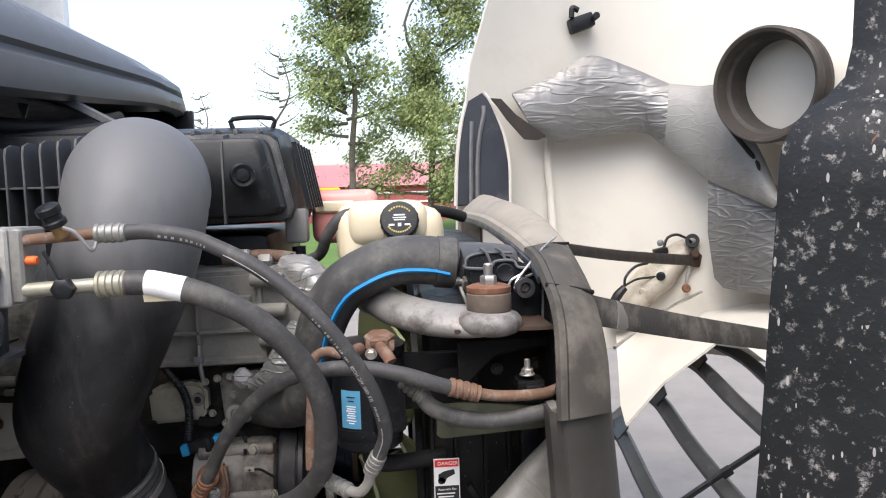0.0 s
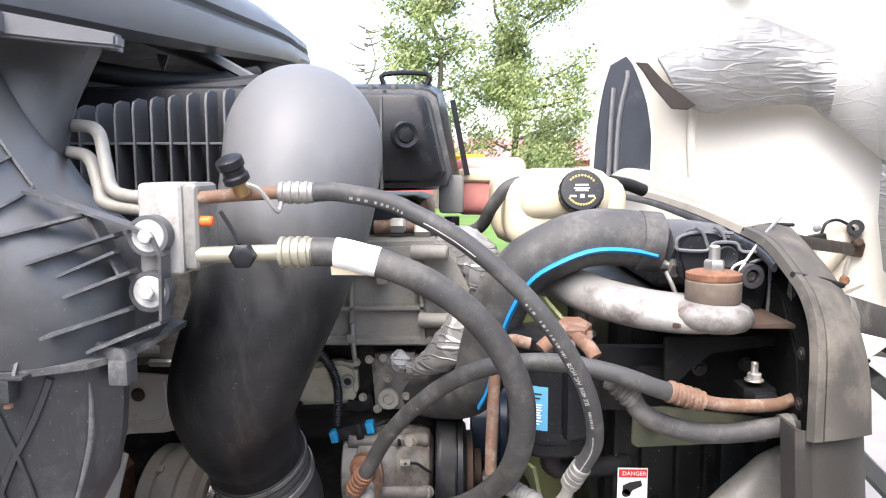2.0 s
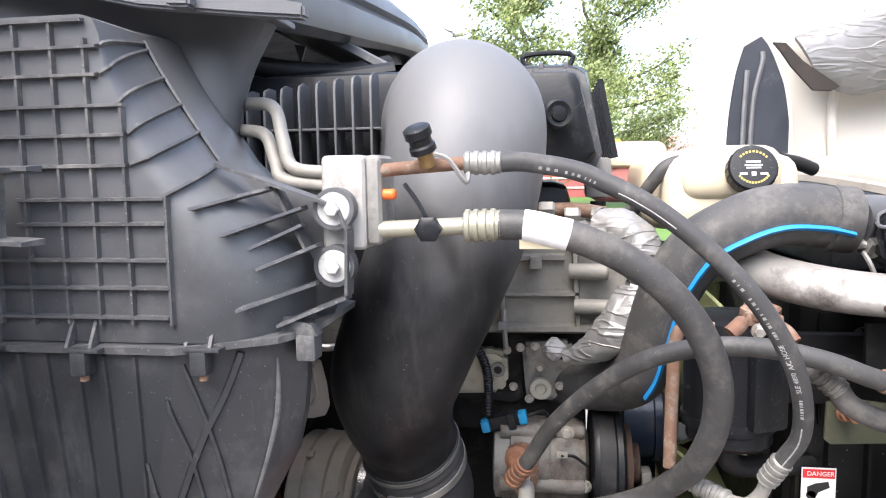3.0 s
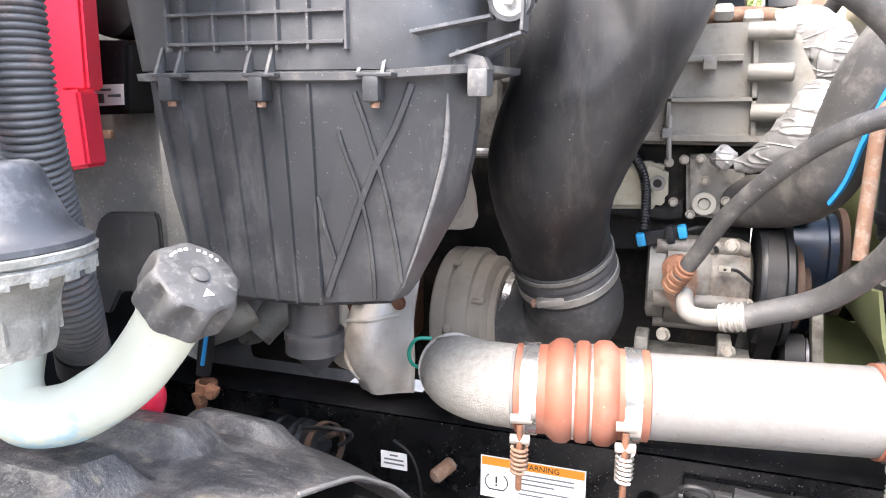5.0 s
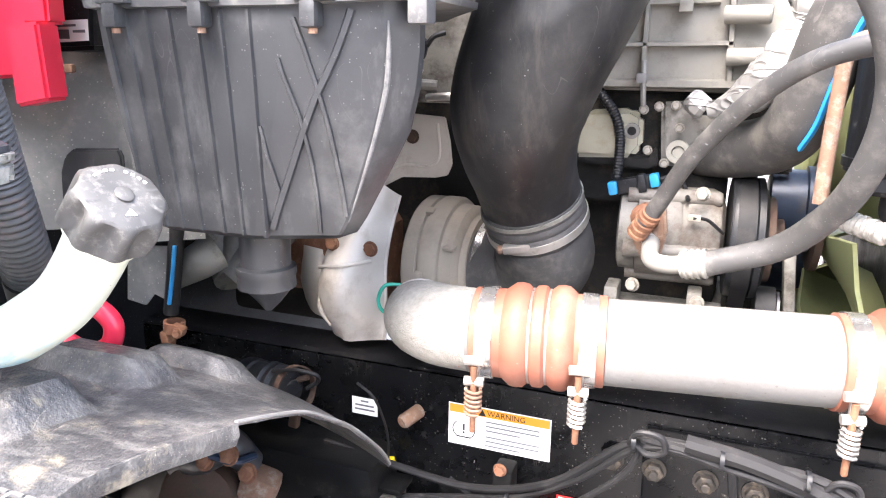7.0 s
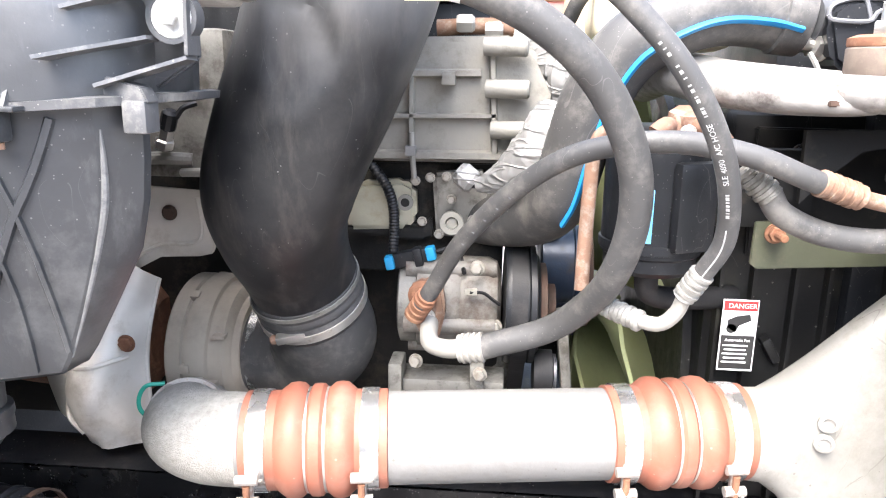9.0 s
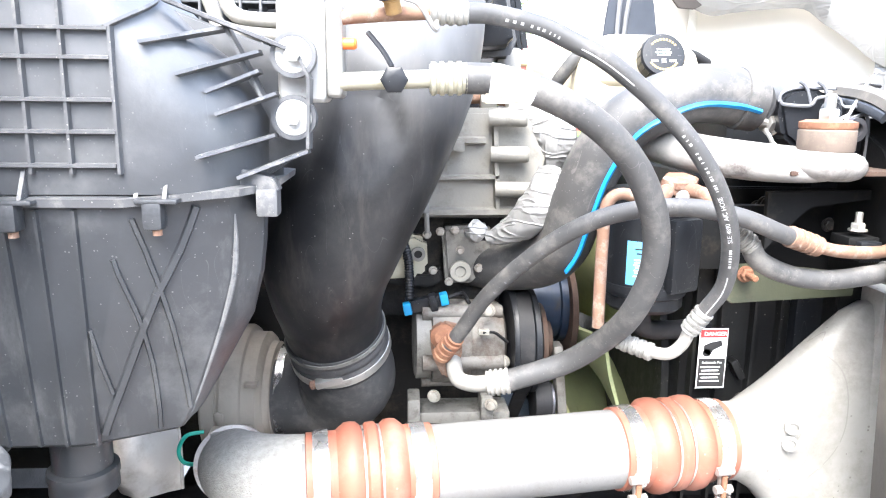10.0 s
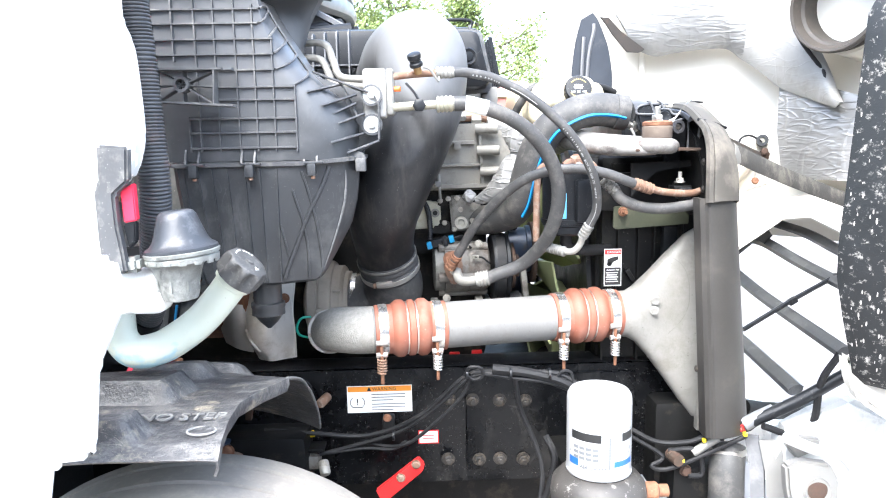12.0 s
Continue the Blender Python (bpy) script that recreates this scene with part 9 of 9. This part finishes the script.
    part("frame_rail_left", tube([A + (B - A) * (k / 6) for k in range(0, 9)], 0.022, 8, 2, flat=0.6), "plastic", g)
    part("frame_top", tube([A, A + run * 0.25 + V((0.03, 0, 0.0)), A + run * 0.6, A + run * 1.05], 0.02, 8, 4, flat=0.6), "plastic", g)
    for k in (0.22, 0.595, 0.95, 1.3):
        p = A + (B - A) * k
        bar_pts = [p, p + run * 0.12 + V((0.02, 0, 0.0)), p + run * 0.5, p + run * 1.05]
        bb = part("bar", tube(bar_pts, [0.03, 0.026, 0.024, 0.024], 8, 4, flat=0.6, up=(1, 0, 0.5)), "plastic", g)
        part("web", prism([(0, 0), (0.14, 0), (0.12, 0.05), (0.03, 0.07)], 0.006, Matrix.Translation(p) @ Matrix((run.normalized(), (A - B).normalized(), run.cross(A - B).normalized())).transposed().to_4x4()), "plastic", bb)
    part("cross_rod", tube([(0.7, 1.59, 0.86), (0.866, 1.61, 0.948), (1.022, 1.65, 1.012), (1.12, 1.67, 1.06)], 0.008, 8, 5), "plastic_dark", g)
    for q in ((0.866, 1.61, 0.945), (1.022, 1.65, 1.01), (1.115, 1.67, 1.056)):
        part("rod_clip", block(q, (0.03, 0.02, 0.02), 0.004, (0, -30, 0)), "plastic_dark", g)
    # straps that hold the tilted hood
    s = thing("hood_strap", (0.662, 1.400, 1.359), "worn black webbing strap holding the open hood", "strap")
    part("webbing", tube([(0.313, 1.030, 1.476), (0.360, 1.060, 1.461), (0.445, 1.130, 1.433), (0.649, 1.300, 1.369), (0.979, 1.550, 1.274), (1.273, 1.700, 1.187)], 0.024, 8, 4, flat=0.14, up=(0, 0.2, 1)), "webbing", s)
    part("stitching", tube([(0.439, 1.124, 1.435), (0.469, 1.152, 1.425)], 0.0243, 8, 1, flat=0.17, up=(0, 0.2, 1)), "paint_grey", s)
    s = thing("hood_strap", (0.615, 1.600, 1.487), "flat dark steel hood stay beside the seal", "stay")
    part("stay", tube([(0.373, 1.300, 1.538), (0.653, 1.72, 1.474), (1.112, 2.38, 1.385)], [0.011, 0.014, 0.019], 8, 3, flat=0.25, up=(0, 0.2, 1)), "strap_dark", s)
    part("rod", tube([(0.715, 2.000, 1.176), (0.943, 2.200, 1.243), (1.149, 2.380, 1.272)], 0.006, 8, 3), "steel", s, "thin steel rod")


hood()


# ---------------------------------------------------------------- low at the front of the truck
def front_low():
    p = thing("lower_hose", (0.376, 0.950, 0.667), "dark grey lower radiator hose", "coolant hose")
    part("hose", tube([(0.389, 0.980, 0.751), (0.375, 0.950, 0.696), (0.373, 0.950, 0.595), (0.364, 1.000, 0.445)], 0.04, 24, 6), "rubber", p)
    part("clamp", ring((0.385, 0.972, 0.738), (0, 0.1, 1), 0.0405, 0.043, 0.014, 28), "steel", p)
    s = thing("gas_strut", (0.479, 0.900, 0.873), "black hood strut tube with a grey sleeve", "strut")
    part("cylinder", tube([(0.401, 0.930, 0.822), (0.504, 0.900, 0.885), (0.607, 0.870, 0.964), (0.671, 0.860, 1.003)], 0.014, 14, 3), "plastic_dark", s)
    part("sleeve", tube([(0.401, 0.930, 0.822), (0.430, 0.925, 0.840), (0.465, 0.920, 0.858)], 0.016, 14, 3), "plastic_grey", s)
    part("rod", tube([(0.414, 0.930, 0.826), (0.348, 0.940, 0.789), (0.295, 0.950, 0.749)], 0.01, 12, 3), "alu", s)
    part("mark", tube([(0.393, 0.932, 0.815), (0.362, 0.937, 0.798)], 0.0108, 12, 2), "red_paint", s)
    part("mark_end", block((0.397, 0.930, 0.816), (0.006, 0.02, 0.02), 0.002, (0, -25, 0)), "red_paint", s)
    part("end", lathe([(0.014, -0.012), (0.014, 0.012)], (0.256, 0.950, 0.736), (0.2, -1, 0), 16), "rust_dark", s)
    g = "cables at the bumper"
    for pts, rr in (([(0.157, 1.000, 0.794), (0.219, 0.980, 0.766), (0.285, 0.960, 0.772), (0.326, 0.950, 0.789), (0.357, 0.930, 0.790)], 0.006), ([(0.161, 0.990, 0.777), (0.230, 0.970, 0.734), (0.200, 0.960, 0.715), (0.250, 0.950, 0.715), (0.404, 0.920, 0.800)], 0.005),
                    ([(0.431, 0.900, 0.831), (0.510, 0.900, 0.804), (0.540, 0.890, 0.841), (0.546, 0.880, 0.937), (0.572, 0.860, 1.007)], 0.008), ([(0.243, 0.970, 0.748), (0.301, 0.950, 0.755), (0.317, 0.950, 0.698), (0.284, 0.950, 0.693)], 0.006)):
        c = thing("cable", pts[0], "black cable looping to the front bumper", "cable", g)
        part("sleeve", tube(pts, rr, 8, 5), "rubber_black", c)
    for q in ((0.315, 0.940, 0.784), (0.268, 0.945, 0.734), (0.398, 0.915, 0.806)):
        part("tape", block(q, (0.008, 0.01, 0.009), 0.002), "yellow", thing("cable_tape", q, "yellow tape marker on a cable", "cable tape"))
    k = thing("radiator_support", (0.312, 1.000, 0.672), "grimy fittings under the radiator", "fitting")
    part("foot", block((0.327, 1.020, 0.654), (0.14, 0.1, 0.1), 0.01), "black_iron", k)
    bolts([(0.250, 0.970, 0.741), (0.281, 0.960, 0.702), (0.354, 0.960, 0.713)], k, r=0.011, h=0.012, material="rust_dark")
    x = thing("cross_pipe", (0.674, 1.300, 0.697), "dark steel cross pipe behind the bumper", "pipe")
    part("pipe", tube([(0.523, 1.200, 0.756), (0.674, 1.300, 0.702), (0.983, 1.500, 0.629)], 0.024, 16, 3), "black_iron", x)
    b = thing("bumper", (0.598, 0.900, 0.684), "white front bumper end with an oval lamp hole", "bumper")
    part("beam", block((0.75, 1.2, 0.55), (0.18, 1.2, 0.16), 0.03), "white", b)
    part("corner", prism([(0.466, 0.822), (0.521, 0.853), (0.557, 0.871), (0.619, 0.895), (0.683, 0.866), (0.782, 0.809), (0.811, 0.530), (0.491, 0.547), (0.458, 0.742)], 0.06, pose(0, 0.94, 0, 90, 0, 0), 0.015), "bumper_white", b)
    part("lamp_plate", prism([(0.440, 0.776), (0.476, 0.787), (0.538, 0.777), (0.558, 0.740), (0.560, 0.662), (0.460, 0.667), (0.446, 0.724)], 0.03, pose(0, 0.84, 0, 90, 0, 0), 0.006), "paint_grey", b, "pale grey lamp bracket")
    part("lamp_hole", lathe([(0.024, 0.002), (0.03, 0.004), (0.033, 0.0), (0.028, 0.006), (0.022, 0.001)], (0.511, 0.812, 0.720), (0, -1, 0.1), 28), "paint_grey", b)
    part("lamp_core", lathe([(0.022, 0.003), (0.014, 0.005), (0.004, 0.005)], (0.511, 0.812, 0.720), (0, -1, 0.1), 20), "rust_dark", b)
    part("fold", tube([(0.436, 0.815, 0.841), (0.496, 0.810, 0.815), (0.558, 0.810, 0.799), (0.600, 0.810, 0.746), (0.642, 0.810, 0.691)], 0.012, 10, 6), "bumper_white", b)
    part("tow_bracket", prism([(0.458, 0.807), (0.492, 0.823), (0.537, 0.817), (0.530, 0.791), (0.485, 0.773)], 0.02, pose(0, 0.87, 0, 90, 0, 0), 0.004), "paint_grey", b)
    part("inner_flange", sheet([[(0.433, 0.920, 0.789), (0.441, 0.900, 0.719), (0.460, 0.900, 0.535)], [(0.474, 0.900, 0.796), (0.476, 0.880, 0.728), (0.502, 0.880, 0.546)]], 0.006), "paint_grey", b, "blue-grey inner flange")
    part("liner", sheet([[(0.412, 0.950, 0.792), (0.420, 0.930, 0.718), (0.432, 0.930, 0.517)], [(0.435, 0.930, 0.794), (0.442, 0.910, 0.727), (0.458, 0.910, 0.529)]], 0.008), "plastic_grey", b)


front_low()


def tree(x, y, h, crown_r, count, seed, label, bare=False):
    rng = random.Random(seed)
    t = thing("tree", (x, y, 0), label, "tree", "trees behind the yard")
    bms, tips = [], []
    lean = [V((x + rng.uniform(-.3, .3) * k, y + rng.uniform(-.3, .3) * k, h * 0.9 * k / 4)) for k in range(5)]
    bms.append(tube(lean, [h * 0.011, h * 0.007, h * 0.002], 8, 4))
    for i in range(40):
        f = rng.uniform(0.1, 0.98)
        p = lean[0].lerp(lean[-1], f)
        a = rng.uniform(0, 6.28)
        ln = crown_r * (1.1 - f * 0.6) * rng.uniform(0.5, 1.0)
        q = p + V((math.cos(a) * ln, math.sin(a) * ln, ln * rng.uniform(0.1, 0.6)))
        bms.append(tube([p, p.lerp(q, 0.5) + V((0, 0, -0.1)), q], [h * 0.006, h * 0.0035, h * 0.001], 5, 2))
        tips += [p.lerp(q, s) for s in (0.45, 0.7, 0.9, 1.0)]
    part("trunk", merge(*bms), "bark", t)
    vs, fs = [], []
    for _ in range(count):
        c = rng.choice(tips) + V([rng.gauss(0, crown_r * 0.11) for _ in range(3)])
        s = rng.uniform(0.05, 0.12) * (0.6 if bare else 1.0)
        n = V([rng.gauss(0, 1) for _ in range(3)]).normalized()
        u = n.orthogonal().normalized() * s
        w = n.cross(u) * rng.uniform(0.4, 0.8)
        k = len(vs)
        vs += [c - u, c + w * 0.8 + n * s * 0.2, c + u, c - w * 0.8 + n * s * 0.2]
        fs.append((k, k + 1, k + 2, k + 3))
    me = bpy.data.meshes.new("crown")
    me.from_pydata([tuple(v) for v in vs], [], fs)
    me.materials.append(M["leaf"])
    ob = new("crown", me)
    ob.parent, ob.matrix_parent_inverse = t, Matrix.Translation(t.location).inverted()
    tagged(ob, "loose spring-green leaves", kind="stuff")


def far_building(x0, x1, y, h, label):
    b = thing("building", ((x0 + x1) / 2, y, 0), label, "building")
    part("wall", block(((x0 + x1) / 2, y + 4, h * 0.3), (x1 - x0, 8, h * 0.6), 0.02), "building", b)
    part("roof", prism([(-4.4, 0), (0, h * 0.42), (4.4, 0)], x1 - x0 + 0.6, pose(x0 - 0.3, y + 4, h * 0.6, 90, 0, 90)), "roof_red", b, "faded pink-red metal roof")
    for k in range(3):
        part("rail_board", block(((x0 + x1) / 2, y - 0.05, h * (0.16 + 0.16 * k)), (x1 - x0, 0.06, 0.09), 0.01), "paper", b, "white horizontal board")


# ---------------------------------------------------------------- distance
M["roof_red"] = mat("pink-red roof", (0.5, 0.2, 0.2), 0.6, var=0.15, scale=0.6, bump=0.0)
tree(-1.3, 30, 14.0, 2.6, 17000, 3, "tall leafy green tree with pale young leaves")
tree(1.9, 32, 13.5, 3.4, 24000, 5, "tall leafy green tree beside another one")
tree(4.2, 36, 7.0, 2.2, 5000, 12, "young leafy tree near the red building")
tree(-6.2, 42, 11.0, 2.4, 2600, 8, "thin tree with sparse young leaves", True)
tree(-10.6, 42, 8.5, 1.8, 900, 9, "small almost bare tree", True)
far_building(-30, 34, 44, 3.6, "long low red building with pink roof beyond the trees")
